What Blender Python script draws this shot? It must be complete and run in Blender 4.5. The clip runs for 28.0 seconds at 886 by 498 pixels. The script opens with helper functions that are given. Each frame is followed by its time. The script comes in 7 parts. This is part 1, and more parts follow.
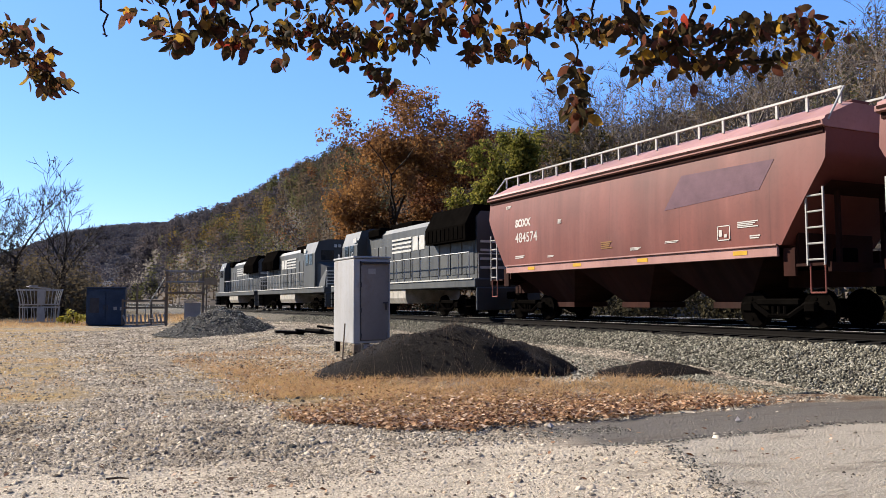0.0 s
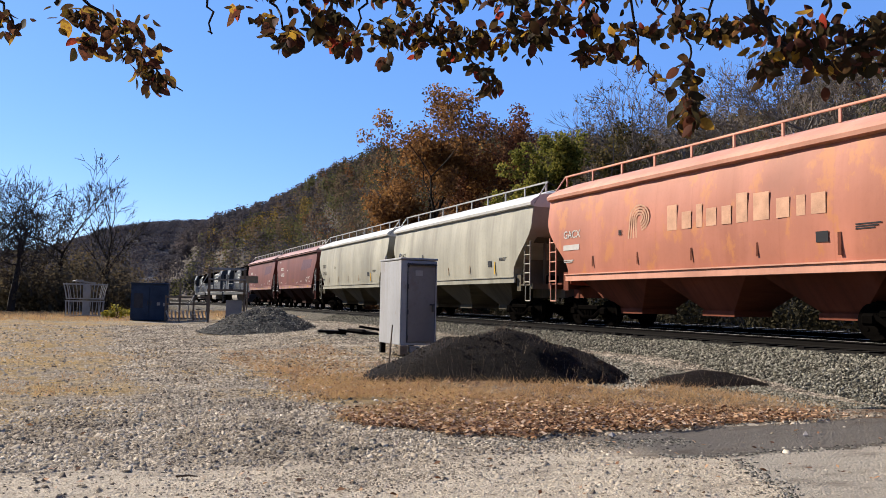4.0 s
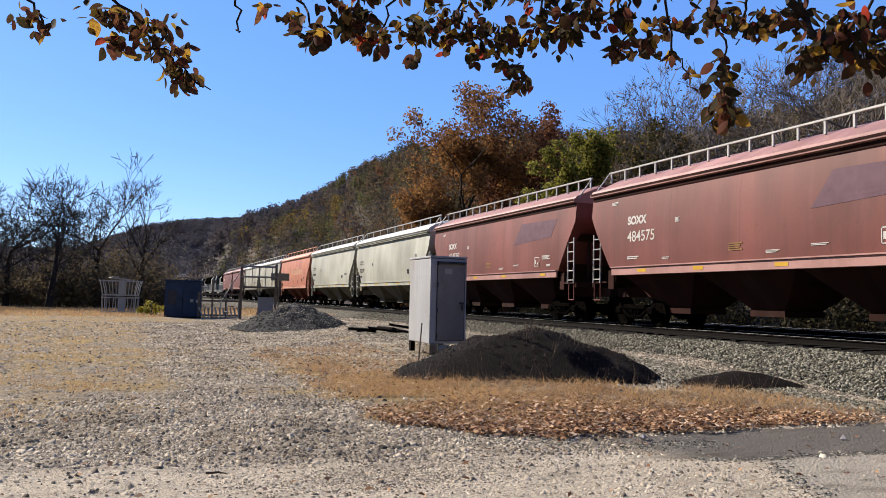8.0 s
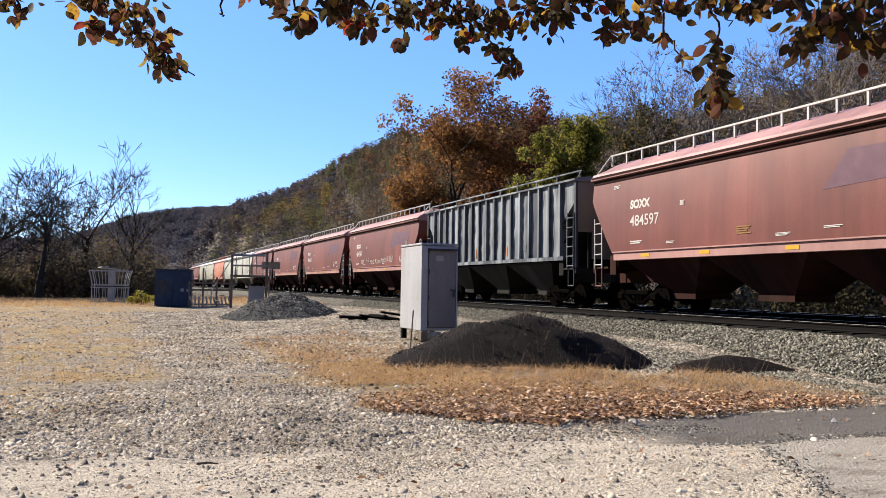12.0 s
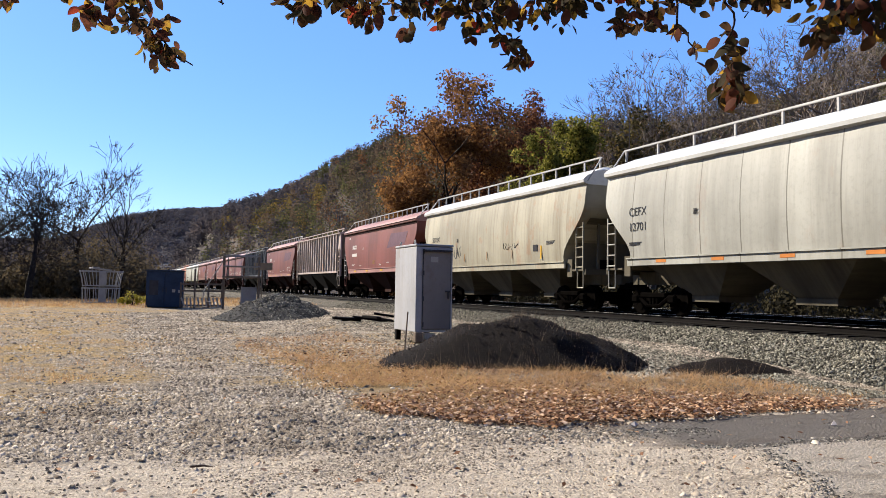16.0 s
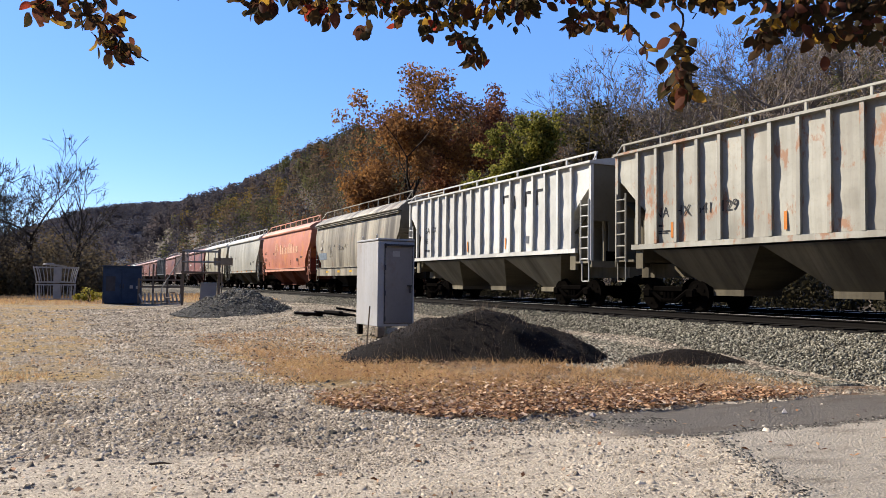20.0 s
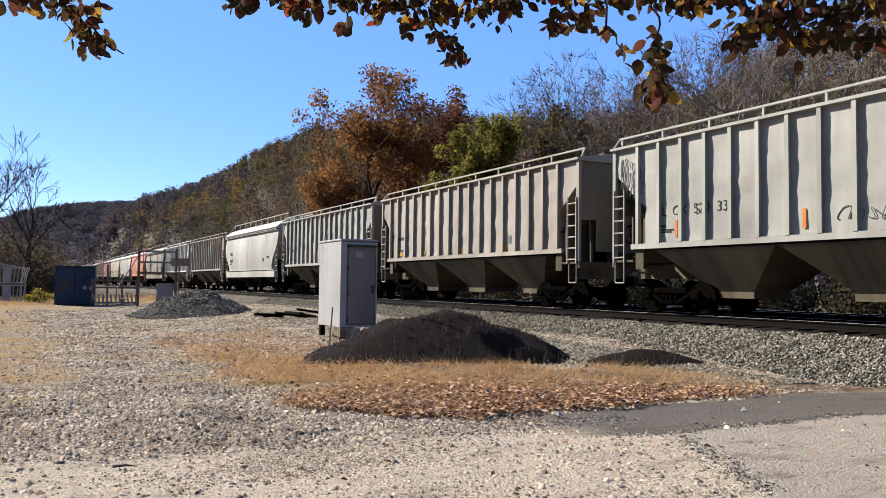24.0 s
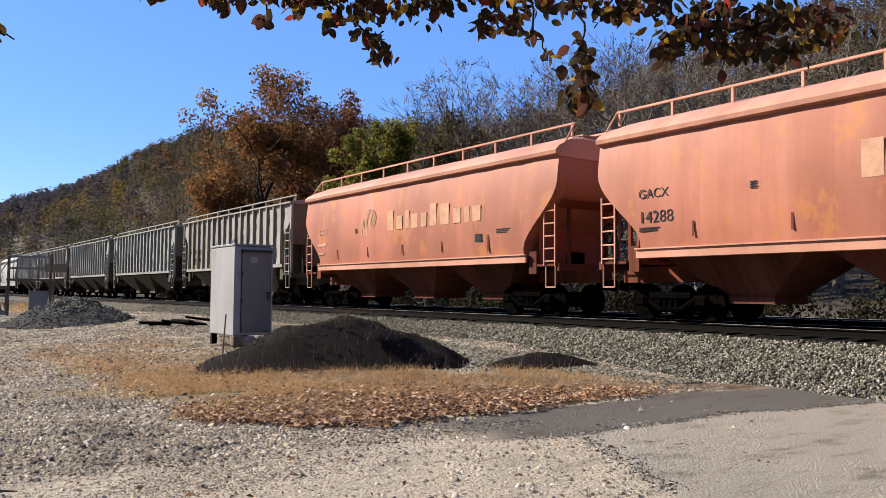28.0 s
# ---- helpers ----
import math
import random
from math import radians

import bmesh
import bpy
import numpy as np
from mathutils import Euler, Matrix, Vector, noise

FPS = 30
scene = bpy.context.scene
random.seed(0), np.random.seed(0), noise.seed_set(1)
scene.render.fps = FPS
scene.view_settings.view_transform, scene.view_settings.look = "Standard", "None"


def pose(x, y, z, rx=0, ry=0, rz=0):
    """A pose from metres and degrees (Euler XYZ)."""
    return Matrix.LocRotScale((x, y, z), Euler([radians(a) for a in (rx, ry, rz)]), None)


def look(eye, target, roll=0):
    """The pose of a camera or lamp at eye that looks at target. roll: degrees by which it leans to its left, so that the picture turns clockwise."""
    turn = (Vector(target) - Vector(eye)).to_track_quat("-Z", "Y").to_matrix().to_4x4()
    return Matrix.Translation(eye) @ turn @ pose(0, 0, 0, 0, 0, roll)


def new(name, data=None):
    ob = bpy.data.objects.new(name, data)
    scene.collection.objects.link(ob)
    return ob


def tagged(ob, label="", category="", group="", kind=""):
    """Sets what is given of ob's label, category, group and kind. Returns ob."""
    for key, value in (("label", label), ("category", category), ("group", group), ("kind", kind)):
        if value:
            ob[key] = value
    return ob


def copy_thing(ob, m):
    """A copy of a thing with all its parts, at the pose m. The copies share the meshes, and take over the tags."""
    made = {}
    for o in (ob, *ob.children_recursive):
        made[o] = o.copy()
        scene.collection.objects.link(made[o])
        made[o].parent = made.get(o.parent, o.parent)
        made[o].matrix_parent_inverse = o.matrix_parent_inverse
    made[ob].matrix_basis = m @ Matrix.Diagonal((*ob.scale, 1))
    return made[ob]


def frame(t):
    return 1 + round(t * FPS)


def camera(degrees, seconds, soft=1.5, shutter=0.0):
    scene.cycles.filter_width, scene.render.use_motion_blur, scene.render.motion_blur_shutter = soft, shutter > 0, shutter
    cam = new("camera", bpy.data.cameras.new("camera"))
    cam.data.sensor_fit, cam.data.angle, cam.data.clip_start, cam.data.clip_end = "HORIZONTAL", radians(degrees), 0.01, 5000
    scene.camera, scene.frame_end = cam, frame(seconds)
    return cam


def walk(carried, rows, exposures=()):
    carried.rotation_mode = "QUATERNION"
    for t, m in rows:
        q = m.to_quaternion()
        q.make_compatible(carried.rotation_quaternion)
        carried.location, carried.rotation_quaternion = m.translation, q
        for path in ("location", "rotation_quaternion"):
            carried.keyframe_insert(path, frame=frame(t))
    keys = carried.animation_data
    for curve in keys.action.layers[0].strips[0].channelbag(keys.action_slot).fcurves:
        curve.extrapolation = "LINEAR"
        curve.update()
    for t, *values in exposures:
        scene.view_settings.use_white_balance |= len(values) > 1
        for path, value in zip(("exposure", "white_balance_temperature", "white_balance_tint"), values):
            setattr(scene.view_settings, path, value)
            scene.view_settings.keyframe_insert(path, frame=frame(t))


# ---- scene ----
cam = camera(59.5, 28.0, soft=0.85)

# seconds, eye (x, y, z), yaw, pitch, lean
PATH = [
    (0, 0.235, -0.373, 1.583, -26.12, 3.80, 0.20),
    (0.5, 0.168, -0.275, 1.587, -24.72, 3.71, -0.16),
    (1, -0.083, -0.179, 1.618, -26.04, 3.81, -0.53),
    (1.5, -0.097, -0.153, 1.602, -26.20, 4.01, -0.77),
    (2, -0.090, -0.148, 1.597, -26.20, 4.10, -0.82),
    (2.5, -0.092, -0.152, 1.591, -25.98, 4.09, -0.90),
    (3, -0.064, -0.160, 1.599, -25.18, 4.03, -0.94),
    (3.5, -0.039, -0.154, 1.599, -24.35, 3.99, -0.99),
    (5.5, -0.034, -0.098, 1.603, -21.72, 3.77, -1.29),
    (6, -0.041, -0.097, 1.598, -21.39, 3.74, -1.34),
    (6.5, -0.032, -0.103, 1.599, -21.15, 3.69, -1.36),
    (7, -0.025, -0.105, 1.599, -21.07, 3.64, -1.34),
    (7.5, -0.020, -0.105, 1.599, -21.13, 3.69, -1.36),
    (8, -0.008, -0.100, 1.611, -21.34, 3.74, -1.34),
    (8.5, -0.011, -0.077, 1.615, -21.63, 3.79, -1.34),
    (9, -0.006, -0.059, 1.624, -21.90, 3.77, -1.31),
    (9.5, 0.003, -0.053, 1.625, -22.10, 3.71, -1.23),
    (10, 0.002, -0.044, 1.624, -22.24, 3.58, -1.20),
    (10.5, 0.007, -0.051, 1.624, -22.20, 3.38, -1.09),
    (11, 0.003, -0.063, 1.620, -22.13, 3.19, -1.03),
    (11.5, 0.009, -0.057, 1.617, -22.07, 3.00, -0.94),
    (12, 0.015, -0.051, 1.615, -22.02, 2.79, -0.83),
    (12.5, 0.015, -0.043, 1.614, -22.04, 2.61, -0.81),
    (14.5, 0.005, 0.045, 1.603, -22.27, 2.84, -0.98),
    (15, 0.004, 0.066, 1.598, -22.36, 2.91, -1.00),
    (15.5, 0.007, 0.078, 1.597, -22.47, 2.94, -1.02),
    (16, -0.000, 0.084, 1.595, -22.59, 2.95, -1.02),
    (16.5, 0.001, 0.090, 1.598, -22.70, 2.95, -0.98),
    (17, -0.003, 0.090, 1.597, -22.81, 2.96, -1.00),
    (17.5, -0.007, 0.072, 1.597, -23.13, 2.89, -0.96),
    (18, 0.007, 0.059, 1.602, -23.59, 2.75, -0.81),
    (18.5, 0.021, 0.060, 1.607, -24.03, 2.62, -0.66),
    (19, 0.018, 0.049, 1.605, -24.50, 2.55, -0.60),
    (19.5, 0.013, 0.038, 1.599, -24.96, 2.56, -0.60),
    (20, -0.000, 0.025, 1.599, -25.36, 2.55, -0.64),
    (20.5, -0.003, 0.023, 1.595, -25.70, 2.56, -0.68),
    (21, -0.006, 0.023, 1.593, -26.00, 2.56, -0.68),
    (21.5, -0.006, 0.026, 1.594, -26.29, 2.57, -0.71),
    (23.5, -0.092, 0.103, 1.577, -28.11, 2.69, -0.72),
    (24, -0.087, 0.064, 1.580, -28.35, 2.70, -0.75),
    (24.5, -0.016, 0.016, 1.589, -28.19, 2.62, -0.77),
    (25, 0.007, 0.035, 1.573, -28.42, 2.57, -0.72),
    (25.5, -0.042, 0.046, 1.585, -29.06, 2.43, -0.58),
    (26, -0.117, 0.096, 1.585, -30.22, 2.38, -0.60),
    (26.5, -0.152, 0.128, 1.586, -31.50, 2.38, -0.64),
    (27, -0.181, 0.138, 1.586, -33.10, 2.42, -0.79),
    (27.5, -0.199, 0.175, 1.587, -34.81, 2.71, -0.97),
    (28, -0.156, 0.252, 1.589, -36.30, 3.14, -0.35),
]


def cam_pose(x, y, z, yaw, pitch, lean):
    m = pose(x, y, z, 90 + pitch, 0, yaw)
    return m @ pose(0, 0, 0, 0, 0, -lean)


# the clip's camera opens and closes a little as pale and dark cars pass
LIGHT = ((0, 1.54), (0.4, 1.4), (1, 1.22), (2, 1.36), (3, 1.32), (6, 1.15), (7, 1.18), (8, 1.27), (9, 1.38), (10, 1.5), (11, 1.62), (12, 1.6), (15, 1.5), (17, 1.43), (20, 1.41), (21, 1.37), (24, 1.48), (25, 1.53), (26, 1.48), (27, 1.4), (28, 1.3))
walk(cam, [(t, cam_pose(*v)) for t, *v in PATH], LIGHT)

# ---- light ----
SUN_AZ, SUN_EL = radians(-36), radians(33)
world = bpy.data.worlds.new("sky")
scene.world = world
world.use_nodes = True
wn = world.node_tree.nodes
sky = wn.new("ShaderNodeTexSky")
sky.sky_type = "NISHITA"
sky.sun_disc = False
sky.sun_elevation = SUN_EL
sky.sun_rotation = SUN_AZ
sky.altitude = 200
sky.air_density, sky.dust_density, sky.ozone_density = 1.0, 0.2, 4.0
tone = wn.new("ShaderNodeHueSaturation")
tone.inputs["Saturation"].default_value = 1.22
tone.inputs["Hue"].default_value = 0.512
world.node_tree.links.new(sky.outputs[0], tone.inputs["Color"])
even = wn.new("ShaderNodeMix")
even.data_type = "RGBA"
even.inputs[0].default_value = 0.36
even.inputs[7].default_value = (2.1, 4.5, 11.0, 1)
world.node_tree.links.new(tone.outputs[0], even.inputs[6])
world.node_tree.links.new(even.outputs[2], wn["Background"].inputs["Color"])
wn["Background"].inputs["Strength"].default_value = 0.060
sun = new("sun", bpy.data.lights.new("sun", "SUN"))
sun.data.energy = 5.0
sun.data.angle = radians(0.55)
sun.data.color = (1.0, 0.91, 0.78)
to_sun = Vector((math.sin(SUN_AZ) * math.cos(SUN_EL), math.cos(SUN_AZ) * math.cos(SUN_EL), math.sin(SUN_EL)))
sun.matrix_world = look(to_sun * 50, (0, 0, 0))
scene.view_settings.exposure = 1.41


# ---- materials ----
def nodes_of(name):
    m = bpy.data.materials.new(name)
    m.use_nodes = True
    nt = m.node_tree
    b = nt.nodes["Principled BSDF"]
    b.inputs["Specular IOR Level"].default_value = 0.08
    return m, nt, b


def ramp(nt, stops, fac=None):
    r = nt.nodes.new("ShaderNodeValToRGB")
    e = r.color_ramp.elements
    while len(e) < len(stops):
        e.new(0.5)
    for k, (p, c) in enumerate(stops):
        e[k].position, e[k].color = p, (*c, 1)
    if fac is not None:
        nt.links.new(fac, r.inputs[0])
    return r


def noise_node(nt, vec, scale, detail=4, rough=0.6, stretch=None):
    n = nt.nodes.new("ShaderNodeTexNoise")
    n.inputs["Scale"].default_value, n.inputs["Detail"].default_value, n.inputs["Roughness"].default_value = scale, detail, rough
    if stretch:
        mp = nt.nodes.new("ShaderNodeMapping")
        mp.inputs["Scale"].default_value = stretch
        nt.links.new(vec, mp.inputs[0])
        vec = mp.outputs[0]
    nt.links.new(vec, n.inputs["Vector"])
    return n


def mix(nt, fac, a, b):
    m = nt.nodes.new("ShaderNodeMix")
    m.data_type = "RGBA"
    for sock, v in ((m.inputs[0], fac), (m.inputs[6], a), (m.inputs[7], b)):
        if hasattr(v, "links"):
            nt.links.new(v, sock)
        else:
            sock.default_value = v if isinstance(v, (int, float)) else (*v, 1)
    return m.outputs[2]


def math_node(nt, op, a, b=0.0, clamp=False):
    m = nt.nodes.new("ShaderNodeMath")
    m.operation, m.use_clamp = op, clamp
    for sock, v in ((m.inputs[0], a), (m.inputs[1], b)):
        if hasattr(v, "links"):
            nt.links.new(v, sock)
        else:
            sock.default_value = v
    return m.outputs[0]


def bump(nt, bsdf, height, strength=0.3, dist=0.02):
    b = nt.nodes.new("ShaderNodeBump")
    b.inputs["Strength"].default_value, b.inputs["Distance"].default_value = strength, dist
    nt.links.new(height, b.inputs["Height"])
    nt.links.new(b.outputs[0], bsdf.inputs["Normal"])


def coords(nt, kind="Object"):
    return nt.nodes.new("ShaderNodeTexCoord").outputs[kind]


def own_vec(nt):
    """Object coordinates shifted by each object's own random number."""
    v = coords(nt)
    info = nt.nodes.new("ShaderNodeObjectInfo")
    s = nt.nodes.new("ShaderNodeVectorMath")
    s.operation = "ADD"
    sc = math_node(nt, "MULTIPLY", info.outputs["Random"], 40.0)
    nt.links.new(v, s.inputs[0])
    nt.links.new(sc, s.inputs[1])
    return s.outputs[0], info.outputs["Random"]


def plain(name, col, rough=0.7, metal=0.0, var=0.25, scale=3.0, bumps=0.15):
    m, nt, b = nodes_of(name)
    v, _ = own_vec(nt)
    n1, n2 = noise_node(nt, v, scale), noise_node(nt, v, scale * 14, 3)
    f = math_node(nt, "ADD", math_node(nt, "MULTIPLY", n1.outputs[0], 0.7), math_node(nt, "MULTIPLY", n2.outputs[0], 0.3))
    lo, hi = [c * (1 - var) for c in col], [min(1, c * (1 + var)) for c in col]
    r = ramp(nt, [(0.3, lo), (0.7, hi)], f)
    nt.links.new(r.outputs[0], b.inputs["Base Color"])
    b.inputs["Roughness"].default_value, b.inputs["Metallic"].default_value = rough, metal
    if bumps:
        bump(nt, b, n2.outputs[0], bumps, 0.01)
    return m


def paint(name, col, grime, streak, rust=0.0, rough=0.55, seam=0.0, bands=(0.45, 0.75), runs=0.5, weld=0.5, rust_col=(0.22, 0.085, 0.03), chalk=0.3):
    """Weathered car paint: run-down streaks, soft fading, dirt low on the side, rust blotches."""
    m, nt, b = nodes_of(name)
    v, rnd = own_vec(nt)
    st = noise_node(nt, v, 1.0, 5, 0.65, (0.2, 1.15, 0.10))
    fade = noise_node(nt, v, 0.35, 3, 0.5)
    fine = noise_node(nt, v, 9.0, 4, 0.7)
    base = ramp(nt, [(0.3, [c * 0.72 for c in col]), (0.7, [min(1, c * 1.24) for c in col])], fade.outputs[0]).outputs[0]
    pale = noise_node(nt, v, 1.0, 4, 0.6, (0.2, 0.8, 0.14))
    base = mix(nt, math_node(nt, "MULTIPLY", ramp(nt, [(0.52, (0, 0, 0)), (0.72, (1, 1, 1))], pale.outputs[0]).outputs[0], chalk), base, [min(0.9, c * 1.35 + 0.035) for c in col])
    f1 = math_node(nt, "MULTIPLY", ramp(nt, [(bands[0], (0, 0, 0)), (bands[1], (1, 1, 1))], st.outputs[0]).outputs[0], streak)
    c = mix(nt, f1, base, grime)
    thin = noise_node(nt, v, 1.0, 4, 0.7, (0.2, 5.5, 0.16))
    f4 = math_node(nt, "MULTIPLY", ramp(nt, [(0.48, (0, 0, 0)), (0.72, (1, 1, 1))], thin.outputs[0]).outputs[0], streak * runs)
    c = mix(nt, f4, c, [g * 1.25 for g in grime])
    f2 = math_node(nt, "MULTIPLY", ramp(nt, [(0.5, (0, 0, 0)), (0.8, (1, 1, 1))], fine.outputs[0]).outputs[0], 0.25)
    c = mix(nt, f2, c, [g * 0.8 for g in grime])
    if seam:
        sep = nt.nodes.new("ShaderNodeSeparateXYZ")
        nt.links.new(coords(nt), sep.inputs[0])
        near = math_node(nt, "ABSOLUTE", math_node(nt, "SUBTRACT", math_node(nt, "FRACT", math_node(nt, "ADD", math_node(nt, "DIVIDE", sep.outputs[1], seam), 0.5)), 0.5))
        c = mix(nt, math_node(nt, "MULTIPLY", math_node(nt, "LESS_THAN", near, 0.018 / seam), weld), c, grime)
    if rust:
        rn = noise_node(nt, v, 1.3, 6, 0.7, (1, 1, 0.6))
        f3 = math_node(nt, "MULTIPLY", ramp(nt, [(0.60 - 0.07 * rust, (0, 0, 0)), (0.66 - 0.07 * rust, (1, 1, 1))], rn.outputs[0]).outputs[0], min(1.0, rust))
        c = mix(nt, f3, c, rust_col)
    nt.links.new(c, b.inputs["Base Color"])
    b.inputs["Roughness"].default_value = rough
    b.inputs["Specular IOR Level"].default_value = 0.16 if rough < 0.7 else 0.05
    dents = noise_node(nt, v, 0.9, 2, 0.5)
    bump(nt, b, dents.outputs[0], 0.35, 0.03)
    return m


def island(name, cols, rough=0.8, translucent=0.0, noise_scale=0.0, spread=0.45):
    """Colour by piece, for leaves, stones and crowns that are joined into one mesh."""
    m, nt, b = nodes_of(name)
    g = nt.nodes.new("ShaderNodeNewGeometry")
    fac = g.outputs["Random Per Island"]
    if noise_scale:
        n = noise_node(nt, coords(nt), noise_scale, 3, 0.6)
        fac = math_node(nt, "ADD", math_node(nt, "MULTIPLY", fac, spread), math_node(nt, "MULTIPLY", math_node(nt, "SUBTRACT", n.outputs[0], 0.22), 1.0), True)
    r = ramp(nt, [(k / max(1, len(cols) - 1), c) for k, c in enumerate(cols)], fac)
    nt.links.new(r.outputs[0], b.inputs["Base Color"])
    b.inputs["Roughness"].default_value = rough
    if translucent:
        t = nt.nodes.new("ShaderNodeBsdfTranslucent")
        nt.links.new(r.outputs[0], t.inputs[0])
        s = nt.nodes.new("ShaderNodeMixShader")
        s.inputs[0].default_value = translucent
        nt.links.new(b.outputs[0], s.inputs[1])
        nt.links.new(t.outputs[0], s.inputs[2])
        nt.links.new(s.outputs[0], nt.nodes["Material Output"].inputs[0])
    return m


M_MAROON = paint("maroon_paint", (0.126, 0.039, 0.030), (0.052, 0.0175, 0.0135), 0.65, 0.0, seam=2.84, bands=(0.40, 0.78), runs=0.1, weld=0.25)
# lighter maroon copy: sunlight on roof and sill put into the colour
M_MAROONLT = paint("sunlit_maroon_paint", (0.27, 0.145, 0.125), (0.12, 0.05, 0.04), 0.5, 0.0, runs=0.2)
# bay and car-end paints: grime, plus shade put into the darker base
M_MAROONDK = paint("shaded_grimy_maroon_underside", (0.026, 0.0095, 0.007), (0.007, 0.005, 0.004), 0.8, 0.0, 0.85)
M_OLIVEDK = paint("shaded_grimy_olive_underside", (0.088, 0.076, 0.053), (0.022, 0.019, 0.015), 0.75, 0.0, 0.85)
M_ORANGEDK = paint("shaded_grimy_orange_underside", (0.13, 0.042, 0.025), (0.03, 0.013, 0.009), 0.8, 0.0, 0.85)
M_ORANGEEND = paint("shaded_dirty_red_car_end", (0.24, 0.062, 0.04), (0.09, 0.028, 0.02), 0.7, 0.0, 0.85)
M_SOOTDK = paint("shaded_sooty_underside", (0.018, 0.016, 0.014), (0.007, 0.006, 0.006), 0.8, 0.0, 0.9)
M_CREAM = paint("cream_paint", (0.25, 0.23, 0.168), (0.125, 0.105, 0.07), 0.75, 0.3, runs=1.1)
M_CREAMDIRTY = paint("dirty_cream_paint", (0.255, 0.24, 0.186), (0.11, 0.098, 0.073), 0.6, 0.06, bands=(0.45, 0.7))
M_PALE = paint("pale_green_grey_paint", (0.285, 0.278, 0.228), (0.155, 0.148, 0.115), 0.55, 0.05, seam=1.485, weld=0.3)
# brighter roof paint, with the light falling on the roof in its colour
M_PALEROOF = paint("sunlit_white_roof_paint", (0.42, 0.415, 0.385), (0.2, 0.19, 0.165), 0.4, 0.0)
# beige for bays and end walls, darkened to hold their shade
M_PALEBAY = paint("shaded_dusty_beige_underside", (0.15, 0.133, 0.095), (0.045, 0.038, 0.027), 0.7, 0.0, 0.85)
M_WARMRIB = paint("warm_grey_paint", (0.25, 0.23, 0.198), (0.13, 0.112, 0.09), 0.6, 0.15)
M_WHITE = paint("white_paint", (0.30, 0.297, 0.274), (0.095, 0.082, 0.063), 0.3, 0.06, seam=1.844)
M_ORANGE = paint("orange_paint", (0.33, 0.122, 0.075), (0.22, 0.075, 0.041), 0.6, 0.75, seam=1.485, weld=0.2, rust_col=(0.37, 0.145, 0.05))
# paler than the hull orange; used for roof, sills, ladders and rails
M_ORANGELT = paint("paler_orange_paint", (0.44, 0.215, 0.145), (0.24, 0.10, 0.06), 0.4, 0.1)
M_SOOT = paint("soot_streaked_paint", (0.27, 0.243, 0.185), (0.04, 0.033, 0.025), 0.95, 0.2, seam=1.844, bands=(0.40, 0.64), runs=0.7)
M_SEAMED = paint("greyed_cream_paint", (0.26, 0.253, 0.215), (0.10, 0.092, 0.072), 0.6, 0.1, seam=1.485, weld=0.9)
M_WHITERIB = paint("bright_white_paint", (0.385, 0.385, 0.36), (0.13, 0.112, 0.086), 0.3, 0.06)
M_GREY = paint("grey_paint", (0.2, 0.215, 0.22), (0.035, 0.038, 0.044), 1.0, 0.0, bands=(0.40, 0.56))
M_RIBGREY = paint("light_grey_paint", (0.242, 0.243, 0.218), (0.135, 0.131, 0.112), 0.5, 0.1)
M_RUSTY = paint("rust_marked_grey_paint", (0.25, 0.243, 0.205), (0.12, 0.10, 0.075), 0.75, 0.7)
M_PINK = paint("faded_pinkish_paint", (0.323, 0.265, 0.231), (0.19, 0.144, 0.121), 0.6, 0.2)
M_BLACK = paint("sun_faded_black_paint", (0.021, 0.0238, 0.026), (0.056, 0.057, 0.052), 0.8, 0.0, 0.5, bands=(0.42, 0.66))
M_BLACK.node_tree.nodes["Principled BSDF"].inputs["Specular IOR Level"].default_value = 0.3
# near black: grime, with the deep shade under the cars in the colour
M_DARK = plain("near_black_grimy_steel", (0.0028, 0.0024, 0.0021), 0.95, 0.0, 0.4)
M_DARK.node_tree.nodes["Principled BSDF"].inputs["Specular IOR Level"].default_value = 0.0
M_STEEL = plain("worn_rail_steel", (0.72, 0.7, 0.66), 0.45, 0.25, 0.12)
# rail sides and ties hold the train's shade in their near-black colour
M_RUSTRAIL = plain("near_black_rusty_steel", (0.0035, 0.0026, 0.002), 0.9, 0.0, 0.3)
M_TIE = plain("near_black_creosoted_timber", (0.0045, 0.0036, 0.003), 0.9, 0, 0.4, 6)
M_LETTER = plain("white_lettering", (0.374, 0.351, 0.32), 0.7, 0, 0.15)
M_LETTERDK = plain("black_lettering", (0.0234, 0.0234, 0.0257), 0.7, 0, 0.2)
M_YELLOW = plain("yellow_reflector", (0.375, 0.219, 0.0234), 0.5, 0, 0.2)
M_PATCH = plain("dull_violet_patch", (0.0897, 0.0491, 0.0608), 0.6, 0, 0.2)
M_GALVR = plain("grey_roof_rail", (0.265, 0.257, 0.242), 0.5, 0.2, 0.2)
M_GLASS = plain("dark_window_glass", (0.012, 0.014, 0.017), 0.08, 0, 0.1, bumps=0)
M_GLASS.node_tree.nodes["Principled BSDF"].inputs["Specular IOR Level"].default_value = 0.5


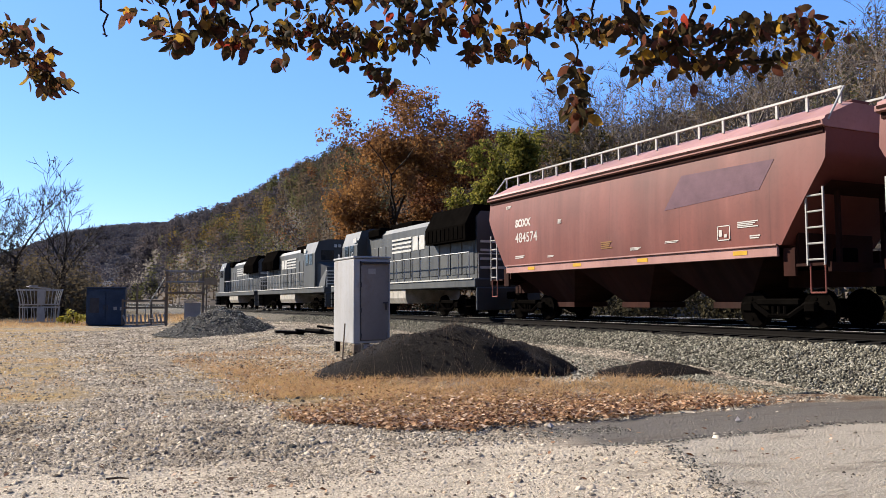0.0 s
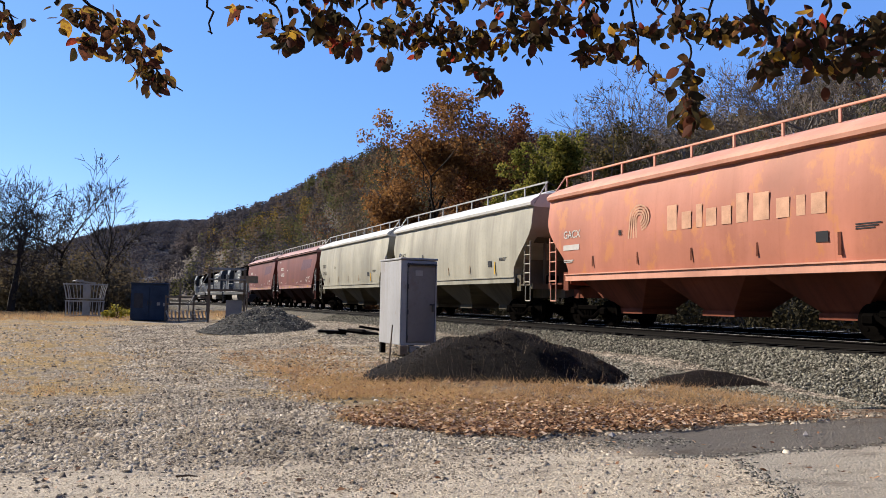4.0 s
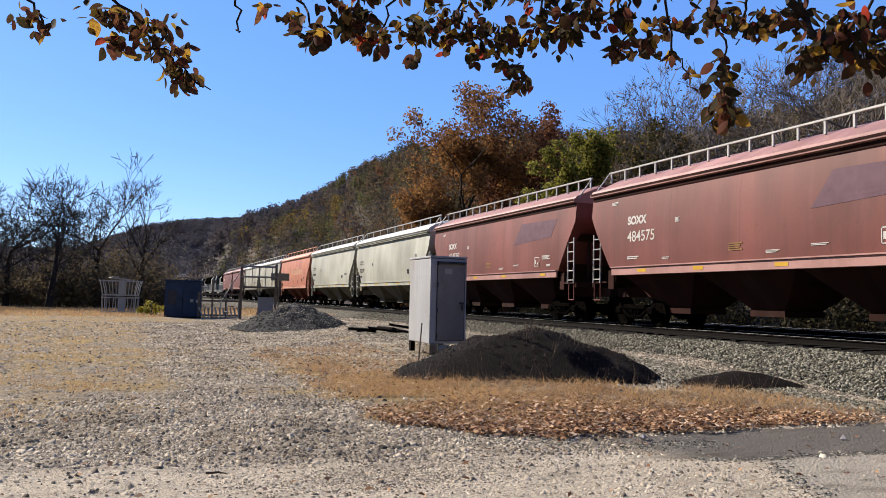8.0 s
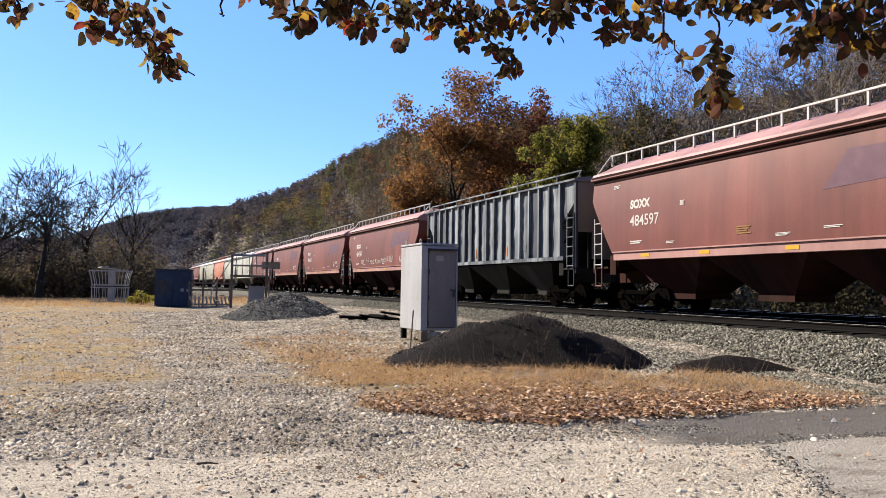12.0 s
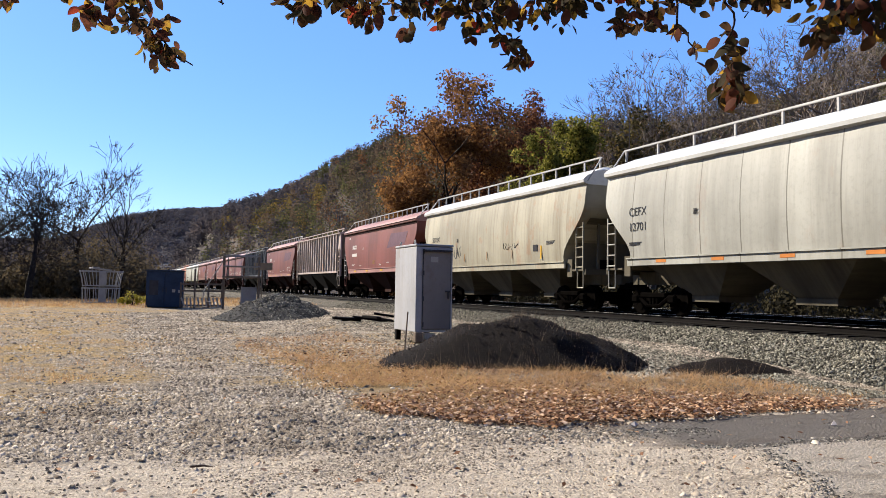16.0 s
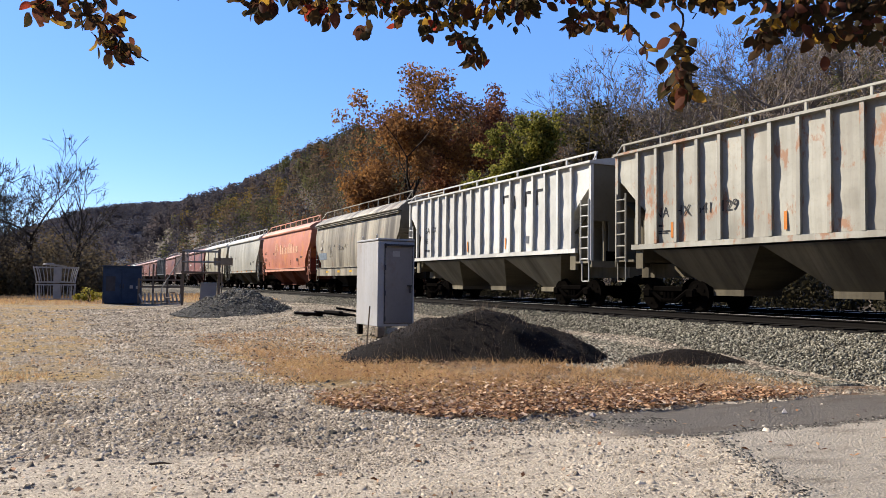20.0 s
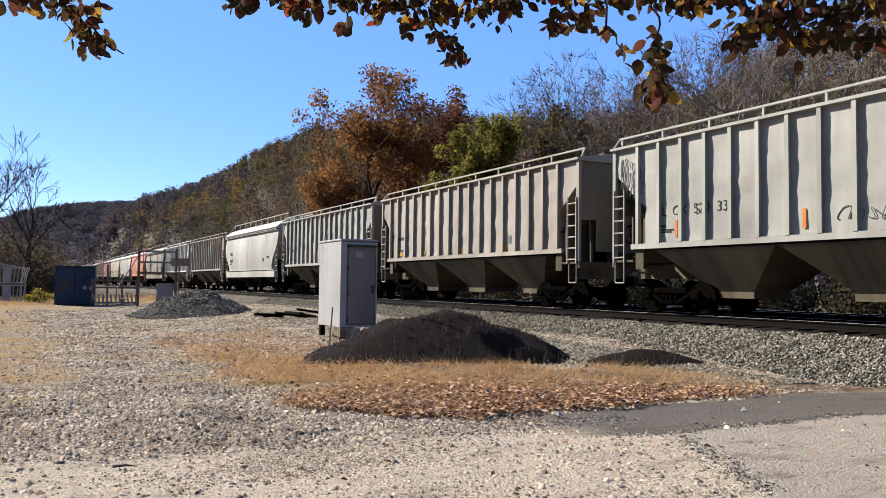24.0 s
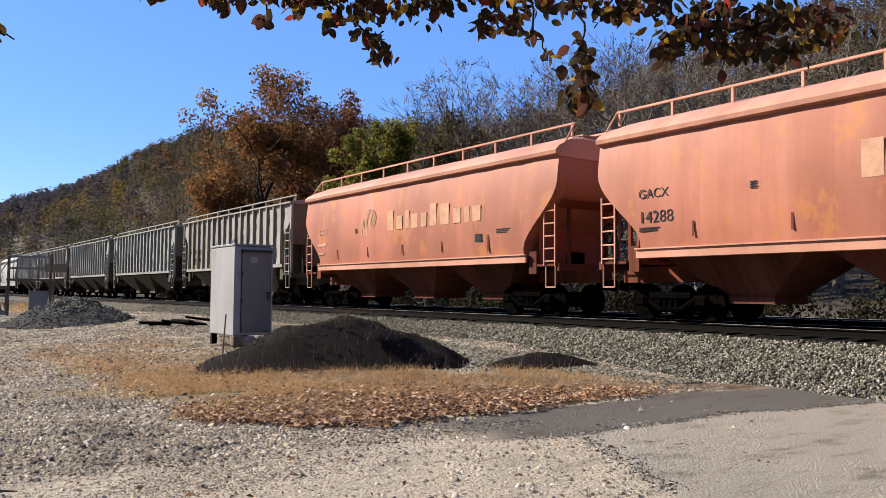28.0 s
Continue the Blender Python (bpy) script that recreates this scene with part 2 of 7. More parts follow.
# ---- building helpers ----
class MB:
    """Gathers vertices and faces of one mesh."""

    def __init__(self):
        self.v, self.f = [], []

    def add(self, vs, fs):
        o = len(self.v)
        self.v += [tuple(p) for p in vs]
        self.f += [tuple(i + o for i in f) for f in fs]
        return self

    def box(self, cx, cy, cz, sx, sy, sz, m=None, bev=0.0):
        hx, hy, hz = sx / 2, sy / 2, sz / 2
        if bev > 0:
            b = min(bev, hx * 0.9, hy * 0.9, hz * 0.9)
            vs = []
            for k in (-1, 1):
                vs += [(-hx + b, -hy, k * (hz - b)), (hx - b, -hy, k * (hz - b)), (hx, -hy + b, k * (hz - b)), (hx, hy - b, k * (hz - b)),
                       (hx - b, hy, k * (hz - b)), (-hx + b, hy, k * (hz - b)), (-hx, hy - b, k * (hz - b)), (-hx, -hy + b, k * (hz - b))]
            for k in (-1, 1):
                vs += [(-hx + b, -hy + b, k * hz), (hx - b, -hy + b, k * hz), (hx - b, hy - b, k * hz), (-hx + b, hy - b, k * hz)]
            fs = [(i, (i + 1) % 8, 8 + (i + 1) % 8, 8 + i) for i in range(8)]
            fs += [(16, 19, 18, 17), (20, 21, 22, 23)]
            for base, c, up in ((0, 16, False), (8, 20, True)):
                for q, (i, j) in enumerate(((0, 1), (2, 3), (4, 5), (6, 7))):
                    a, d = c + q, c + (q + 1) % 4
                    fs.append((base + i, base + j, d, a) if up else (base + j, base + i, a, d))
                for q, (i, j) in enumerate(((7, 0), (1, 2), (3, 4), (5, 6))):
                    fs.append((base + i, base + j, c + q) if up else (base + j, base + i, c + q))
        else:
            vs = [(x, y, z) for z in (-hz, hz) for x, y in ((-hx, -hy), (hx, -hy), (hx, hy), (-hx, hy))]
            fs = [(0, 3, 2, 1), (4, 5, 6, 7), (0, 1, 5, 4), (1, 2, 6, 5), (2, 3, 7, 6), (3, 0, 4, 7)]
        out = []
        for p in vs:
            p = Vector(p)
            if m is not None:
                p = m @ p
            out.append((p.x + cx, p.y + cy, p.z + cz))
        return self.add(out, fs)

    def bar(self, a, b, r, sides=6, r2=None):
        a, b = Vector(a), Vector(b)
        d = (b - a)
        if d.length < 1e-6:
            return self
        d.normalize()
        u = d.orthogonal().normalized()
        w = d.cross(u)
        r2 = r if r2 is None else r2
        vs = []
        for p, rr in ((a, r), (b, r2)):
            for k in range(sides):
                t = 2 * math.pi * k / sides
                vs.append(p + u * (math.cos(t) * rr) + w * (math.sin(t) * rr))
        fs = [(k, (k + 1) % sides, sides + (k + 1) % sides, sides + k) for k in range(sides)]
        fs += [tuple(range(sides - 1, -1, -1)), tuple(range(sides, 2 * sides))]
        return self.add(vs, fs)

    def tube(self, pts, radii, sides=6):
        """One unbroken tapered tube along a line of points."""
        vs, fs = [], []
        n = len(pts)
        for i, p in enumerate(pts):
            p = Vector(p)
            d = (Vector(pts[min(n - 1, i + 1)]) - Vector(pts[max(0, i - 1)])).normalized()
            u = d.cross(Vector((0.3, 0.2, 0.93))).normalized()
            w = d.cross(u)
            for k in range(sides):
                t = 2 * math.pi * k / sides
                vs.append(p + (u * math.cos(t) + w * math.sin(t)) * radii[i])
        for i in range(n - 1):
            for k in range(sides):
                a, b = i * sides + k, i * sides + (k + 1) % sides
                fs.append((a, b, b + sides, a + sides))
        fs += [tuple(range(sides - 1, -1, -1)), tuple(range((n - 1) * sides, n * sides))]
        return self.add(vs, fs)

    def lathe(self, axis_pts, sides=16):
        """Turned shape about the x axis: rows of (x, radius)."""
        vs, fs = [], []
        for x, r in axis_pts:
            for k in range(sides):
                t = 2 * math.pi * k / sides
                vs.append((x, math.cos(t) * r, math.sin(t) * r))
        n = len(axis_pts)
        for i in range(n - 1):
            for k in range(sides):
                a, b = i * sides + k, i * sides + (k + 1) % sides
                fs.append((a, b, b + sides, a + sides))
        fs += [tuple(range(sides - 1, -1, -1)), tuple(range((n - 1) * sides, n * sides))]
        return self.add(vs, fs)

    def mesh(self, name, material, smooth=False):
        me = bpy.data.meshes.new(name)
        me.from_pydata(self.v, [], self.f)
        me.materials.append(material)
        if smooth:
            me.polygons.foreach_set("use_smooth", [True] * len(me.polygons))
        me.update()
        return me


def part(name, mb, material, parent=None, label="", at=None, smooth=False):
    me = mb if isinstance(mb, bpy.types.Mesh) else mb.mesh(name, material, smooth)
    ob = new(name, me)
    if parent is not None:
        ob.parent = parent
    if at is not None:
        ob.matrix_basis = at
    if label:
        ob["label"] = label
    return ob


def thing(name, label, category, group="", at=None, kind=""):
    ob = new(name)
    tagged(ob, label, category, group, kind)
    if at is not None:
        ob.matrix_basis = at
    return ob


def quads_mesh(name, verts, material, per=4):
    """One mesh out of an array of faces, each of its own corners: shape (n, per, 3)."""
    n = len(verts)
    me = bpy.data.meshes.new(name)
    me.vertices.add(n * per)
    me.vertices.foreach_set("co", np.asarray(verts, np.float32).ravel())
    me.loops.add(n * per)
    me.loops.foreach_set("vertex_index", np.arange(n * per, dtype=np.int32))
    me.polygons.add(n)
    me.polygons.foreach_set("loop_start", np.arange(0, n * per, per, dtype=np.int32))
    me.materials.append(material)
    me.update(calc_edges=True)
    return me


def many_mesh(name, base_v, base_f, pos, mats, material, smooth=False):
    """Copies of a small shape joined into one mesh: mats (n,3,3), pos (n,3)."""
    base_v = np.asarray(base_v, np.float32)
    n, k = len(pos), len(base_v)
    V = np.einsum("nij,kj->nki", mats, base_v) + pos[:, None, :]
    fl = len(base_f[0])
    F = (np.asarray(base_f, np.int32)[None] + (np.arange(n, dtype=np.int32) * k)[:, None, None]).reshape(-1, fl)
    me = bpy.data.meshes.new(name)
    me.vertices.add(n * k)
    me.vertices.foreach_set("co", V.astype(np.float32).ravel())
    me.loops.add(F.size)
    me.loops.foreach_set("vertex_index", F.ravel())
    me.polygons.add(len(F))
    me.polygons.foreach_set("loop_start", np.arange(0, F.size, fl, dtype=np.int32))
    if smooth:
        me.polygons.foreach_set("use_smooth", np.ones(len(F), bool))
    me.materials.append(material)
    me.update(calc_edges=True)
    return me


def rand_rot(rng, n):
    q = rng.normal(size=(n, 4))
    q /= np.linalg.norm(q, axis=1)[:, None]
    w, x, y, z = q.T
    return np.stack([1 - 2 * (y * y + z * z), 2 * (x * y - w * z), 2 * (x * z + w * y), 2 * (x * y + w * z), 1 - 2 * (x * x + z * z), 2 * (y * z - w * x),
                     2 * (x * z - w * y), 2 * (y * z + w * x), 1 - 2 * (x * x + y * y)], -1).reshape(n, 3, 3)


# ---- ground, track, hills ----
TRACK_X, RAIL_Z = 16.0, 0.9


def sstep(a, b, x):
    t = np.clip((np.asarray(x, float) - a) / (b - a), 0, 1)
    return t * t * (3 - 2 * t)




def ground_material():
    m, nt, b = nodes_of("gravel_lot")
    v = coords(nt)
    sep = nt.nodes.new("ShaderNodeSeparateXYZ")
    nt.links.new(v, sep.inputs[0])
    X, Y = sep.outputs[0], sep.outputs[1]
    wob = noise_node(nt, v, 0.55, 4, 0.6).outputs[0]
    big = noise_node(nt, v, 0.22, 3, 0.6).outputs[0]

    def shifted(src, amount):
        return math_node(nt, "ADD", src, math_node(nt, "MULTIPLY", math_node(nt, "SUBTRACT", wob, 0.5), amount))

    def soft(src, lo, hi):
        r = nt.nodes.new("ShaderNodeMapRange")
        r.inputs[1].default_value, r.inputs[2].default_value = lo, hi
        nt.links.new(src, r.inputs[0])
        return r.outputs[0]

    pebble = nt.nodes.new("ShaderNodeTexVoronoi")
    pebble.inputs["Scale"].default_value = 30
    nt.links.new(v, pebble.inputs["Vector"])
    fine = noise_node(nt, v, 60, 5, 0.75).outputs[0]
    grey = ramp(nt, [(0.0, (0.06, 0.047, 0.035)), (0.5, (0.27, 0.225, 0.17)), (1.0, (0.58, 0.50, 0.395))], pebble.outputs["Color"]).outputs[0]
    tan = ramp(nt, [(0.25, (0.44, 0.36, 0.26)), (0.75, (0.68, 0.585, 0.455))], fine).outputs[0]
    straw = ramp(nt, [(0.2, (0.2, 0.118, 0.04)), (0.8, (0.56, 0.37, 0.125))], fine).outputs[0]
    asph = ramp(nt, [(0.3, (0.095, 0.084, 0.073)), (0.75, (0.175, 0.156, 0.136))], fine).outputs[0]
    pale = ramp(nt, [(0.25, (0.27, 0.232, 0.183)), (0.8, (0.48, 0.425, 0.345))], fine).outputs[0]
    dirt = ramp(nt, [(0.3, (0.215, 0.168, 0.115)), (0.7, (0.37, 0.302, 0.22))], fine).outputs[0]
    c = mix(nt, soft(big, 0.34, 0.60), dirt, grey)
    # worn, pale drive in the near foreground
    near = math_node(nt, "SUBTRACT", 1.0, soft(shifted(math_node(nt, "ADD", Y, math_node(nt, "MULTIPLY", X, 0.15)), 1.2), 7.4, 8.4))
    c = mix(nt, math_node(nt, "MULTIPLY", near, soft(fine, 0.2, 0.55)), c, tan)
    # dry grass: far open patch and the verge before the track bed
    g1 = math_node(nt, "MULTIPLY", math_node(nt, "SUBTRACT", 1.0, soft(shifted(X, 3.0), -0.6, 1.4)), soft(shifted(Y, 8.0), 11.0, 15.0))
    wide = soft(noise_node(nt, v, 0.33, 5, 0.65).outputs[0], 0.47, 0.60)
    c = mix(nt, math_node(nt, "MULTIPLY", math_node(nt, "MULTIPLY", wide, soft(shifted(Y, 3.0), 8.0, 13.0)), soft(fine, 0.25, 0.5)), c, straw)
    corner = math_node(nt, "MULTIPLY", math_node(nt, "SUBTRACT", 1.0, soft(X, 3.2, 5.4)), -0.9)
    g2 = math_node(nt, "MULTIPLY", soft(shifted(X, 1.6), 3.0, 3.9), soft(shifted(math_node(nt, "ADD", math_node(nt, "ADD", Y, corner), math_node(nt, "MULTIPLY", X, 0.05)), 0.9), 8.05, 8.4))
    bare = soft(noise_node(nt, v, 1.5, 5, 0.7).outputs[0], 0.40, 0.52)
    g2 = math_node(nt, "MULTIPLY", g2, bare)
    g2 = math_node(nt, "MULTIPLY", g2, math_node(nt, "SUBTRACT", 1.0, soft(shifted(math_node(nt, "ADD", X, Y), 3.0), 19.6, 22.6)))
    tuft = soft(noise_node(nt, v, 0.75, 6, 0.7, (1.0, 0.6, 1)).outputs[0], 0.44, 0.60)
    c = mix(nt, math_node(nt, "MULTIPLY", g1, math_node(nt, "MULTIPLY", tuft, 1.0)), c, straw)
    spots = math_node(nt, "MULTIPLY", math_node(nt, "SUBTRACT", 1.0, soft(X, -1.5, 0.5)), math_node(nt, "MULTIPLY", soft(Y, 8.0, 9.0), soft(noise_node(nt, v, 1.1, 5, 0.7).outputs[0], 0.52, 0.62)))
    c = mix(nt, math_node(nt, "MULTIPLY", spots, 0.75), c, straw)
    litter = ramp(nt, [(0.3, (0.075, 0.04, 0.022)), (0.75, (0.27, 0.15, 0.078))], fine).outputs[0]
    c = mix(nt, g2, c, litter)
    g3 = math_node(nt, "MULTIPLY", soft(shifted(X, 2.5), 2.2, 3.6), math_node(nt, "SUBTRACT", 1.0, soft(shifted(X, 2.5), 5.4, 6.6)))
    g3 = math_node(nt, "MULTIPLY", g3, math_node(nt, "MULTIPLY", soft(Y, 10.0, 12.5), math_node(nt, "SUBTRACT", 1.0, soft(shifted(Y, 5), 19, 25))))
    c = mix(nt, math_node(nt, "MULTIPLY", g3, soft(fine, 0.25, 0.6)), c, straw)
    far = soft(Y, 60, 75)
    c = mix(nt, far, c, (0.115, 0.0866, 0.0437))
    spill = ramp(nt, [(0.0, (0.02, 0.018, 0.014)), (0.5, (0.075, 0.067, 0.052)), (1.0, (0.2, 0.18, 0.14))], pebble.outputs["Color"]).outputs[0]
    c = mix(nt, math_node(nt, "MULTIPLY", soft(shifted(X, 1.0), 8.4, 9.4), soft(Y, 9.6, 10.6)), c, spill)
    # asphalt of the road and its paler, gravel-strewn apron
    ragged = math_node(nt, "MULTIPLY", math_node(nt, "SUBTRACT", noise_node(nt, v, 3.2, 5, 0.7).outputs[0], 0.5), 0.55)
    lip = math_node(nt, "ADD", math_node(nt, "ADD", Y, math_node(nt, "MULTIPLY", X, 0.13)), ragged)
    past_lip = soft(lip, 7.37, 7.42)
    upper = math_node(nt, "SUBTRACT", 1.0, soft(math_node(nt, "ADD", shifted(Y, 0.15), math_node(nt, "MULTIPLY", math_node(nt, "MAXIMUM", math_node(nt, "SUBTRACT", X, 10.0), 0.0), 0.28)), 7.93, 8.05))
    strip = math_node(nt, "MULTIPLY", math_node(nt, "MULTIPLY", past_lip, upper), soft(shifted(X, 0.8), 4.7, 5.9))
    slab_side = math_node(nt, "SUBTRACT", X, math_node(nt, "MULTIPLY", Y, 0.55))
    slab = math_node(nt, "MULTIPLY", math_node(nt, "SUBTRACT", 1.0, past_lip), soft(math_node(nt, "ADD", slab_side, math_node(nt, "MULTIPLY", ragged, 1.3)), 2.70, 2.84))
    road = math_node(nt, "MAXIMUM", strip, slab)
    c = mix(nt, math_node(nt, "MULTIPLY", strip, 0.94), c, asph)
    c = mix(nt, math_node(nt, "MULTIPLY", slab, 0.92), c, pale)
    # crumbled dark lip between the newer strip and the old slab
    edge = math_node(nt, "SUBTRACT", 1.0, soft(math_node(nt, "ABSOLUTE", math_node(nt, "SUBTRACT", lip, 7.40)), 0.02, 0.10))
    edge = math_node(nt, "MULTIPLY", math_node(nt, "MULTIPLY", edge, soft(X, 5.4, 6.4)), 0.75)
    c = mix(nt, edge, c, (0.05, 0.043, 0.036))
    # dark joints between pebbles, and drifting stains
    seam = nt.nodes.new("ShaderNodeTexVoronoi")
    seam.feature = "DISTANCE_TO_EDGE"
    seam.inputs["Scale"].default_value = 30
    nt.links.new(v, seam.inputs["Vector"])
    joint = math_node(nt, "MULTIPLY", math_node(nt, "SUBTRACT", 1.0, soft(seam.outputs[0], 0.02, 0.16)), 0.6)
    joint = math_node(nt, "MULTIPLY", joint, math_node(nt, "SUBTRACT", 1.0, math_node(nt, "MULTIPLY", math_node(nt, "MAXIMUM", road, near), 0.7)))
    c = mix(nt, joint, c, (0.035, 0.027, 0.021))
    stain = soft(noise_node(nt, v, 1.7, 6, 0.7, (0.55, 1.6, 1)).outputs[0], 0.52, 0.72)
    c = mix(nt, math_node(nt, "MULTIPLY", stain, 0.72), c, (0.085, 0.066, 0.047))
    clod = soft(noise_node(nt, v, 5.5, 6, 0.75, (0.7, 1.0, 1)).outputs[0], 0.50, 0.66)
    open_lot = math_node(nt, "SUBTRACT", 1.0, math_node(nt, "MAXIMUM", road, math_node(nt, "MULTIPLY", near, 0.6)))
    c = mix(nt, math_node(nt, "MULTIPLY", math_node(nt, "MULTIPLY", clod, open_lot), 0.6), c, (0.05, 0.036, 0.024))
    bright = soft(noise_node(nt, v, 7.5, 6, 0.75, (0.8, 1.0, 1)).outputs[0], 0.54, 0.70)
    c = mix(nt, math_node(nt, "MULTIPLY", math_node(nt, "MULTIPLY", bright, open_lot), 0.5), c, (0.62, 0.52, 0.38))
    nt.links.new(c, b.inputs["Base Color"])
    b.inputs["Roughness"].default_value = 0.95
    h = math_node(nt, "ADD", math_node(nt, "MULTIPLY", pebble.outputs["Distance"], -0.7), fine)
    bump(nt, b, h, 1.0, 0.05)
    return m


def lines(*spans):
    out = []
    for a, b, s in spans:
        out += list(np.arange(a, b - 1e-6, s))
    return np.array(out + [spans[-1][1]])


def grid_mesh(name, xs, ys, zfun, material, smooth=True):
    XX, YY = np.meshgrid(xs, ys)
    V = np.stack([XX, YY, zfun(XX, YY)], -1).reshape(-1, 3)
    nx, ny = len(xs), len(ys)
    i = (np.arange(ny - 1)[:, None] * nx + np.arange(nx - 1)[None]).ravel()
    F = np.stack([i, i + 1, i + 1 + nx, i + nx], -1)
    me = bpy.data.meshes.new(name)
    me.vertices.add(len(V))
    me.vertices.foreach_set("co", V.astype(np.float32).ravel())
    me.loops.add(F.size)
    me.loops.foreach_set("vertex_index", F.astype(np.int32).ravel())
    me.polygons.add(len(F))
    me.polygons.foreach_set("loop_start", np.arange(0, F.size, 4, dtype=np.int32))
    if smooth:
        me.polygons.foreach_set("use_smooth", np.ones(len(F), bool))
    me.materials.append(material)
    me.update(calc_edges=True)
    return me


def lot_z(x, y):
    z = 0.30 * sstep(3.5, 9.5, x) * sstep(9, 17, y)
    z = z + (0.03 * np.sin(x * 1.3 + 0.4 * y) * np.sin(y * 0.9 + 0.3 * x) + 0.012 * np.sin(3.1 * x + 1.7) * np.sin(2.7 * y)) * sstep(3, 6, np.hypot(x, y))
    return z


def bed_z(x, y):
    """Track bed: shoulder slope, level top under two tracks, far slope."""
    top = RAIL_Z - 0.2
    z = -0.15 + (top + 0.15) * sstep(11.5, 14.6, x) ** 0.9 * (1 - sstep(23.4, 26.0, x))
    return z + 0.025 * np.sin(5.1 * x + 2.3 * y) * np.sin(4.3 * y - 1.2 * x)


M_GROUND = ground_material()
xs = lines((-1500, -200, 130), (-200, -20, 15), (-20, -6, 0.7), (-6, 14, 0.22), (14, 30, 2), (30, 200, 17), (200, 1500, 130))
ys = lines((-1500, -100, 140), (-100, -5, 9.5), (-5, 2, 0.7), (2, 26, 0.22), (26, 80, 1.0), (80, 300, 20), (300, 2500, 110))
ground = new("ground", grid_mesh("ground", xs, ys, lot_z, M_GROUND))
tagged(ground, "gravel lot with dry grass, worn asphalt and packed dirt", "ground", kind="structure")


def stone_material(name, stops, scale):
    m, nt, b = nodes_of(name)
    v = coords(nt)
    p = nt.nodes.new("ShaderNodeTexVoronoi")
    p.inputs["Scale"].default_value = scale
    nt.links.new(v, p.inputs["Vector"])
    r = ramp(nt, stops, p.outputs["Color"])
    nt.links.new(r.outputs[0], b.inputs["Base Color"])
    b.inputs["Roughness"].default_value = 0.9
    bump(nt, b, math_node(nt, "MULTIPLY", p.outputs["Distance"], -1.0), 1.0, 0.05)
    return m


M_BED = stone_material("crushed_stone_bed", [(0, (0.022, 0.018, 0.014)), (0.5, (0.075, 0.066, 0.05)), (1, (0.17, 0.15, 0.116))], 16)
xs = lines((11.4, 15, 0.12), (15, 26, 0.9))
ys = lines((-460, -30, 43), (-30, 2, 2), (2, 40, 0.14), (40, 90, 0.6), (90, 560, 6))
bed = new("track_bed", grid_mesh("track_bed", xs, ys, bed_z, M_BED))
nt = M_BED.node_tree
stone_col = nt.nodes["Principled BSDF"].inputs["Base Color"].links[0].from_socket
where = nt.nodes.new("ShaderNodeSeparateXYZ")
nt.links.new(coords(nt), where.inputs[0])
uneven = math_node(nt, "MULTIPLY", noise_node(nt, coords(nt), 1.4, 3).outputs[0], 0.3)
# ballast colour goes near black beside and below the train, imitating shade
rail_shade = math_node(nt, "GREATER_THAN", math_node(nt, "SUBTRACT", where.outputs[0], uneven), 14.0)
nt.links.new(mix(nt, math_node(nt, "MULTIPLY", rail_shade, 0.95), stone_col, (0.006, 0.005, 0.004)), nt.nodes["Principled BSDF"].inputs["Base Color"])
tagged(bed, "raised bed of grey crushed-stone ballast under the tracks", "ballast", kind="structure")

RAIL_PROFILE = [(-0.07, -0.17), (0.07, -0.17), (0.07, -0.155), (0.012, -0.135), (0.012, -0.04), (0.036, -0.03), (0.036, 0.0), (-0.036, 0.0), (-0.036, -0.03),
                (-0.012, -0.04), (-0.012, -0.135), (-0.07, -0.155)]


def rail(x, label):
    mb = MB()
    n = len(RAIL_PROFILE)
    vs = [(px, y, pz) for y in (-460, 560) for px, pz in RAIL_PROFILE]
    fs = [(k, (k + 1) % n, n + (k + 1) % n, n + k) for k in range(n)]
    mb.add(vs, fs)
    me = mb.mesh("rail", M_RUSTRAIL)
    me.materials.append(M_STEEL)
    for p in me.polygons:
        if p.normal.z > 0.9 and p.center.z > -0.01 or p.normal.z < -0.9 and p.center.z > -0.01:
            p.material_index = 1
    r = new("rail", me)
    r.matrix_basis = pose(x, 0, RAIL_Z)
    tagged(r, label, "rail", "rails", "structure")


for cx in (TRACK_X, TRACK_X + 5.0):
    for s in (-0.753, 0.753):
        rail(cx + s, "long steel rail with a bright worn head")


# ---- train ----
V_TRAIN = 15.403


def face_x(kind, z):
    """Half-width of the side sheet at a height over the rail."""
    v = (z - 1.88) / 2.42
    if kind == "smooth":
        return 1.59 - 0.21 * (v - 0.3) ** 2
    if kind == "rib":
        return 1.45
    return 1.605 - 0.32 * (v - 0.38) ** 2


def on_side(kind, y, z, lift=0.012):
    """A pose on the near side sheet, leaning with it: local x runs backwards along the car, local y up."""
    v = (z - 1.88) / 2.42
    lean = math.atan({"smooth": 0.42 * (v - 0.3), "rib": 0.0}.get(kind, 0.64 * (v - 0.38)) / 2.42)
    out = face_x(kind, z) + lift
    m = Matrix(((0, 0, -1, 0), (-1, 0, 0, 0), (0, 1, 0, 0), (0, 0, 0, 1)))
    return Matrix.Translation((-out, y, z)) @ Matrix.Rotation(lean, 4, "Y") @ m


BODY_Z = {"smooth": (1.88, 4.35), "round": (1.70, 4.44), "deep": (1.60, 4.27), "rib": (1.88, 4.56)}
RAIL_TOP = {"smooth": 5.24, "round": 5.31, "deep": 5.345, "rib": 4.90}
POST_FOOT = {"smooth": 4.88, "round": 4.95, "deep": 4.94, "rib": 4.62}


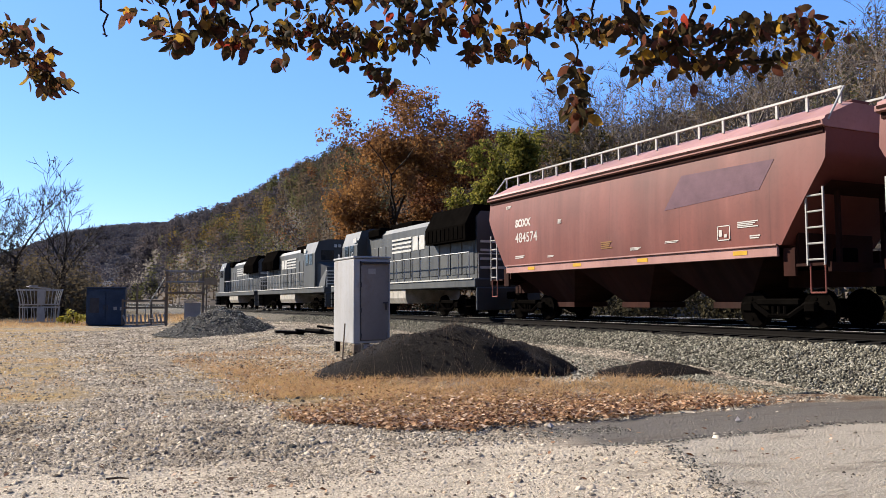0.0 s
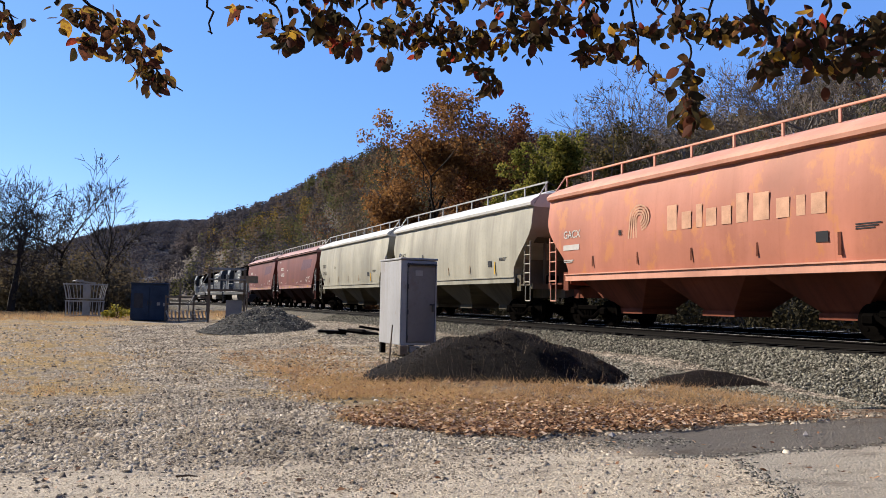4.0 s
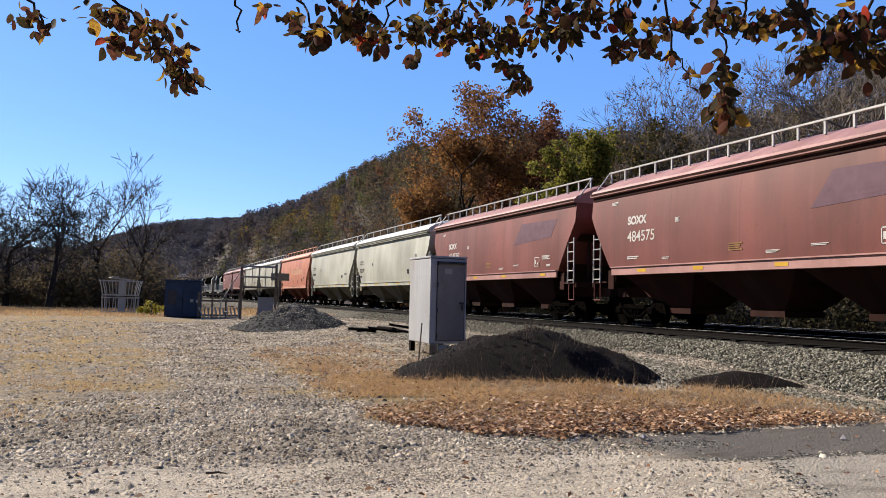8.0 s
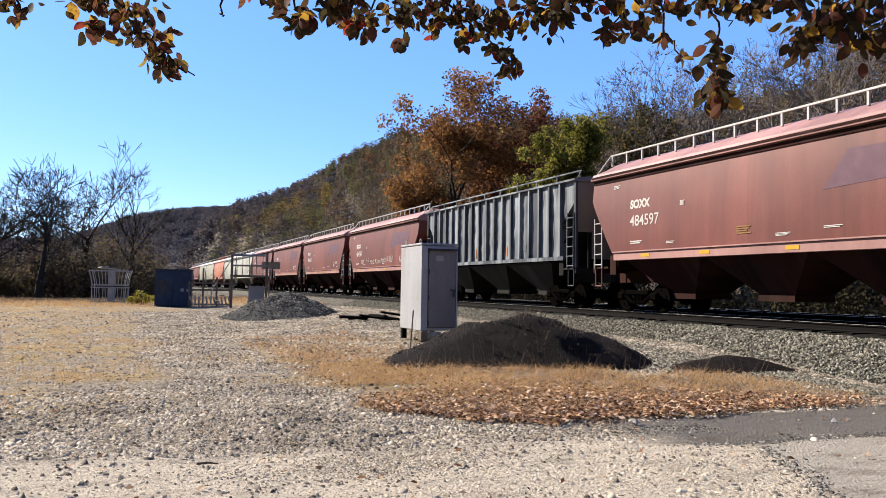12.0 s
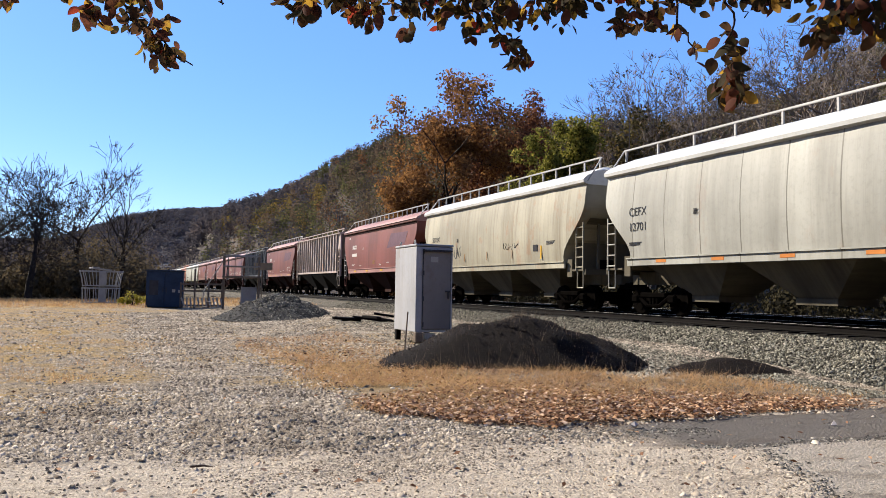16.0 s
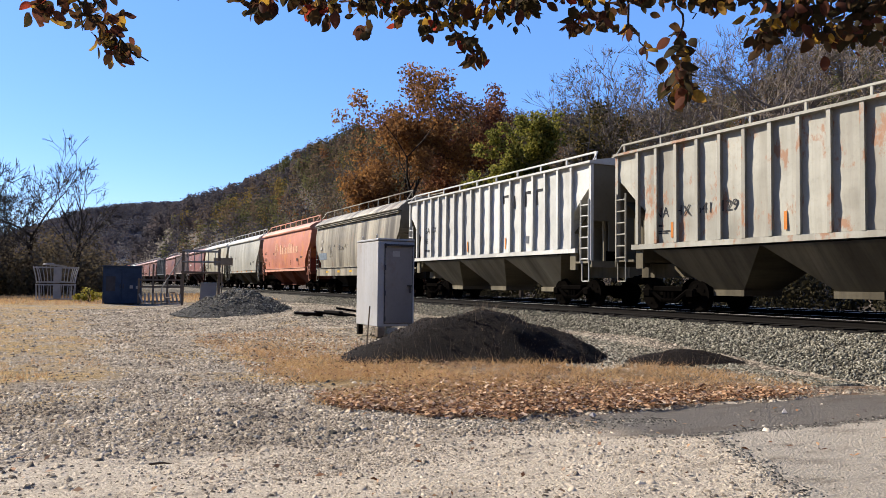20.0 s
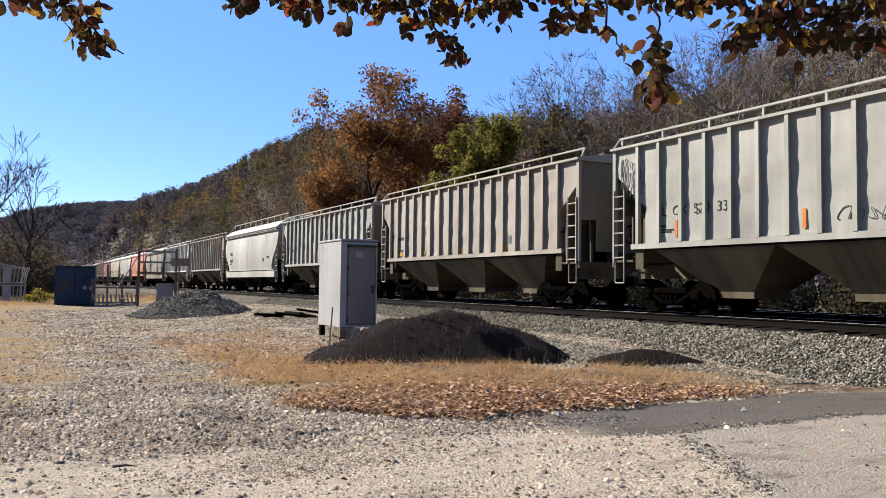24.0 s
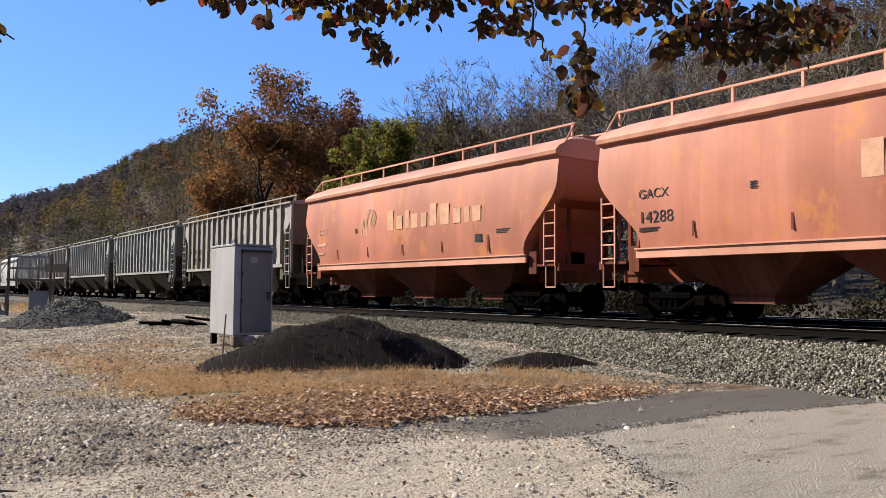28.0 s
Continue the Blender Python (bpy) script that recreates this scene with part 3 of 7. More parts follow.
def hull_mesh(lb, material, kind):
    """Body of a covered hopper: bulging sides, ends cut back below, shallow roof with eave."""
    mb = MB()
    hl = lb / 2
    nz, ny = (14, int(lb / 0.3))
    z0, z1 = BODY_Z[kind]
    panels = 8 if kind == "deep" else 10
    rows = []
    for s in (-1, 1):
        grid = []
        for i in range(nz + 1):
            v = i / nz
            if kind == "smooth":
                e = 1.15 * max(0, 1 - v / 0.70)
                x = face_x("smooth", z0 + (z1 - z0) * v)
            elif kind in ("round", "deep"):
                e = 1.32 * (1 - float(sstep(0.08, 0.72, v)) ** 0.8)
                x = face_x("round", z0 + (z1 - z0) * v)
            else:
                e = 0.06 + 1.2 * min(1.0, max(0.0, (0.74 - v) / 0.38))
                x = face_x("rib", 0)
            row = []
            for j in range(ny + 1):
                y = -(hl - e) + 2 * (hl - e) * j / ny
                px = x
                if kind in ("round", "deep"):
                    px += 0.022 * abs(math.sin(math.pi * panels * (y + hl) / lb)) ** 0.6 - 0.01
                elif kind == "rib":
                    px += 0.03 * noise.noise((y * 1.3, v * 7.0, s))
                row.append((s * px, y, z0 + (z1 - z0) * v))
            grid.append(row)
        rows.append(grid)
    o = len(mb.v)
    w = ny + 1
    for g in rows:
        for r in g:
            mb.v += r
    half = (nz + 1) * w
    for i in range(nz):
        for j in range(ny):
            a = o + i * w + j
            mb.f.append((a, a + w, a + w + 1, a + 1))
            b = a + half
            mb.f.append((b, b + 1, b + w + 1, b + w))
        for j in (0, ny):
            a, b = o + i * w + j, o + half + i * w + j
            mb.f.append((a, b, b + w, a + w) if j == 0 else (a, a + w, b + w, b))
    a = o
    mb.f.append((o, o + ny, o + half + ny, o + half))
    me = mb.mesh("hull", material, True)
    me.set_sharp_from_angle(angle=radians(40))
    return me


def roof_mesh(lb, material, kind):
    mb = MB()
    hl = lb / 2
    if kind == "rib":
        prof = [(-1.585, 4.53), (-1.585, 4.60), (-1.49, 4.62), (-0.6, 4.76), (0.6, 4.76), (1.49, 4.62), (1.585, 4.60), (1.585, 4.53), (1.47, 4.51), (-1.47, 4.51)]
    elif kind in ("round", "deep"):
        lip = 4.50 if kind == "round" else 4.43
        prof = [(-1.60, lip - 0.10), (-1.62, lip), (-1.50, lip + 0.12), (-1.1, 4.83), (-0.6, 5.02), (0.6, 5.02), (1.1, 4.83), (1.50, lip + 0.12), (1.62, lip), (1.60, lip - 0.10), (1.4, lip - 0.16), (-1.4, lip - 0.16)]
    else:
        prof = [(-1.62, 4.33), (-1.63, 4.43), (-1.55, 4.47), (-1.52, 4.53), (-0.62, 4.98), (0.62, 4.98), (1.52, 4.53), (1.55, 4.47), (1.63, 4.43), (1.62, 4.33), (1.5, 4.30), (-1.5, 4.30)]
    n = len(prof)
    st = [-hl - 0.02, -hl + 0.25, hl - 0.25, hl + 0.02]
    vs = [(x, y, z if 0 < k < 3 else min(z, 4.9)) for k, y in enumerate(st) for x, z in prof]
    fs = []
    for q in range(3):
        fs += [(q * n + k, q * n + (k + 1) % n, q * n + n + (k + 1) % n, q * n + n + k) for k in range(n)]
    fs += [tuple(range(n - 1, -1, -1)), tuple(range(3 * n, 4 * n))]
    mb.add(vs, fs)
    return mb.mesh("roof", material)


def bay_mesh(y0, y1, material, deep=0.42):
    """One discharge bay: a pyramid of sloping sheets with a gate box under it."""
    mb = MB()
    yc, w = (y0 + y1) / 2, 0.55
    top, mid = 1.68, deep + 0.2
    a = [(-1.50, y0, top), (1.50, y0, top), (1.50, y1, top), (-1.50, y1, top)]
    b = [(-0.62, yc - w, mid), (0.62, yc - w, mid), (0.62, yc + w, mid), (-0.62, yc + w, mid)]
    mb.add(a + b, [(0, 1, 5, 4), (1, 2, 6, 5), (2, 3, 7, 6), (3, 0, 4, 7), (7, 6, 5, 4), (0, 3, 2, 1)])
    mb.box(0, yc, mid - 0.08, 1.35, 1.2, 0.16)
    return mb.mesh("hopper_bay", material)


def truck_meshes():
    frame_mb = MB()
    for s in (-1, 1):
        x = s * 1.0
        frame_mb.box(x, 0, 0.62, 0.13, 1.2, 0.16, bev=0.03)
        for e in (-1, 1):
            frame_mb.box(x, e * 0.86, 0.50, 0.17, 0.34, 0.26, bev=0.05)
            frame_mb.bar((x, e * 0.75, 0.58), (x, e * 0.28, 0.30), 0.065)
            frame_mb.bar((x, e * 0.3, 0.30), (x, -e * 0.3, 0.30), 0.06)
        for k in (-0.16, 0.0, 0.16):
            frame_mb.bar((x - s * 0.02, k, 0.30), (x - s * 0.02, k, 0.58), 0.055, 8)
    frame_mb.box(0, 0, 0.6, 1.9, 0.36, 0.2)
    axle = MB()
    axle.lathe([(-1.02, 0.08), (-0.80, 0.08), (-0.80, 0.17), (-0.79, 0.34), (-0.80, 0.42), (-0.70, 0.43), (-0.69, 0.46), (-0.66, 0.46), (-0.66, 0.34), (-0.67, 0.15), (-0.62, 0.08),
                (0.62, 0.08), (0.67, 0.15), (0.66, 0.34), (0.66, 0.46), (0.69, 0.46), (0.70, 0.43), (0.80, 0.42), (0.79, 0.34), (0.80, 0.17), (0.80, 0.08), (1.02, 0.08)], 20)
    for s in (-0.76, 0.76):
        for k in range(5):
            t = 2 * math.pi * k / 5
            axle.bar((s - 0.05, 0.25 * math.cos(t), 0.25 * math.sin(t)), (s + 0.05, 0.25 * math.cos(t), 0.25 * math.sin(t)), 0.045)
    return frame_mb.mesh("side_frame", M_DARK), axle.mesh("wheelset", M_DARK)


TRUCK_FRAME, TRUCK_AXLE = truck_meshes()
WHEELSETS = []


def add_trucks(car, ys, name="truck"):
    for y in ys:
        t = part(name, TRUCK_FRAME, None, car, at=pose(0, y, 0))
        for e in (-0.89, 0.89):
            a = part("wheelset", TRUCK_AXLE, None, t, at=pose(0, e, 0.46))
            WHEELSETS.append(a)


def ladder_mesh(z0, z1, material, w=0.42, rungs=0.34, r=0.022):
    mb = MB()
    for s in (0, w):
        mb.box(0, s, (z0 + z1) / 2, 0.045, 0.03, z1 - z0)
    z = z0 + 0.12
    while z < z1:
        mb.bar((0, 0, z), (0, w, z), r, 6)
        z += rungs
    return mb.mesh("ladder", material)


def text_mesh(body, size, material, name="lettering", weight=0.004):
    cu = bpy.data.curves.new("t", "FONT")
    cu.body, cu.size, cu.extrude, cu.offset = body, size, 0.002, weight
    tmp = bpy.data.objects.new("t", cu)
    me = bpy.data.meshes.new_from_object(tmp)
    bpy.data.objects.remove(tmp)
    me.name = name
    me.materials.clear()
    me.materials.append(material)
    return me


def side_text(car, body, size, y, z, material, kind):
    """Letters on the side that faces away from the hill; reading runs from the front of the car to its back."""
    ob = part("lettering", text_mesh(body, size, material, weight=0.016 if body == "SOXX" and material is M_LETTER else 0.003 if material is M_LETTER else -0.001), None, car)
    ob.matrix_basis = on_side(kind, y, z, 0.004 if kind == "smooth" else 0.017)
    return ob


def side_bars(car, y, z, w, h, n, material, kind, name="small_print", gap=0.6):
    """Unreadable print: plain bars of its size."""
    mb = MB()
    for k in range(n):
        ww = w * (1 - 0.25 * ((k * 7) % 3) / 2)
        mb.box(ww / 2, -k * h * (1 + gap), 0, ww, h, 0.006)
    return part(name, mb, material, car, at=on_side(kind, y, z, 0.008 if kind == "smooth" else 0.017))


def hopper_base(kind, lb, paint_mat, bay_mat, trim_mat, label, bays=3, ribs=17, ledges=False, posts=0):
    """A covered hopper with its parts. Its empty stands at rail height at the middle; the front is +y."""
    car = thing("hopper_car", label, "hopper car", "cars of the train")
    hl = lb / 2
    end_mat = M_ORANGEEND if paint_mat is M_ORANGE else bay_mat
    part("hull", hull_mesh(lb, paint_mat, kind), None, car)
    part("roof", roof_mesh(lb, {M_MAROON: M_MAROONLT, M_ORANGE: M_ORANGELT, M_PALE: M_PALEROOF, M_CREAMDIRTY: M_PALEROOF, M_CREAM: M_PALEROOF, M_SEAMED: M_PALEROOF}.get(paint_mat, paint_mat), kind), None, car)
    sill_l = lb - (2.5 if kind == "smooth" else 2.2 if kind == "rib" else 2.4)
    for s in (-1, 1):
        mb = MB()
        if kind == "rib":
            mb.box(s * 1.50, 0, 1.80, 0.10, sill_l + 0.6, 0.14)
        elif kind == "deep":
            mb.box(s * 1.55, 0, 1.345, 0.08, lb - 1.0, 0.50, bev=0.015)
            mb.box(s * 1.58, 0, 1.61, 0.14, lb - 1.0, 0.035)
        else:
            low = 0.0 if kind == "smooth" else -0.155
            mb.box(s * 1.55, 0, 1.76 + low, 0.07, sill_l, 0.26 if kind == "smooth" else 0.22, bev=0.012)
            mb.box(s * 1.57, 0, 1.895 + low * 1.1, 0.12, sill_l, 0.035)
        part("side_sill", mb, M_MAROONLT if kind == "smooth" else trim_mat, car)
    # dark strips draw the shadow lines of the roof lip
    if kind == "smooth":
        for s in (-1, 1):
            part("eave_strip", MB().box(s * 1.505, 0, 4.25, 0.05, lb - 0.1, 0.12).box(s * 1.632, 0, 4.405, 0.012, lb - 0.06, 0.055), M_MAROONDK, car, "dark strips painted for the eave shadow")
    if kind == "deep" or ledges:
        rise = 0.0 if kind == "deep" else 0.08
        for s in (-1, 1):
            for x, z in ((1.60, 4.21 + rise), (1.63, 4.29 + rise), (1.635, 4.40 + rise)):
                part("eave_ledge", MB().box(s * x, 0, z, 0.07, lb - 0.1, 0.028), trim_mat, car)
    n = bays
    span = lb - 3.3
    for k in range(n):
        y0 = -span / 2 + span * k / n
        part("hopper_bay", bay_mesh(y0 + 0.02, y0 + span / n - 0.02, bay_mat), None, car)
    if kind == "rib":
        for s in (-1, 1):
            for k in range(ribs):
                y = -(hl - 1.05) + 2 * (hl - 1.05) * k / (ribs - 1)
                mb = MB()
                mb.box(s * 1.50, 0, 3.20, 0.11, 0.06, 2.66)
                mb.box(s * 1.55, 0, 3.20, 0.024, 0.105, 2.66)
                part("rib", mb, paint_mat, car, at=pose(0, y, 0))
    # end sheets, platforms, ladders, couplers
    for e in (-1, 1):
        mb = MB()
        y_in, y_out = e * (hl - 1.5), e * (hl - 0.1)
        mb.add([(-1.25, y_out, 3.2), (1.25, y_out, 3.2), (1.25, y_in - e * 1.1, 1.5), (-1.25, y_in - e * 1.1, 1.5)], [(0, 1, 2, 3)])
        mb.add([(-1.25, y_out + e * 0.02, 3.2), (1.25, y_out + e * 0.02, 3.2), (1.25, y_in - e * 1.1, 1.44), (-1.25, y_in - e * 1.1, 1.44)], [(3, 2, 1, 0)])
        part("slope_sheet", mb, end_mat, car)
        # added panel: closes the open car end with dark in place of shade
        part("bulkhead", MB().box(0, e * (hl - 1.0), 2.01, 2.5, 0.06, 1.14), end_mat, car, "dark panel filling the shaded car end")
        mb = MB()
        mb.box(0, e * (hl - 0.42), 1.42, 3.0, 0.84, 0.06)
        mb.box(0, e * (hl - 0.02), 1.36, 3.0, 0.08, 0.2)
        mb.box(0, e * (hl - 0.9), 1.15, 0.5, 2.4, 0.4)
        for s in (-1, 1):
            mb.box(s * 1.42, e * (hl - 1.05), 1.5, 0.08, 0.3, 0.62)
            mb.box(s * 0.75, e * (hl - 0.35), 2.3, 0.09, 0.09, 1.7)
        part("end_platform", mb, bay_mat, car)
        mb = MB()
        mb.box(0, e * (hl + 0.3), 0.88, 0.22, 0.62, 0.24, bev=0.04)
        mb.box(0.06, e * (hl + 0.52), 0.88, 0.3, 0.2, 0.3, bev=0.06)
        part("coupler", mb, M_DARK, car)
        for s in (-1, 1):
            lad = ladder_mesh(1.4, 3.05 if kind != "rib" else 3.4, M_GALVR if kind == "smooth" else trim_mat)
            part("ladder", lad, None, car, at=pose(s * 1.53, (hl - 0.52) if e > 0 else -(hl - 0.10), 0))
            stirrup = MB()
            yy = (hl - 0.48, hl - 0.12) if e > 0 else (-(hl - 0.12), -(hl - 0.48))
            stirrup.bar((s * 1.5, yy[0], 1.45), (s * 1.5, yy[0], 0.82), 0.02)
            stirrup.bar((s * 1.5, yy[1], 1.45), (s * 1.5, yy[1], 0.82), 0.02)
            stirrup.bar((s * 1.5, yy[0], 0.82), (s * 1.5, yy[1], 0.82), 0.02)
            part("stirrup", stirrup, trim_mat, car)
        if kind == "rib":
            # end wall wears the bay paint, whose dark tone carries its shade
            part("end_wall", MB().box(0, e * (hl - 0.05), 3.62, 2.86, 0.05, 1.8).box(0, e * (hl - 0.05), 2.25, 1.6, 0.05, 0.95), M_PALEBAY, car, "dusty end wall sheet darkened for shade")
            for s in (-1, 1):
                part("corner_post", MB().box(s * 1.46, e * (hl - 0.07), 3.0, 0.10, 0.12, 3.06), paint_mat, car)
    # brake wheel and gear on the rear end
    mb = MB()
    ring = [(0.28 * math.cos(2 * math.pi * k / 14), 0, 0.28 * math.sin(2 * math.pi * k / 14)) for k in range(14)]
    for k in range(14):
        mb.bar(ring[k], ring[(k + 1) % 14], 0.02, 5)
    for k in range(0, 14, 4):
        mb.bar((0, 0, 0), ring[k], 0.015, 5)
    part("brake_wheel", mb, M_DARK, car, at=pose(0.55, -(hl - 0.02), 2.35))
    mb = MB()
    mb.box(-0.35, -(hl - 0.5), 1.62, 0.5, 0.3, 0.36, bev=0.04)
    part("brake_gear", mb, M_DARK, car)
    # running boards with edge rail
    mb = MB()
    zt = RAIL_TOP[kind]
    xr = 0.85 if kind != "rib" else 1.25
    deck = {"rib": 4.83, "smooth": 5.05}.get(kind, 5.09)
    mb.box(0, 0, deck, 0.6 if kind != "rib" else 0.7, lb - 0.5, 0.035)
    for k in range(int(lb / 1.2) + 1):
        y = -hl + 0.4 + k * (lb - 0.8) / int(lb / 1.2)
        mb.box(0, y, deck - 0.05, 0.7, 0.05, 0.09)
    part("running_board", mb, trim_mat, car)
    for s in (-1, 1):
        mb = MB()
        mb.box(s * xr, 0, zt, 0.07, lb - 0.1, 0.05)
        nposts = posts or (18 if kind == "smooth" else 10)
        for k in range(nposts):
            y = -hl + 0.12 + k * (lb - 0.24) / (nposts - 1)
            zb = POST_FOOT[kind]
            mb.box(s * xr, y, (zt + zb) / 2, 0.05, 0.06, zt - zb)
        for e in (-1, 1):
            mb.bar((s * xr, e * (hl - 0.02), zt), (s * 1.45, e * (hl + 0.02), 4.45 if kind != "rib" else 4.6), 0.025)
        part("roof_rail", mb, M_GALVR if kind in ("smooth", "round") and trim_mat is not M_ORANGELT else trim_mat, car)
    mb = MB()
    for k in range(4):
        y = -lb / 2 + lb * (k + 0.5) / 4
        mb.box(0, y, 4.78 if kind == "rib" else 5.03, 0.55, lb / 4 - 0.5, 0.1, bev=0.02)
    part("roof_hatch", mb, paint_mat, car)
    add_trucks(car, (hl - 1.75, -(hl - 1.75)))
    return car


GAPS = [148.11, 132.76, 117.32, 101.55, 85.51, 69.47, 53.83, 38.27, 23.04, 7.67, -7.83, -23.44, -39.23, -54.54, -70.15, -85.76, -101.81, -117.95, -134.39, -150.29,
        -165.87, -181.86, -197.46, -213.06, -228.94, -245.27, -261.71, -277.75, -294.25, -310.35]
# kind, paint, bay paint, trim, label
STYLES = {
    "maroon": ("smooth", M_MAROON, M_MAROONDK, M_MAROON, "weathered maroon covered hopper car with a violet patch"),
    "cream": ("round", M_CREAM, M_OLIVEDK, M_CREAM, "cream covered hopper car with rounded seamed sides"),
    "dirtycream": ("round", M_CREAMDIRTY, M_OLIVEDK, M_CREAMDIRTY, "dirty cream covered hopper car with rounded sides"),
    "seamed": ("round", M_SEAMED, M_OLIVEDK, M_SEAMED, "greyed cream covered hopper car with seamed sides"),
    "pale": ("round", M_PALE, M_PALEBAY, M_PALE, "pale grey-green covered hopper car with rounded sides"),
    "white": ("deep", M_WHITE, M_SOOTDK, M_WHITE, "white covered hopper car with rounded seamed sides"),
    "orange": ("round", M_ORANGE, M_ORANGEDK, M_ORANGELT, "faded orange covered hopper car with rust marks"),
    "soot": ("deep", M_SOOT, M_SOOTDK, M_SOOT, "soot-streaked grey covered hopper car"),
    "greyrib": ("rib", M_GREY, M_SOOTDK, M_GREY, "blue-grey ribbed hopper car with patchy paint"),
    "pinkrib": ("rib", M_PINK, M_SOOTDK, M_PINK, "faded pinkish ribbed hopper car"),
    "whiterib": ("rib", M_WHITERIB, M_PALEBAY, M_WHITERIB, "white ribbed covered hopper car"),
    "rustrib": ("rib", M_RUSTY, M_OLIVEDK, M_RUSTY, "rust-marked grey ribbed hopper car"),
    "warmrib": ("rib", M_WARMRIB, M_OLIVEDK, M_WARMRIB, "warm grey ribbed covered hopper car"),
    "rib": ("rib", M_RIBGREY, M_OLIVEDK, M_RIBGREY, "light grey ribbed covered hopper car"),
}
ORDER = ["maroon", "maroon", "dirtycream", "dirtycream", "orange", "pale", "pale", "maroon", "maroon", "maroon", "maroon", "greyrib", "maroon", "pinkrib", "maroon", "cream", "seamed",
         "orange", "soot", "whiterib", "rustrib", "white", "rib", "warmrib", "rib", "rib", "warmrib", "orange", "orange"]
CARS = []
first = {}
for k, style in enumerate(ORDER):
    kind, pm, bm_, tm, lab = STYLES[style]
    length = GAPS[k] - GAPS[k + 1]
    if style not in first:
        first[style] = hopper_base(kind, {"smooth": 14.2, "round": 14.85, "deep": 14.75, "rib": 14.6}[kind], pm, bm_, tm, lab, ledges=style == "pale", posts=16 if style == "cream" else 0)
        car = first[style]
    else:
        car = copy_thing(first[style], Matrix())
    CARS.append((car, (GAPS[k] + GAPS[k + 1]) / 2))


M_EMBLEM = plain("faded_pale_emblem", (0.41, 0.235, 0.15), 0.7, 0, 0.3)
# lettering and marks of each car: index, front y, rows of (text or None, size, z), letter colour
MARKS = [(0, 5.2, [("SOXX", 0.35, 3.23), ("484574", 0.47, 2.68)], M_LETTER), (1, 5.2, [("SOXX", 0.35, 3.23), ("484566", 0.47, 2.68)], M_LETTER),
         (2, 6.3, [("SOXX", 0.34, 2.98), ("517568", 0.34, 2.48)], M_LETTERDK), (3, 6.4, [("SOXX", 0.34, 2.98), ("517559", 0.34, 2.48)], M_LETTERDK),
         (4, 6.3, [("GACX", 0.36, 2.95), (None, 0.30, 2.48)], M_LETTER), (5, 6.2, [("CITX", 0.38, 2.98), (None, 0.32, 2.48)], M_LETTERDK),
         (6, 6.2, [("CITX", 0.38, 2.98), ("702397", 0.38, 2.46)], M_LETTERDK), (7, 4.95, [("SOXX", 0.35, 3.23), ("484593", 0.47, 2.68)], M_LETTER),
         (8, 4.95, [("SOXX", 0.35, 3.23), ("484575", 0.47, 2.68)], M_LETTER), (9, 4.95, [("SOXX", 0.35, 3.23), ("484564", 0.47, 2.68)], M_LETTER),
         (10, 4.95, [("SOXX", 0.35, 3.23), ("484587", 0.47, 2.68)], M_LETTER), (12, 4.95, [("SOXX", 0.35, 3.23), ("484597", 0.47, 2.68)], M_LETTER),
         (13, 5.2, [("ND", 0.40, 2.50), (None, 0.30, 2.10)], M_LETTERDK), (14, 4.95, [("SOXX", 0.35, 3.23), (None, 0.34, 2.66)], M_LETTER),
         (15, 6.2, [("SOXX", 0.34, 2.98), ("516078", 0.34, 2.46)], M_LETTERDK), (16, 6.1, [("CEFX", 0.36, 3.02), ("12701", 0.36, 2.56)], M_LETTERDK),
         (17, 6.4, [("GACX", 0.31, 2.92), ("14318", 0.38, 2.38)], M_LETTERDK), (19, 5.5, [("GA  CX", 0.36, 2.98), ("46  76", 0.36, 2.5)], M_LETTERDK),
         (20, 5.6, [("NA  HX  641  129", 0.40, 2.58), (None, 0.10, 2.3)], M_LETTERDK), (21, 5.6, [("MWCX", 0.32, 2.82), ("460091", 0.35, 2.28)], M_LETTERDK),
         (24, 5.6, [("PL  CX  520  334", 0.36, 2.56), (None, 0.10, 2.25)], M_LETTERDK), (25, 5.6, [("PL  CX  385  34", 0.36, 2.56), (None, 0.10, 2.25)], M_LETTERDK),
         (22, 5.6, [(None, 0.22, 2.6)], M_LETTERDK), (23, 5.6, [(None, 0.22, 2.6)], M_LETTERDK), (26, 5.5, [("MW  CX", 0.36, 2.68), (None, 0.34, 2.2)], M_LETTERDK),
         (27, 6.2, [("GACX", 0.31, 2.92), (None, 0.22, 2.42)], M_EMBLEM), (28, 6.1, [("GACX", 0.31, 2.90), ("14288", 0.40, 2.32)], M_LETTERDK)]
M_OCHRE = plain("faded_ochre_stencil", (0.172, 0.0936, 0.039), 0.7, 0, 0.3)
for idx, yf, rows, mat in MARKS:
    car = CARS[idx][0]
    kd = STYLES[ORDER[idx]][0]
    for body, size, z in rows:
        if body:
            side_text(car, body, size, yf, z, mat, kd)
        else:
            side_bars(car, yf, z + size * 0.5, size * 3.2, size * 0.6, 1, mat, kd, "number_bar")
    side_bars(car, yf, 2.2, 0.6, 0.035, 2, mat, kd)
M_GRAF = plain("grey_spray_paint", (0.092, 0.0983, 0.11), 0.7, 0, 0.2)
M_GRAFW = plain("chalky_white_scrawl", (0.358, 0.335, 0.306), 0.8, 0, 0.2)
M_GRAFD = plain("faint_chalk_scrawl", (0.25, 0.232, 0.2), 0.8, 0, 0.25)
M_GRAFB = plain("faded_blue_spray", (0.11, 0.135, 0.16), 0.8, 0, 0.3)
M_RED = plain("orange_mark", (0.358, 0.127, 0.0289), 0.6, 0, 0.2)


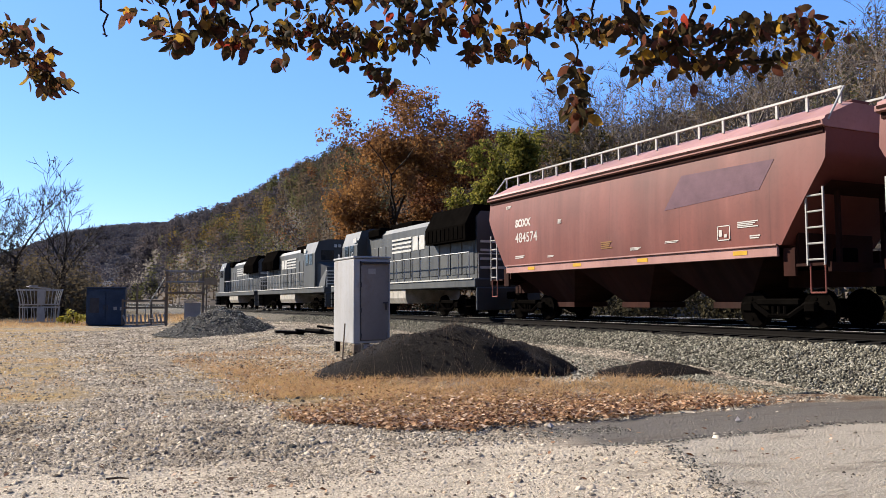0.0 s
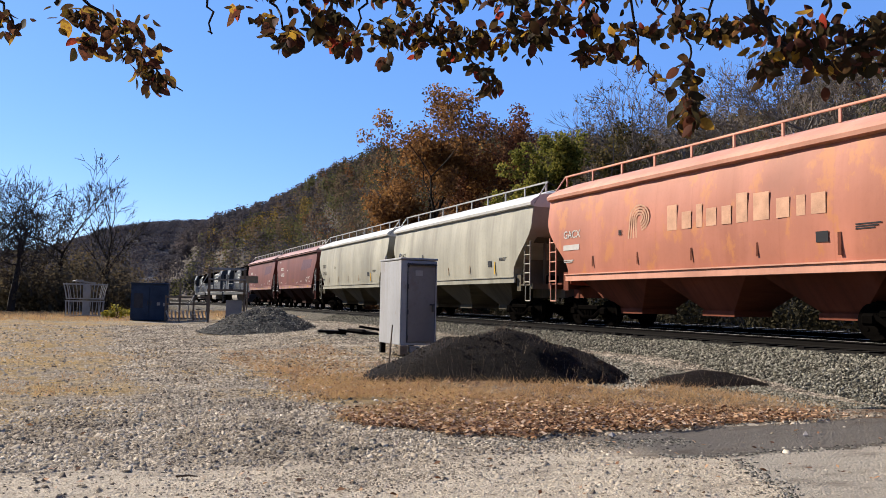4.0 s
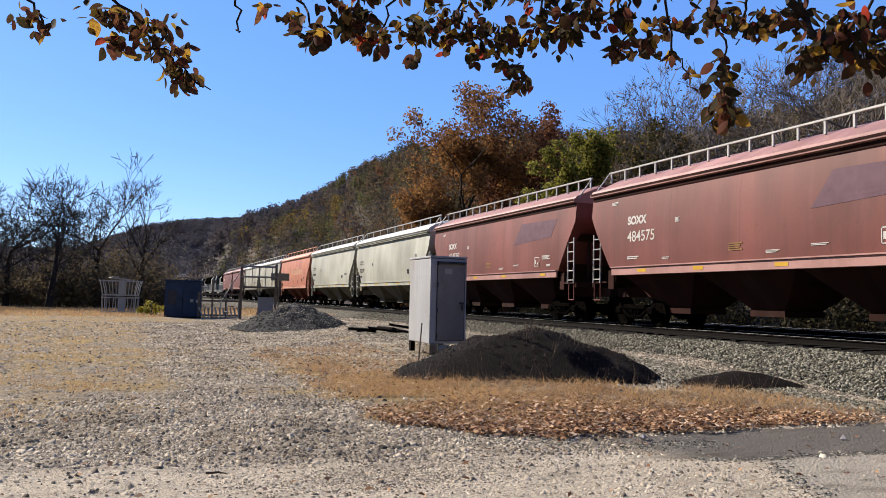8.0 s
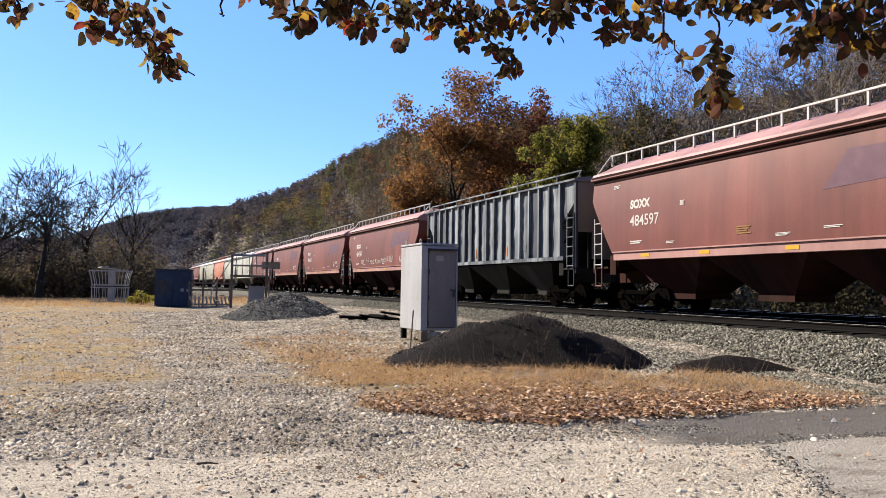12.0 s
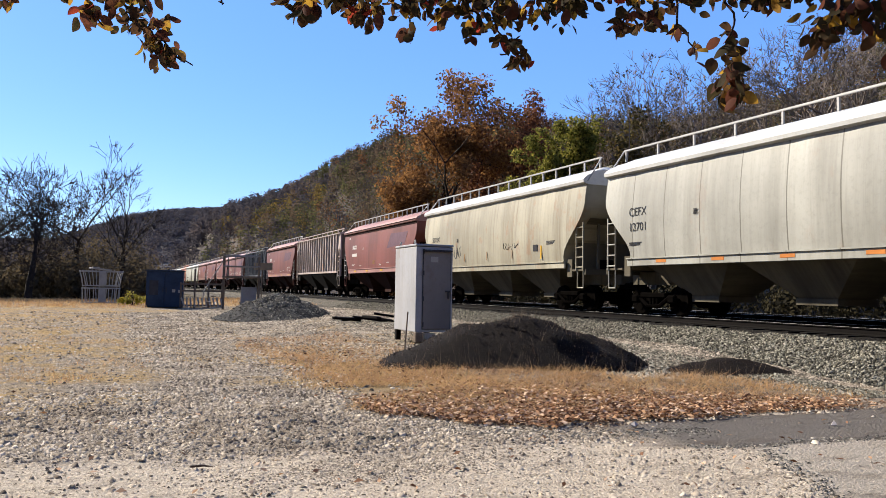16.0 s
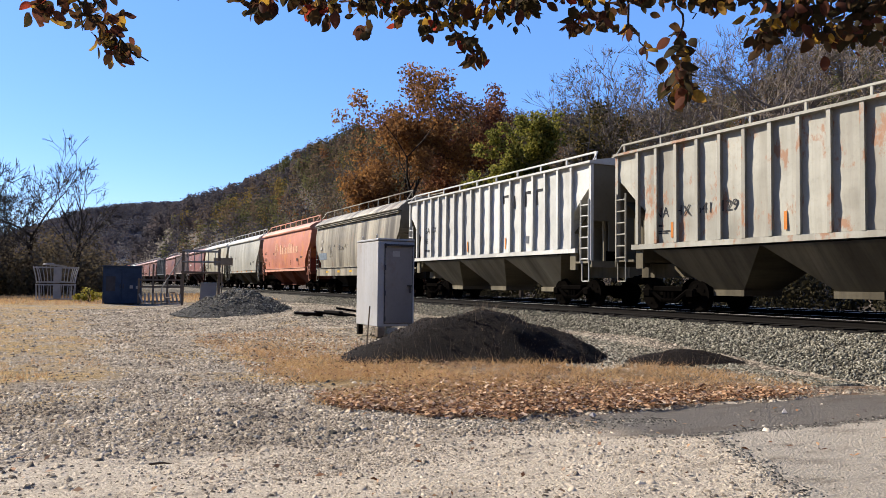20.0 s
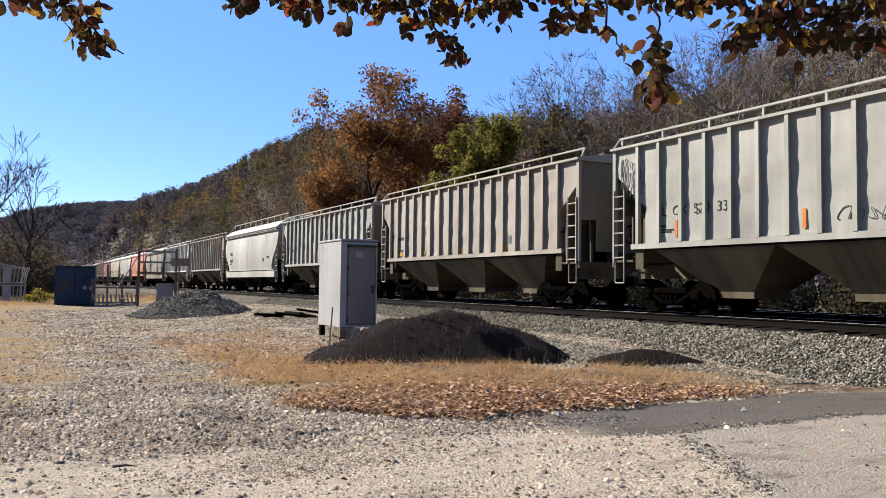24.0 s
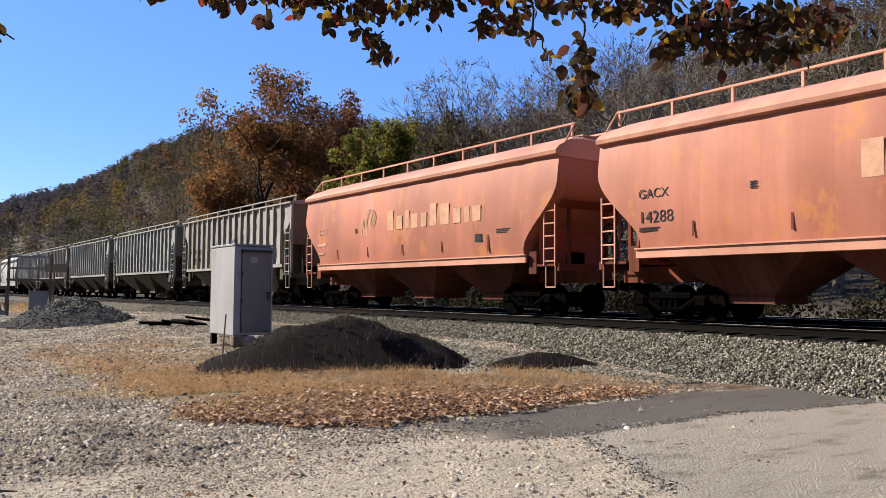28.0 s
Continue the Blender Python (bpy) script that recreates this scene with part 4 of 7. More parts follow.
def scrawl(car, y, z, w, h, mat, seed, fx, turns=9):
    rr = random.Random(seed)
    mb = MB()
    for q in range(turns):
        lo, hi, ph = rr.uniform(0, 0.25), rr.uniform(0.6, 1.0), rr.uniform(0, 6.28)
        pts = []
        for k in range(12):
            a = ph + (1.1 + 0.3 * rr.random()) * 2 * math.pi * k / 11
            pts.append((0, y - w * (q + k / 11 + 0.32 * math.sin(a)) / turns, z + h * (lo + (hi - lo) * (0.5 - 0.5 * math.cos(a * 0.9 + ph)))))
        for a, b in zip(pts, pts[1:]):
            mb.bar(a, b, 0.009, 5)
    part("scrawl", mb, mat, car, "unreadable sprayed scrawl", at=pose(fx, 0, 0))


for idx, style in enumerate(ORDER):
    car = CARS[idx][0]
    kd = STYLES[style][0]
    fx = -face_x(kd, 2.25) - (0.006 if kd == "smooth" else 0.017)
    if style == "maroon":
        mb = MB()
        rows = 6
        for off in (0.0, 0.005):
            for q in range(rows + 1):
                t = q / rows
                for a, b in (((-2.3, 3.02), (-2.9, 3.86)), ((-5.4, 3.18), (-5.8, 3.82))):
                    z = a[1] + (b[1] - a[1]) * t
                    mb.v.append((-face_x("smooth", z) - 0.001 - off, a[0] + (b[0] - a[0]) * t, z))
        o = 2 * (rows + 1)
        for q in range(rows):
            mb.f.append((o + 2 * q, o + 2 * q + 1, o + 2 * q + 3, o + 2 * q + 2))
            mb.f += [(2 * q, 2 * q + 2, o + 2 * q + 2, o + 2 * q), (2 * q + 3, 2 * q + 1, o + 2 * q + 1, o + 2 * q + 3)]
        part("painted_patch", mb, M_PATCH, car, "dull violet painted-over patch")
        mb = MB()
        for a, b, c, d in ((-4.12, 2.09, 0.4, 0.025), (-4.12, 2.425, 0.4, 0.025), (-4.12, 2.09, 0.025, 0.36), (-4.495, 2.09, 0.025, 0.36)):
            mb.box(0, a - c / 2, b + d / 2, 0.005, c, d)
        mb.box(0, -4.22, 2.27, 0.005, 0.1, 0.16).box(0, -4.38, 2.2, 0.005, 0.08, 0.08)
        part("data_frame", mb, M_LETTER, car, at=pose(fx, 0, 0))
        side_bars(car, 2.6, 3.25, 0.2, 0.018, 5, M_LETTER, kd)
        side_bars(car, -4.75, 2.48, 0.6, 0.025, 4, M_LETTER, kd)
        side_bars(car, -5.1, 2.14, 0.3, 0.03, 2, M_LETTER, kd)
        side_bars(car, 3.2, 2.12, 0.35, 0.022, 2, M_LETTER, kd)
        side_bars(car, 0.4, 2.36, 0.5, 0.035, 4, M_OCHRE, kd, "faded_stencil")
        side_bars(car, -0.9, 2.12, 0.45, 0.018, 3, M_LETTER, kd)
        side_bars(car, 5.9, 4.02, 0.35, 0.025, 3, M_LETTER, kd)
        side_bars(car, -2.3, 2.2, 0.5, 0.02, 2, M_LETTER, kd)
        for y in (4.2, 1.6, -1.4, -4.8):
            part("reflector", MB().box(-1.589, y, 1.76, 0.006, 0.42, 0.10), M_YELLOW, car)
    elif kd in ("round", "deep"):
        for q in range(5):
            y = 4.6 - q * 2.3
            mat = M_ORANGEDK if style == "orange" else M_YELLOW
            if style == "white":
                continue
            if style in ("seamed", "pale"):
                part("reflector", MB().box(-1.589, y, 1.62, 0.006, 0.45, 0.09), M_YELLOW if style == "pale" else M_RED, car)
            elif kd == "deep":
                part("reflector", MB().box(-1.595, y, 1.36, 0.006, 0.5, 0.12), mat, car)
            else:
                wide, tall = (0.09, 0.5) if q == 4 else (0.05, 0.34)
                part("reflector", MB().box(0, y, 2.12, 0.006, wide, tall), mat if q == 4 or style == "orange" else M_OCHRE, car, at=pose(fx, 0, 0))
        side_bars(car, -4.0, 2.3, 0.32, 0.24, 1, M_LETTERDK, kd, "stencil_block")
        side_bars(car, -5.0, 2.5, 0.6, 0.03, 3, M_LETTERDK, kd)
        side_bars(car, 3.2, 3.0, 0.16, 0.02, 5, M_LETTERDK, kd)
    else:
        side_bars(car, -3.35, 2.3, 0.2, 0.26, 1, M_GRAF, kd, "stencil_block")
        if style == "warmrib":
            for y in (5.3, 3.1, 0.0, -3.1):
                part("reflector", MB().box(0, y, 2.02, 0.006, 0.42, 0.14), M_YELLOW, car, at=pose(fx, 0, 0))
        else:
            for y in (6.3, 4.9, 1.2, -1.9):
                part("reflector", MB().box(0, y, 2.22, 0.006, 0.09, 0.42), M_RED, car, at=pose(fx, 0, 0))
    if style == "orange":
        mb = MB()
        for q in range(4):
            r0 = 0.13 + 0.085 * q
            arc = [(0.56 + 1.15 * r0 * math.cos(t_), 0.52 + r0 * math.sin(t_)) for t_ in np.linspace(radians(190), radians(-75), 11)]
            line = [(0.42 - 0.125 * q, -0.06)] + arc
            for (x0, y0), (x1, y1) in zip(line, line[1:]):
                d = Vector((y0 - y1, x1 - x0)).normalized() * 0.027
                mb.add([(x0 + d.x, y0 + d.y, 0), (x0 - d.x, y0 - d.y, 0), (x1 - d.x, y1 - d.y, 0), (x1 + d.x, y1 + d.y, 0)], [(0, 1, 2, 3)])
        if idx != 28:
            part("emblem", mb, M_EMBLEM, car, "pale striped swirl emblem", at=on_side(kd, 2.75, 2.78, 0.014))
        x = 0.0
        for w, h in ((0.5, 0.84), (0.46, 0.56), (0.28, 0.74), (0.46, 0.56), (0.4, 0.56), (0.46, 0.88), (0.6, 0.8), (0.48, 0.56), (0.3, 0.56), (0.48, 0.56)):
            mb = MB().box(x + w * 0.4, h * 0.42, 0, w * 0.8, h * 0.84, 0.004)
            part("brand_block", mb, M_EMBLEM, car, "pale block shape of a company sign", at=on_side(kd, 0.95, 2.82, 0.014))
            x += w + 0.1
    if idx == 18:
        side_bars(car, 6.1, 3.3, 0.5, 0.2, 2, M_GRAFD, kd, "number_bar", 1.2)
        side_bars(car, 6.35, 2.35, 1.6, 0.42, 1, M_GRAFB, kd, "sprayed_patch")
        scrawl(car, 4.3, 2.2, 0.9, 0.95, M_GRAFD, 14, -face_x("round", 2.7) - 0.014, 2)
        scrawl(car, 2.6, 2.6, 1.9, 0.4, M_GRAFD, 15, -face_x("round", 2.8) - 0.014, 6)
    if idx == 10:
        for words, size, y, z in (("RIP", 0.42, 3.7, 2.12), ("T.O.D. 920pm, March 15 2013", 0.375, 1.75, 2.08)):
            note = side_text(car, words, size, y, z, M_GRAFW, kd)
            note.matrix_basis = note.matrix_basis @ pose(0, 0, 0, 0, 0, 2.2)
        scrawl(car, 2.75, 2.2, 0.85, 0.3, M_GRAFW, 4, fx, 4)
    if idx == 15:
        scrawl(car, 5.3, 2.1, 2.6, 0.7, M_GRAF, 8, fx, 9)
        scrawl(car, -1.5, 2.3, 1.3, 0.4, M_LETTERDK, 9, fx, 6)
    if idx == 24:
        scrawl(car, 7.0, 3.0, 0.9, 1.3, M_GRAF, 2, -1.475, 6)
        scrawl(car, 0.4, 2.05, 2.4, 0.4, M_GRAF, 6, -1.475, 8)
    if idx == 13:
        scrawl(car, 6.9, 3.4, 0.9, 0.7, M_GRAF, 3, -1.475, 6)
    if idx == 19:
        mb = MB()
        for q in range(4):
            mb = MB()
            mb.box(0, -1.75 - 0.78 * q, 3.75, 0.006, 0.11, 0.56)
            mb.box(0, -1.95 - 0.78 * q, 3.98, 0.006, 0.3, 0.1)
            part("brand_block", mb, M_LETTERDK, car, "dark block shape of a company sign", at=pose(-1.456, 0, 0))
    if idx == 21:
        mb = MB()
        mb.lathe([(-0.004, 0.30), (0.0, 0.30)], 20)
        part("round_emblem", mb, M_PINK, car, "plain round emblem", at=pose(-face_x("round", 3.75) - 0.01, -4.6, 3.75))


def motions():
    for car, y8 in CARS:
        walk(car, [(t, pose(TRACK_X, y8 + 0.38 + V_TRAIN * (t - 8), RAIL_Z)) for t in (0, 7, 14, 21, 28)])
    # wheels roll without slipping; wheelsets at the same place on their truck roll alike
    turn = -math.degrees(V_TRAIN / 0.46)
    lead = {}
    for ob in bpy.data.objects:
        if not ob.name.startswith("wheelset"):
            continue
        place = ob.matrix_basis.translation.copy()
        key = round(place.y, 2)
        if key not in lead:
            walk(ob, [(k / 24, pose(place.x, place.y, place.z, turn * k / 24)) for k in range(28 * 24 + 1)])
            lead[key] = ob
        else:
            ob.rotation_mode = "QUATERNION"
            keys = ob.animation_data_create()
            keys.action = lead[key].animation_data.action
            keys.action_slot = lead[key].animation_data.action_slot


# ---- locomotives ----
M_STRIPE = plain("dull_white_stripe", (0.36, 0.355, 0.33), 0.6, 0, 0.25)
M_TANK = plain("dusty_tank_paint", (0.27, 0.25, 0.215), 0.6, 0, 0.4)


def locomotive(label, flip):
    """Hood unit: cab towards +y, or turned end for end."""
    loco = thing("locomotive", label, "locomotive", "engines of the train")
    body = part("underframe", MB().box(0, 0, 1.36, 3.0, 17.9, 0.34, bev=0.03), M_BLACK, loco)
    f = -1 if flip else 1

    def p(name, mb, mat, label=""):
        ob = part(name, mb, mat, loco, label)
        if flip:
            ob.matrix_basis = pose(0, 0, 0, 0, 0, 180)
        return ob

    mb = MB()
    prof = [(-0.95, 1.55), (-0.95, 4.05), (-0.75, 4.28), (0.75, 4.28), (0.95, 4.05), (0.95, 1.55)]
    n = len(prof)
    mb.add([(x, y, z) for y in (-8.1, 4.4) for x, z in prof], [(k, (k + 1) % n, n + (k + 1) % n, n + k) for k in range(n)] + [tuple(range(n - 1, -1, -1)), tuple(range(n, 2 * n))])
    p("long_hood", mb, M_BLACK)
    for k in range(11):
        y = -7.4 + k * 1.05
        for s in (-1, 1):
            p("hood_door", MB().box(s * 0.965, y, 2.6, 0.03, 0.94, 1.7, bev=0.01), M_BLACK)
    mb = MB()
    prof = [(-1.42, 3.1), (-1.42, 3.75), (-1.0, 4.55), (1.0, 4.55), (1.42, 3.75), (1.42, 3.1)]
    mb.add([(x, y, z) for y in (-8.0, -4.2) for x, z in prof], [(k, (k + 1) % n, n + (k + 1) % n, n + k) for k in range(n)] + [tuple(range(n - 1, -1, -1)), tuple(range(n, 2 * n))])
    p("radiator", mb, M_DARK)
    p("exhaust_housing", MB().box(0, 0.5, 4.42, 1.1, 2.6, 0.32, bev=0.06), M_DARK)
    p("dynamic_brake", MB().box(0, 3.0, 4.2, 2.2, 1.7, 0.5, bev=0.1), M_DARK)
    mb = MB()
    prof = [(-1.5, 1.55), (-1.5, 3.7), (-1.25, 4.45), (-0.6, 4.62), (0.6, 4.62), (1.25, 4.45), (1.5, 3.7), (1.5, 1.55)]
    n = len(prof)
    mb.add([(x, y, z) for y in (4.4, 6.9) for x, z in prof], [(k, (k + 1) % n, n + (k + 1) % n, n + k) for k in range(n)] + [tuple(range(n - 1, -1, -1)), tuple(range(n, 2 * n))])
    p("cab", mb, M_BLACK)
    for s in (-1, 1):
        p("cab_window", MB().box(s * 1.51, 5.2, 3.35, 0.03, 0.62, 0.72, bev=0.01), M_GLASS)
        p("cab_window", MB().box(s * 1.51, 6.1, 3.35, 0.03, 0.62, 0.72, bev=0.01), M_GLASS)
        p("windscreen", MB().box(s * 0.65, 6.91, 3.6, 0.85, 0.03, 0.62, bev=0.01), M_GLASS)
        p("headlight", MB().box(s * 0.14, 6.93, 4.2, 0.2, 0.05, 0.2, bev=0.03), M_STRIPE)
    mb = MB()
    mb.add([(-1.35, 6.9, 1.55), (1.35, 6.9, 1.55), (1.2, 8.0, 1.55), (-1.2, 8.0, 1.55), (-1.35, 6.9, 3.15), (1.35, 6.9, 3.15), (1.0, 7.9, 2.8), (-1.0, 7.9, 2.8)],
           [(0, 3, 2, 1), (4, 5, 6, 7), (0, 1, 5, 4), (1, 2, 6, 5), (2, 3, 7, 6), (3, 0, 4, 7)])
    p("nose", mb, M_BLACK)
    for k in range(5):
        p("nose_stripe", MB().box(0, 8.03 - 0.02 * k, 1.75 + 0.2 * k, 2.1, 0.03, 0.07), M_STRIPE)
    for s in (-1, 1):
        for k in range(4):
            p("hood_stripe", MB().box(s * 0.99, -0.5, 3.06 + 0.2 * k, 0.012, 2.4, 0.1), M_STRIPE)
        for k in (0, 1):
            p("emblem", MB().box(s * 0.99, -2.15 - 0.75 * k, 3.36, 0.012, 0.6, 0.66, bev=0.004), M_STRIPE, "plain pale emblem block")
        for k in range(9):
            p("louvre", MB().box(s * 1.435, -7.6 + 0.4 * k, 3.43, 0.02, 0.3, 0.5), M_DARK)
        p("number_board", MB().box(s * 1.512, 4.75, 3.95, 0.02, 0.5, 0.24), M_STRIPE)
        p("rear_stripes", MB().box(0, -8.12, 2.0, 1.6, 0.02, 0.1).box(0, -8.12, 2.35, 1.6, 0.02, 0.1).box(0, -8.12, 2.7, 1.6, 0.02, 0.1).box(0, -8.12, 3.05, 1.6, 0.02, 0.1), M_STRIPE) if s < 0 else None
        p("walkway_edge", MB().box(s * 1.52, 0, 1.535, 0.05, 17.6, 0.05), M_STRIPE, "pale walkway edge stripe")
        mb = MB()
        for k in range(15):
            y = -8.4 + k * 0.92
            mb.bar((s * 1.47, y, 1.55), (s * 1.47, y, 2.58), 0.022, 5)
        mb.bar((s * 1.47, -8.4, 2.58), (s * 1.47, 4.4, 2.58), 0.024, 5)
        p("handrail", mb, M_STRIPE)
        for e in (-1, 1):
            mb = MB()
            for z in (0.45, 0.78, 1.1):
                mb.box(s * 1.35, e * 8.55, z, 0.5, 0.45, 0.05)
            mb.box(s * 1.12, e * 8.55, 0.8, 0.04, 0.5, 1.0)
            p("step_well", mb, M_DARK)
    mb = MB()
    prof = [(-1.3, 0.55), (-1.42, 0.8), (-1.42, 1.2), (1.42, 1.2), (1.42, 0.8), (1.3, 0.55)]
    n = len(prof)
    mb.add([(x, y, z) for y in (-2.0, 2.0) for x, z in prof], [(k, (k + 1) % n, n + (k + 1) % n, n + k) for k in range(n)] + [tuple(range(n - 1, -1, -1)), tuple(range(n, 2 * n))])
    p("fuel_tank", mb, M_TANK)
    for e in (-1, 1):
        p("pilot", MB().box(0, e * 8.95, 0.75, 2.9, 0.12, 0.9, bev=0.03), M_BLACK)
        p("coupler", MB().box(0, e * 9.2, 0.88, 0.25, 0.6, 0.28, bev=0.05), M_DARK)
        p("end_rail", MB().bar((-1.3, e * 8.85, 2.5), (1.3, e * 8.85, 2.5), 0.022).bar((-1.3, e * 8.85, 1.5), (-1.3, e * 8.85, 2.5), 0.022).bar((1.3, e * 8.85, 1.5), (1.3, e * 8.85, 2.5), 0.022), M_STRIPE)
    add_trucks(loco, (5.6, -5.6))
    return loco


for k, (flip, lab) in enumerate(((False, "black diesel locomotive with dull white stripes"), (True, "black diesel locomotive with its cab turned rearward"), (False, "black diesel locomotive with pale stripes and emblem"))):
    CARS.append((locomotive(lab, flip), 148.11 + 19.2 * (2.5 - k)))

# ---- hills and woods ----
SKYLINE = [(-60, 2.0), (-20, 1.2), (0, 1.2), (2, 2.2), (5, 4.4), (7.5, 5.9), (12, 7.4), (15.1, 9.6), (19, 11.3), (30, 12.3), (36, 12.5), (40, 12.6), (44, 13.2), (48, 14.8), (51, 16.2), (54, 17.3), (57, 17.9), (61, 19.0), (75, 20), (110, 20)]
REACH = [(-60, 420), (-20, 420), (0, 520), (7.5, 620), (12, 560), (15, 500), (19, 430), (30, 320), (42, 245), (57, 195), (75, 175), (110, 175)]
FAR_LINE = [(-60, 3.0), (-15, 3.0), (-4, 3.3), (-1.3, 4.4), (0.6, 5.15), (2.9, 5.6), (7.5, 6.0), (12, 6.6), (30, 7)]


def lerp_table(tab, a):
    return np.interp(a, [t[0] for t in tab], [t[1] for t in tab])


def hill_height(az, r):
    R = lerp_table(REACH, az)
    H = np.tan(np.radians(lerp_table(SKYLINE, az))) * R + 1.6 - 12.5
    foot = np.maximum(42.0, R * 0.24)
    t = np.clip((r - foot) / (R - foot), 0, 1.25)
    z = H * np.where(t <= 1, 0.35 * t + 0.65 * t * t * (3 - 2 * t) ** 1, 1 - 0.9 * (t - 1))
    z = np.maximum(z, -0.4) + 1.2 * np.sin(az * 0.9 + r * 0.03) * np.clip(t, 0, 1) - 0.3
    gap = sstep(9, 26, np.abs(r * np.sin(np.radians(az)) - 18.0))
    return np.where(r * np.cos(np.radians(az)) > 0, z * gap - 0.4 * (1 - gap), z)


def polar_mesh(name, az, rr, zfun, material):
    A, R = np.meshgrid(az, rr)
    V = np.stack([R * np.sin(np.radians(A)), R * np.cos(np.radians(A)), zfun(A, R)], -1).reshape(-1, 3)
    na, nr = len(az), len(rr)
    i = (np.arange(nr - 1)[:, None] * na + np.arange(na - 1)[None]).ravel()
    F = np.stack([i, i + na, i + na + 1, i + 1], -1)
    me = bpy.data.meshes.new(name)
    me.from_pydata(V.tolist(), [], F.tolist())
    me.polygons.foreach_set("use_smooth", [True] * len(me.polygons))
    me.materials.append(material)
    me.update()
    return me


M_FLOOR = plain("leaf_covered_slope", (0.05, 0.0395, 0.031), 0.95, 0, 0.4, 0.05)
# haze over the far ridge is put into this cool slope colour
M_RIDGE = plain("haze_tinted_slope", (0.034, 0.032, 0.036), 0.95, 0, 0.4, 0.02)
az = np.arange(-60, 111, 1.0)
hill = new("hillside", polar_mesh("hillside", az, np.concatenate([np.arange(40, 200, 8), np.arange(200, 760, 20)]), hill_height, M_FLOOR))
tagged(hill, "steep wooded hillside covered with brown fallen leaves", "hill", kind="structure")


def far_height(az, r):
    H = np.tan(np.radians(lerp_table(FAR_LINE, az))) * 1500 - 20
    t = np.clip((r - 800) / 700, 0, 1.3)
    return H * np.where(t < 1, t * t * (3 - 2 * t), 1 - 0.6 * (t - 1)) - 1


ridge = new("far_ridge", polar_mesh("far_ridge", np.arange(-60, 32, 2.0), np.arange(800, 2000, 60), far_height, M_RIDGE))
tagged(ridge, "distant wooded ridge in late autumn", "hill", kind="structure")


def crown_cards(rng, centres, radii, heights, per, size):
    """Leaf and twig clumps filling egg-shaped crowns with gaps; returns faces (n, 4, 3)."""
    n = len(centres)
    idx = np.repeat(np.arange(n), per)
    lobes = rng.normal(size=(n, 9, 3))
    lobes /= np.linalg.norm(lobes, axis=2)[..., None]
    which = rng.integers(0, 9, len(idx))
    d = lobes[idx, which] * 0.66 + np.clip(rng.normal(size=(len(idx), 3)), -1.4, 1.4) * 0.25
    scale = np.stack([radii, radii, heights * 0.5], -1)[idx]
    c = np.asarray(centres)[idx] + d * scale
    out = d * np.array([1, 1, 0.8]) + rng.normal(size=d.shape) * 0.32 + np.array([0, 0, 0.22])
    out /= np.linalg.norm(out, axis=1)[:, None]
    e1 = np.cross(out, rng.normal(size=d.shape))
    e1 /= np.linalg.norm(e1, axis=1)[:, None]
    R = np.stack([e1, np.cross(out, e1), out], -1)
    s = (np.asarray(size)[idx] if np.ndim(size) else size) * rng.uniform(0.5, 1.3, len(idx))
    base = np.array([(-0.5, -0.35, 0), (0.5, -0.25, 0.1), (0.4, 0.4, 0), (-0.45, 0.3, -0.1)])
    return np.einsum("nij,kj->nki", R, base) * s[:, None, None] + c[:, None, :]


WOOD_COLOURS = {
    "brown": [(0.058, 0.042, 0.029), (0.105, 0.073, 0.044), (0.145, 0.098, 0.057)],
    "rust": [(0.07, 0.034, 0.018), (0.125, 0.058, 0.025), (0.175, 0.088, 0.034)],
    "olive": [(0.038, 0.04, 0.02), (0.074, 0.07, 0.03), (0.118, 0.102, 0.042)],
    "grey": [(0.042, 0.036, 0.032), (0.066, 0.055, 0.047), (0.09, 0.075, 0.062)],
    "ochre": [(0.085, 0.06, 0.02), (0.15, 0.104, 0.03), (0.2, 0.142, 0.046)],
}
WOOD = {k: island("wood_" + k, c, 0.95, 0.5, 0.05, 0.12) for k, c in WOOD_COLOURS.items()}
rng = np.random.default_rng(7)
# far kind: cool blue-grey stops imitate distance haze in the leaf colour
WOOD["far"] = island("wood_haze_tinted", [(0.033, 0.034, 0.045), (0.053, 0.047, 0.051), (0.08, 0.056, 0.046), (0.075, 0.065, 0.044)], 0.95, 0.5, 0.03, 0.1)
kinds = ["brown", "grey", "olive", "rust", "ochre", "far"]

weights = [0.42, 0.14, 0.34, 0.07, 0.03]


def scatter_hill(a0, a1, r0, r1, n, size):
    a = rng.uniform(a0, a1, n)
    R = lerp_table(REACH, a)
    f = np.sqrt(rng.uniform(r0, r1, n))
    r = np.maximum(46, R * f)
    z = hill_height(a, r)
    off = np.abs(r * np.sin(np.radians(a)) - 18.0) < 10
    r[off] *= 0.0
    k = rng.choice(5, n, p=weights)
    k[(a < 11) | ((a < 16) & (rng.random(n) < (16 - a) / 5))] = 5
    # sunlit olive and ochre trees along the foot of the slope
    low = (a > 2) & (a < 14) & (f < 0.66) & (rng.random(n) < 0.6)
    k[low] = rng.choice([0, 2, 4], low.sum(), p=[0.35, 0.45, 0.2])
    return np.stack([r * np.sin(np.radians(a)), r * np.cos(np.radians(a)), z], -1), k, r


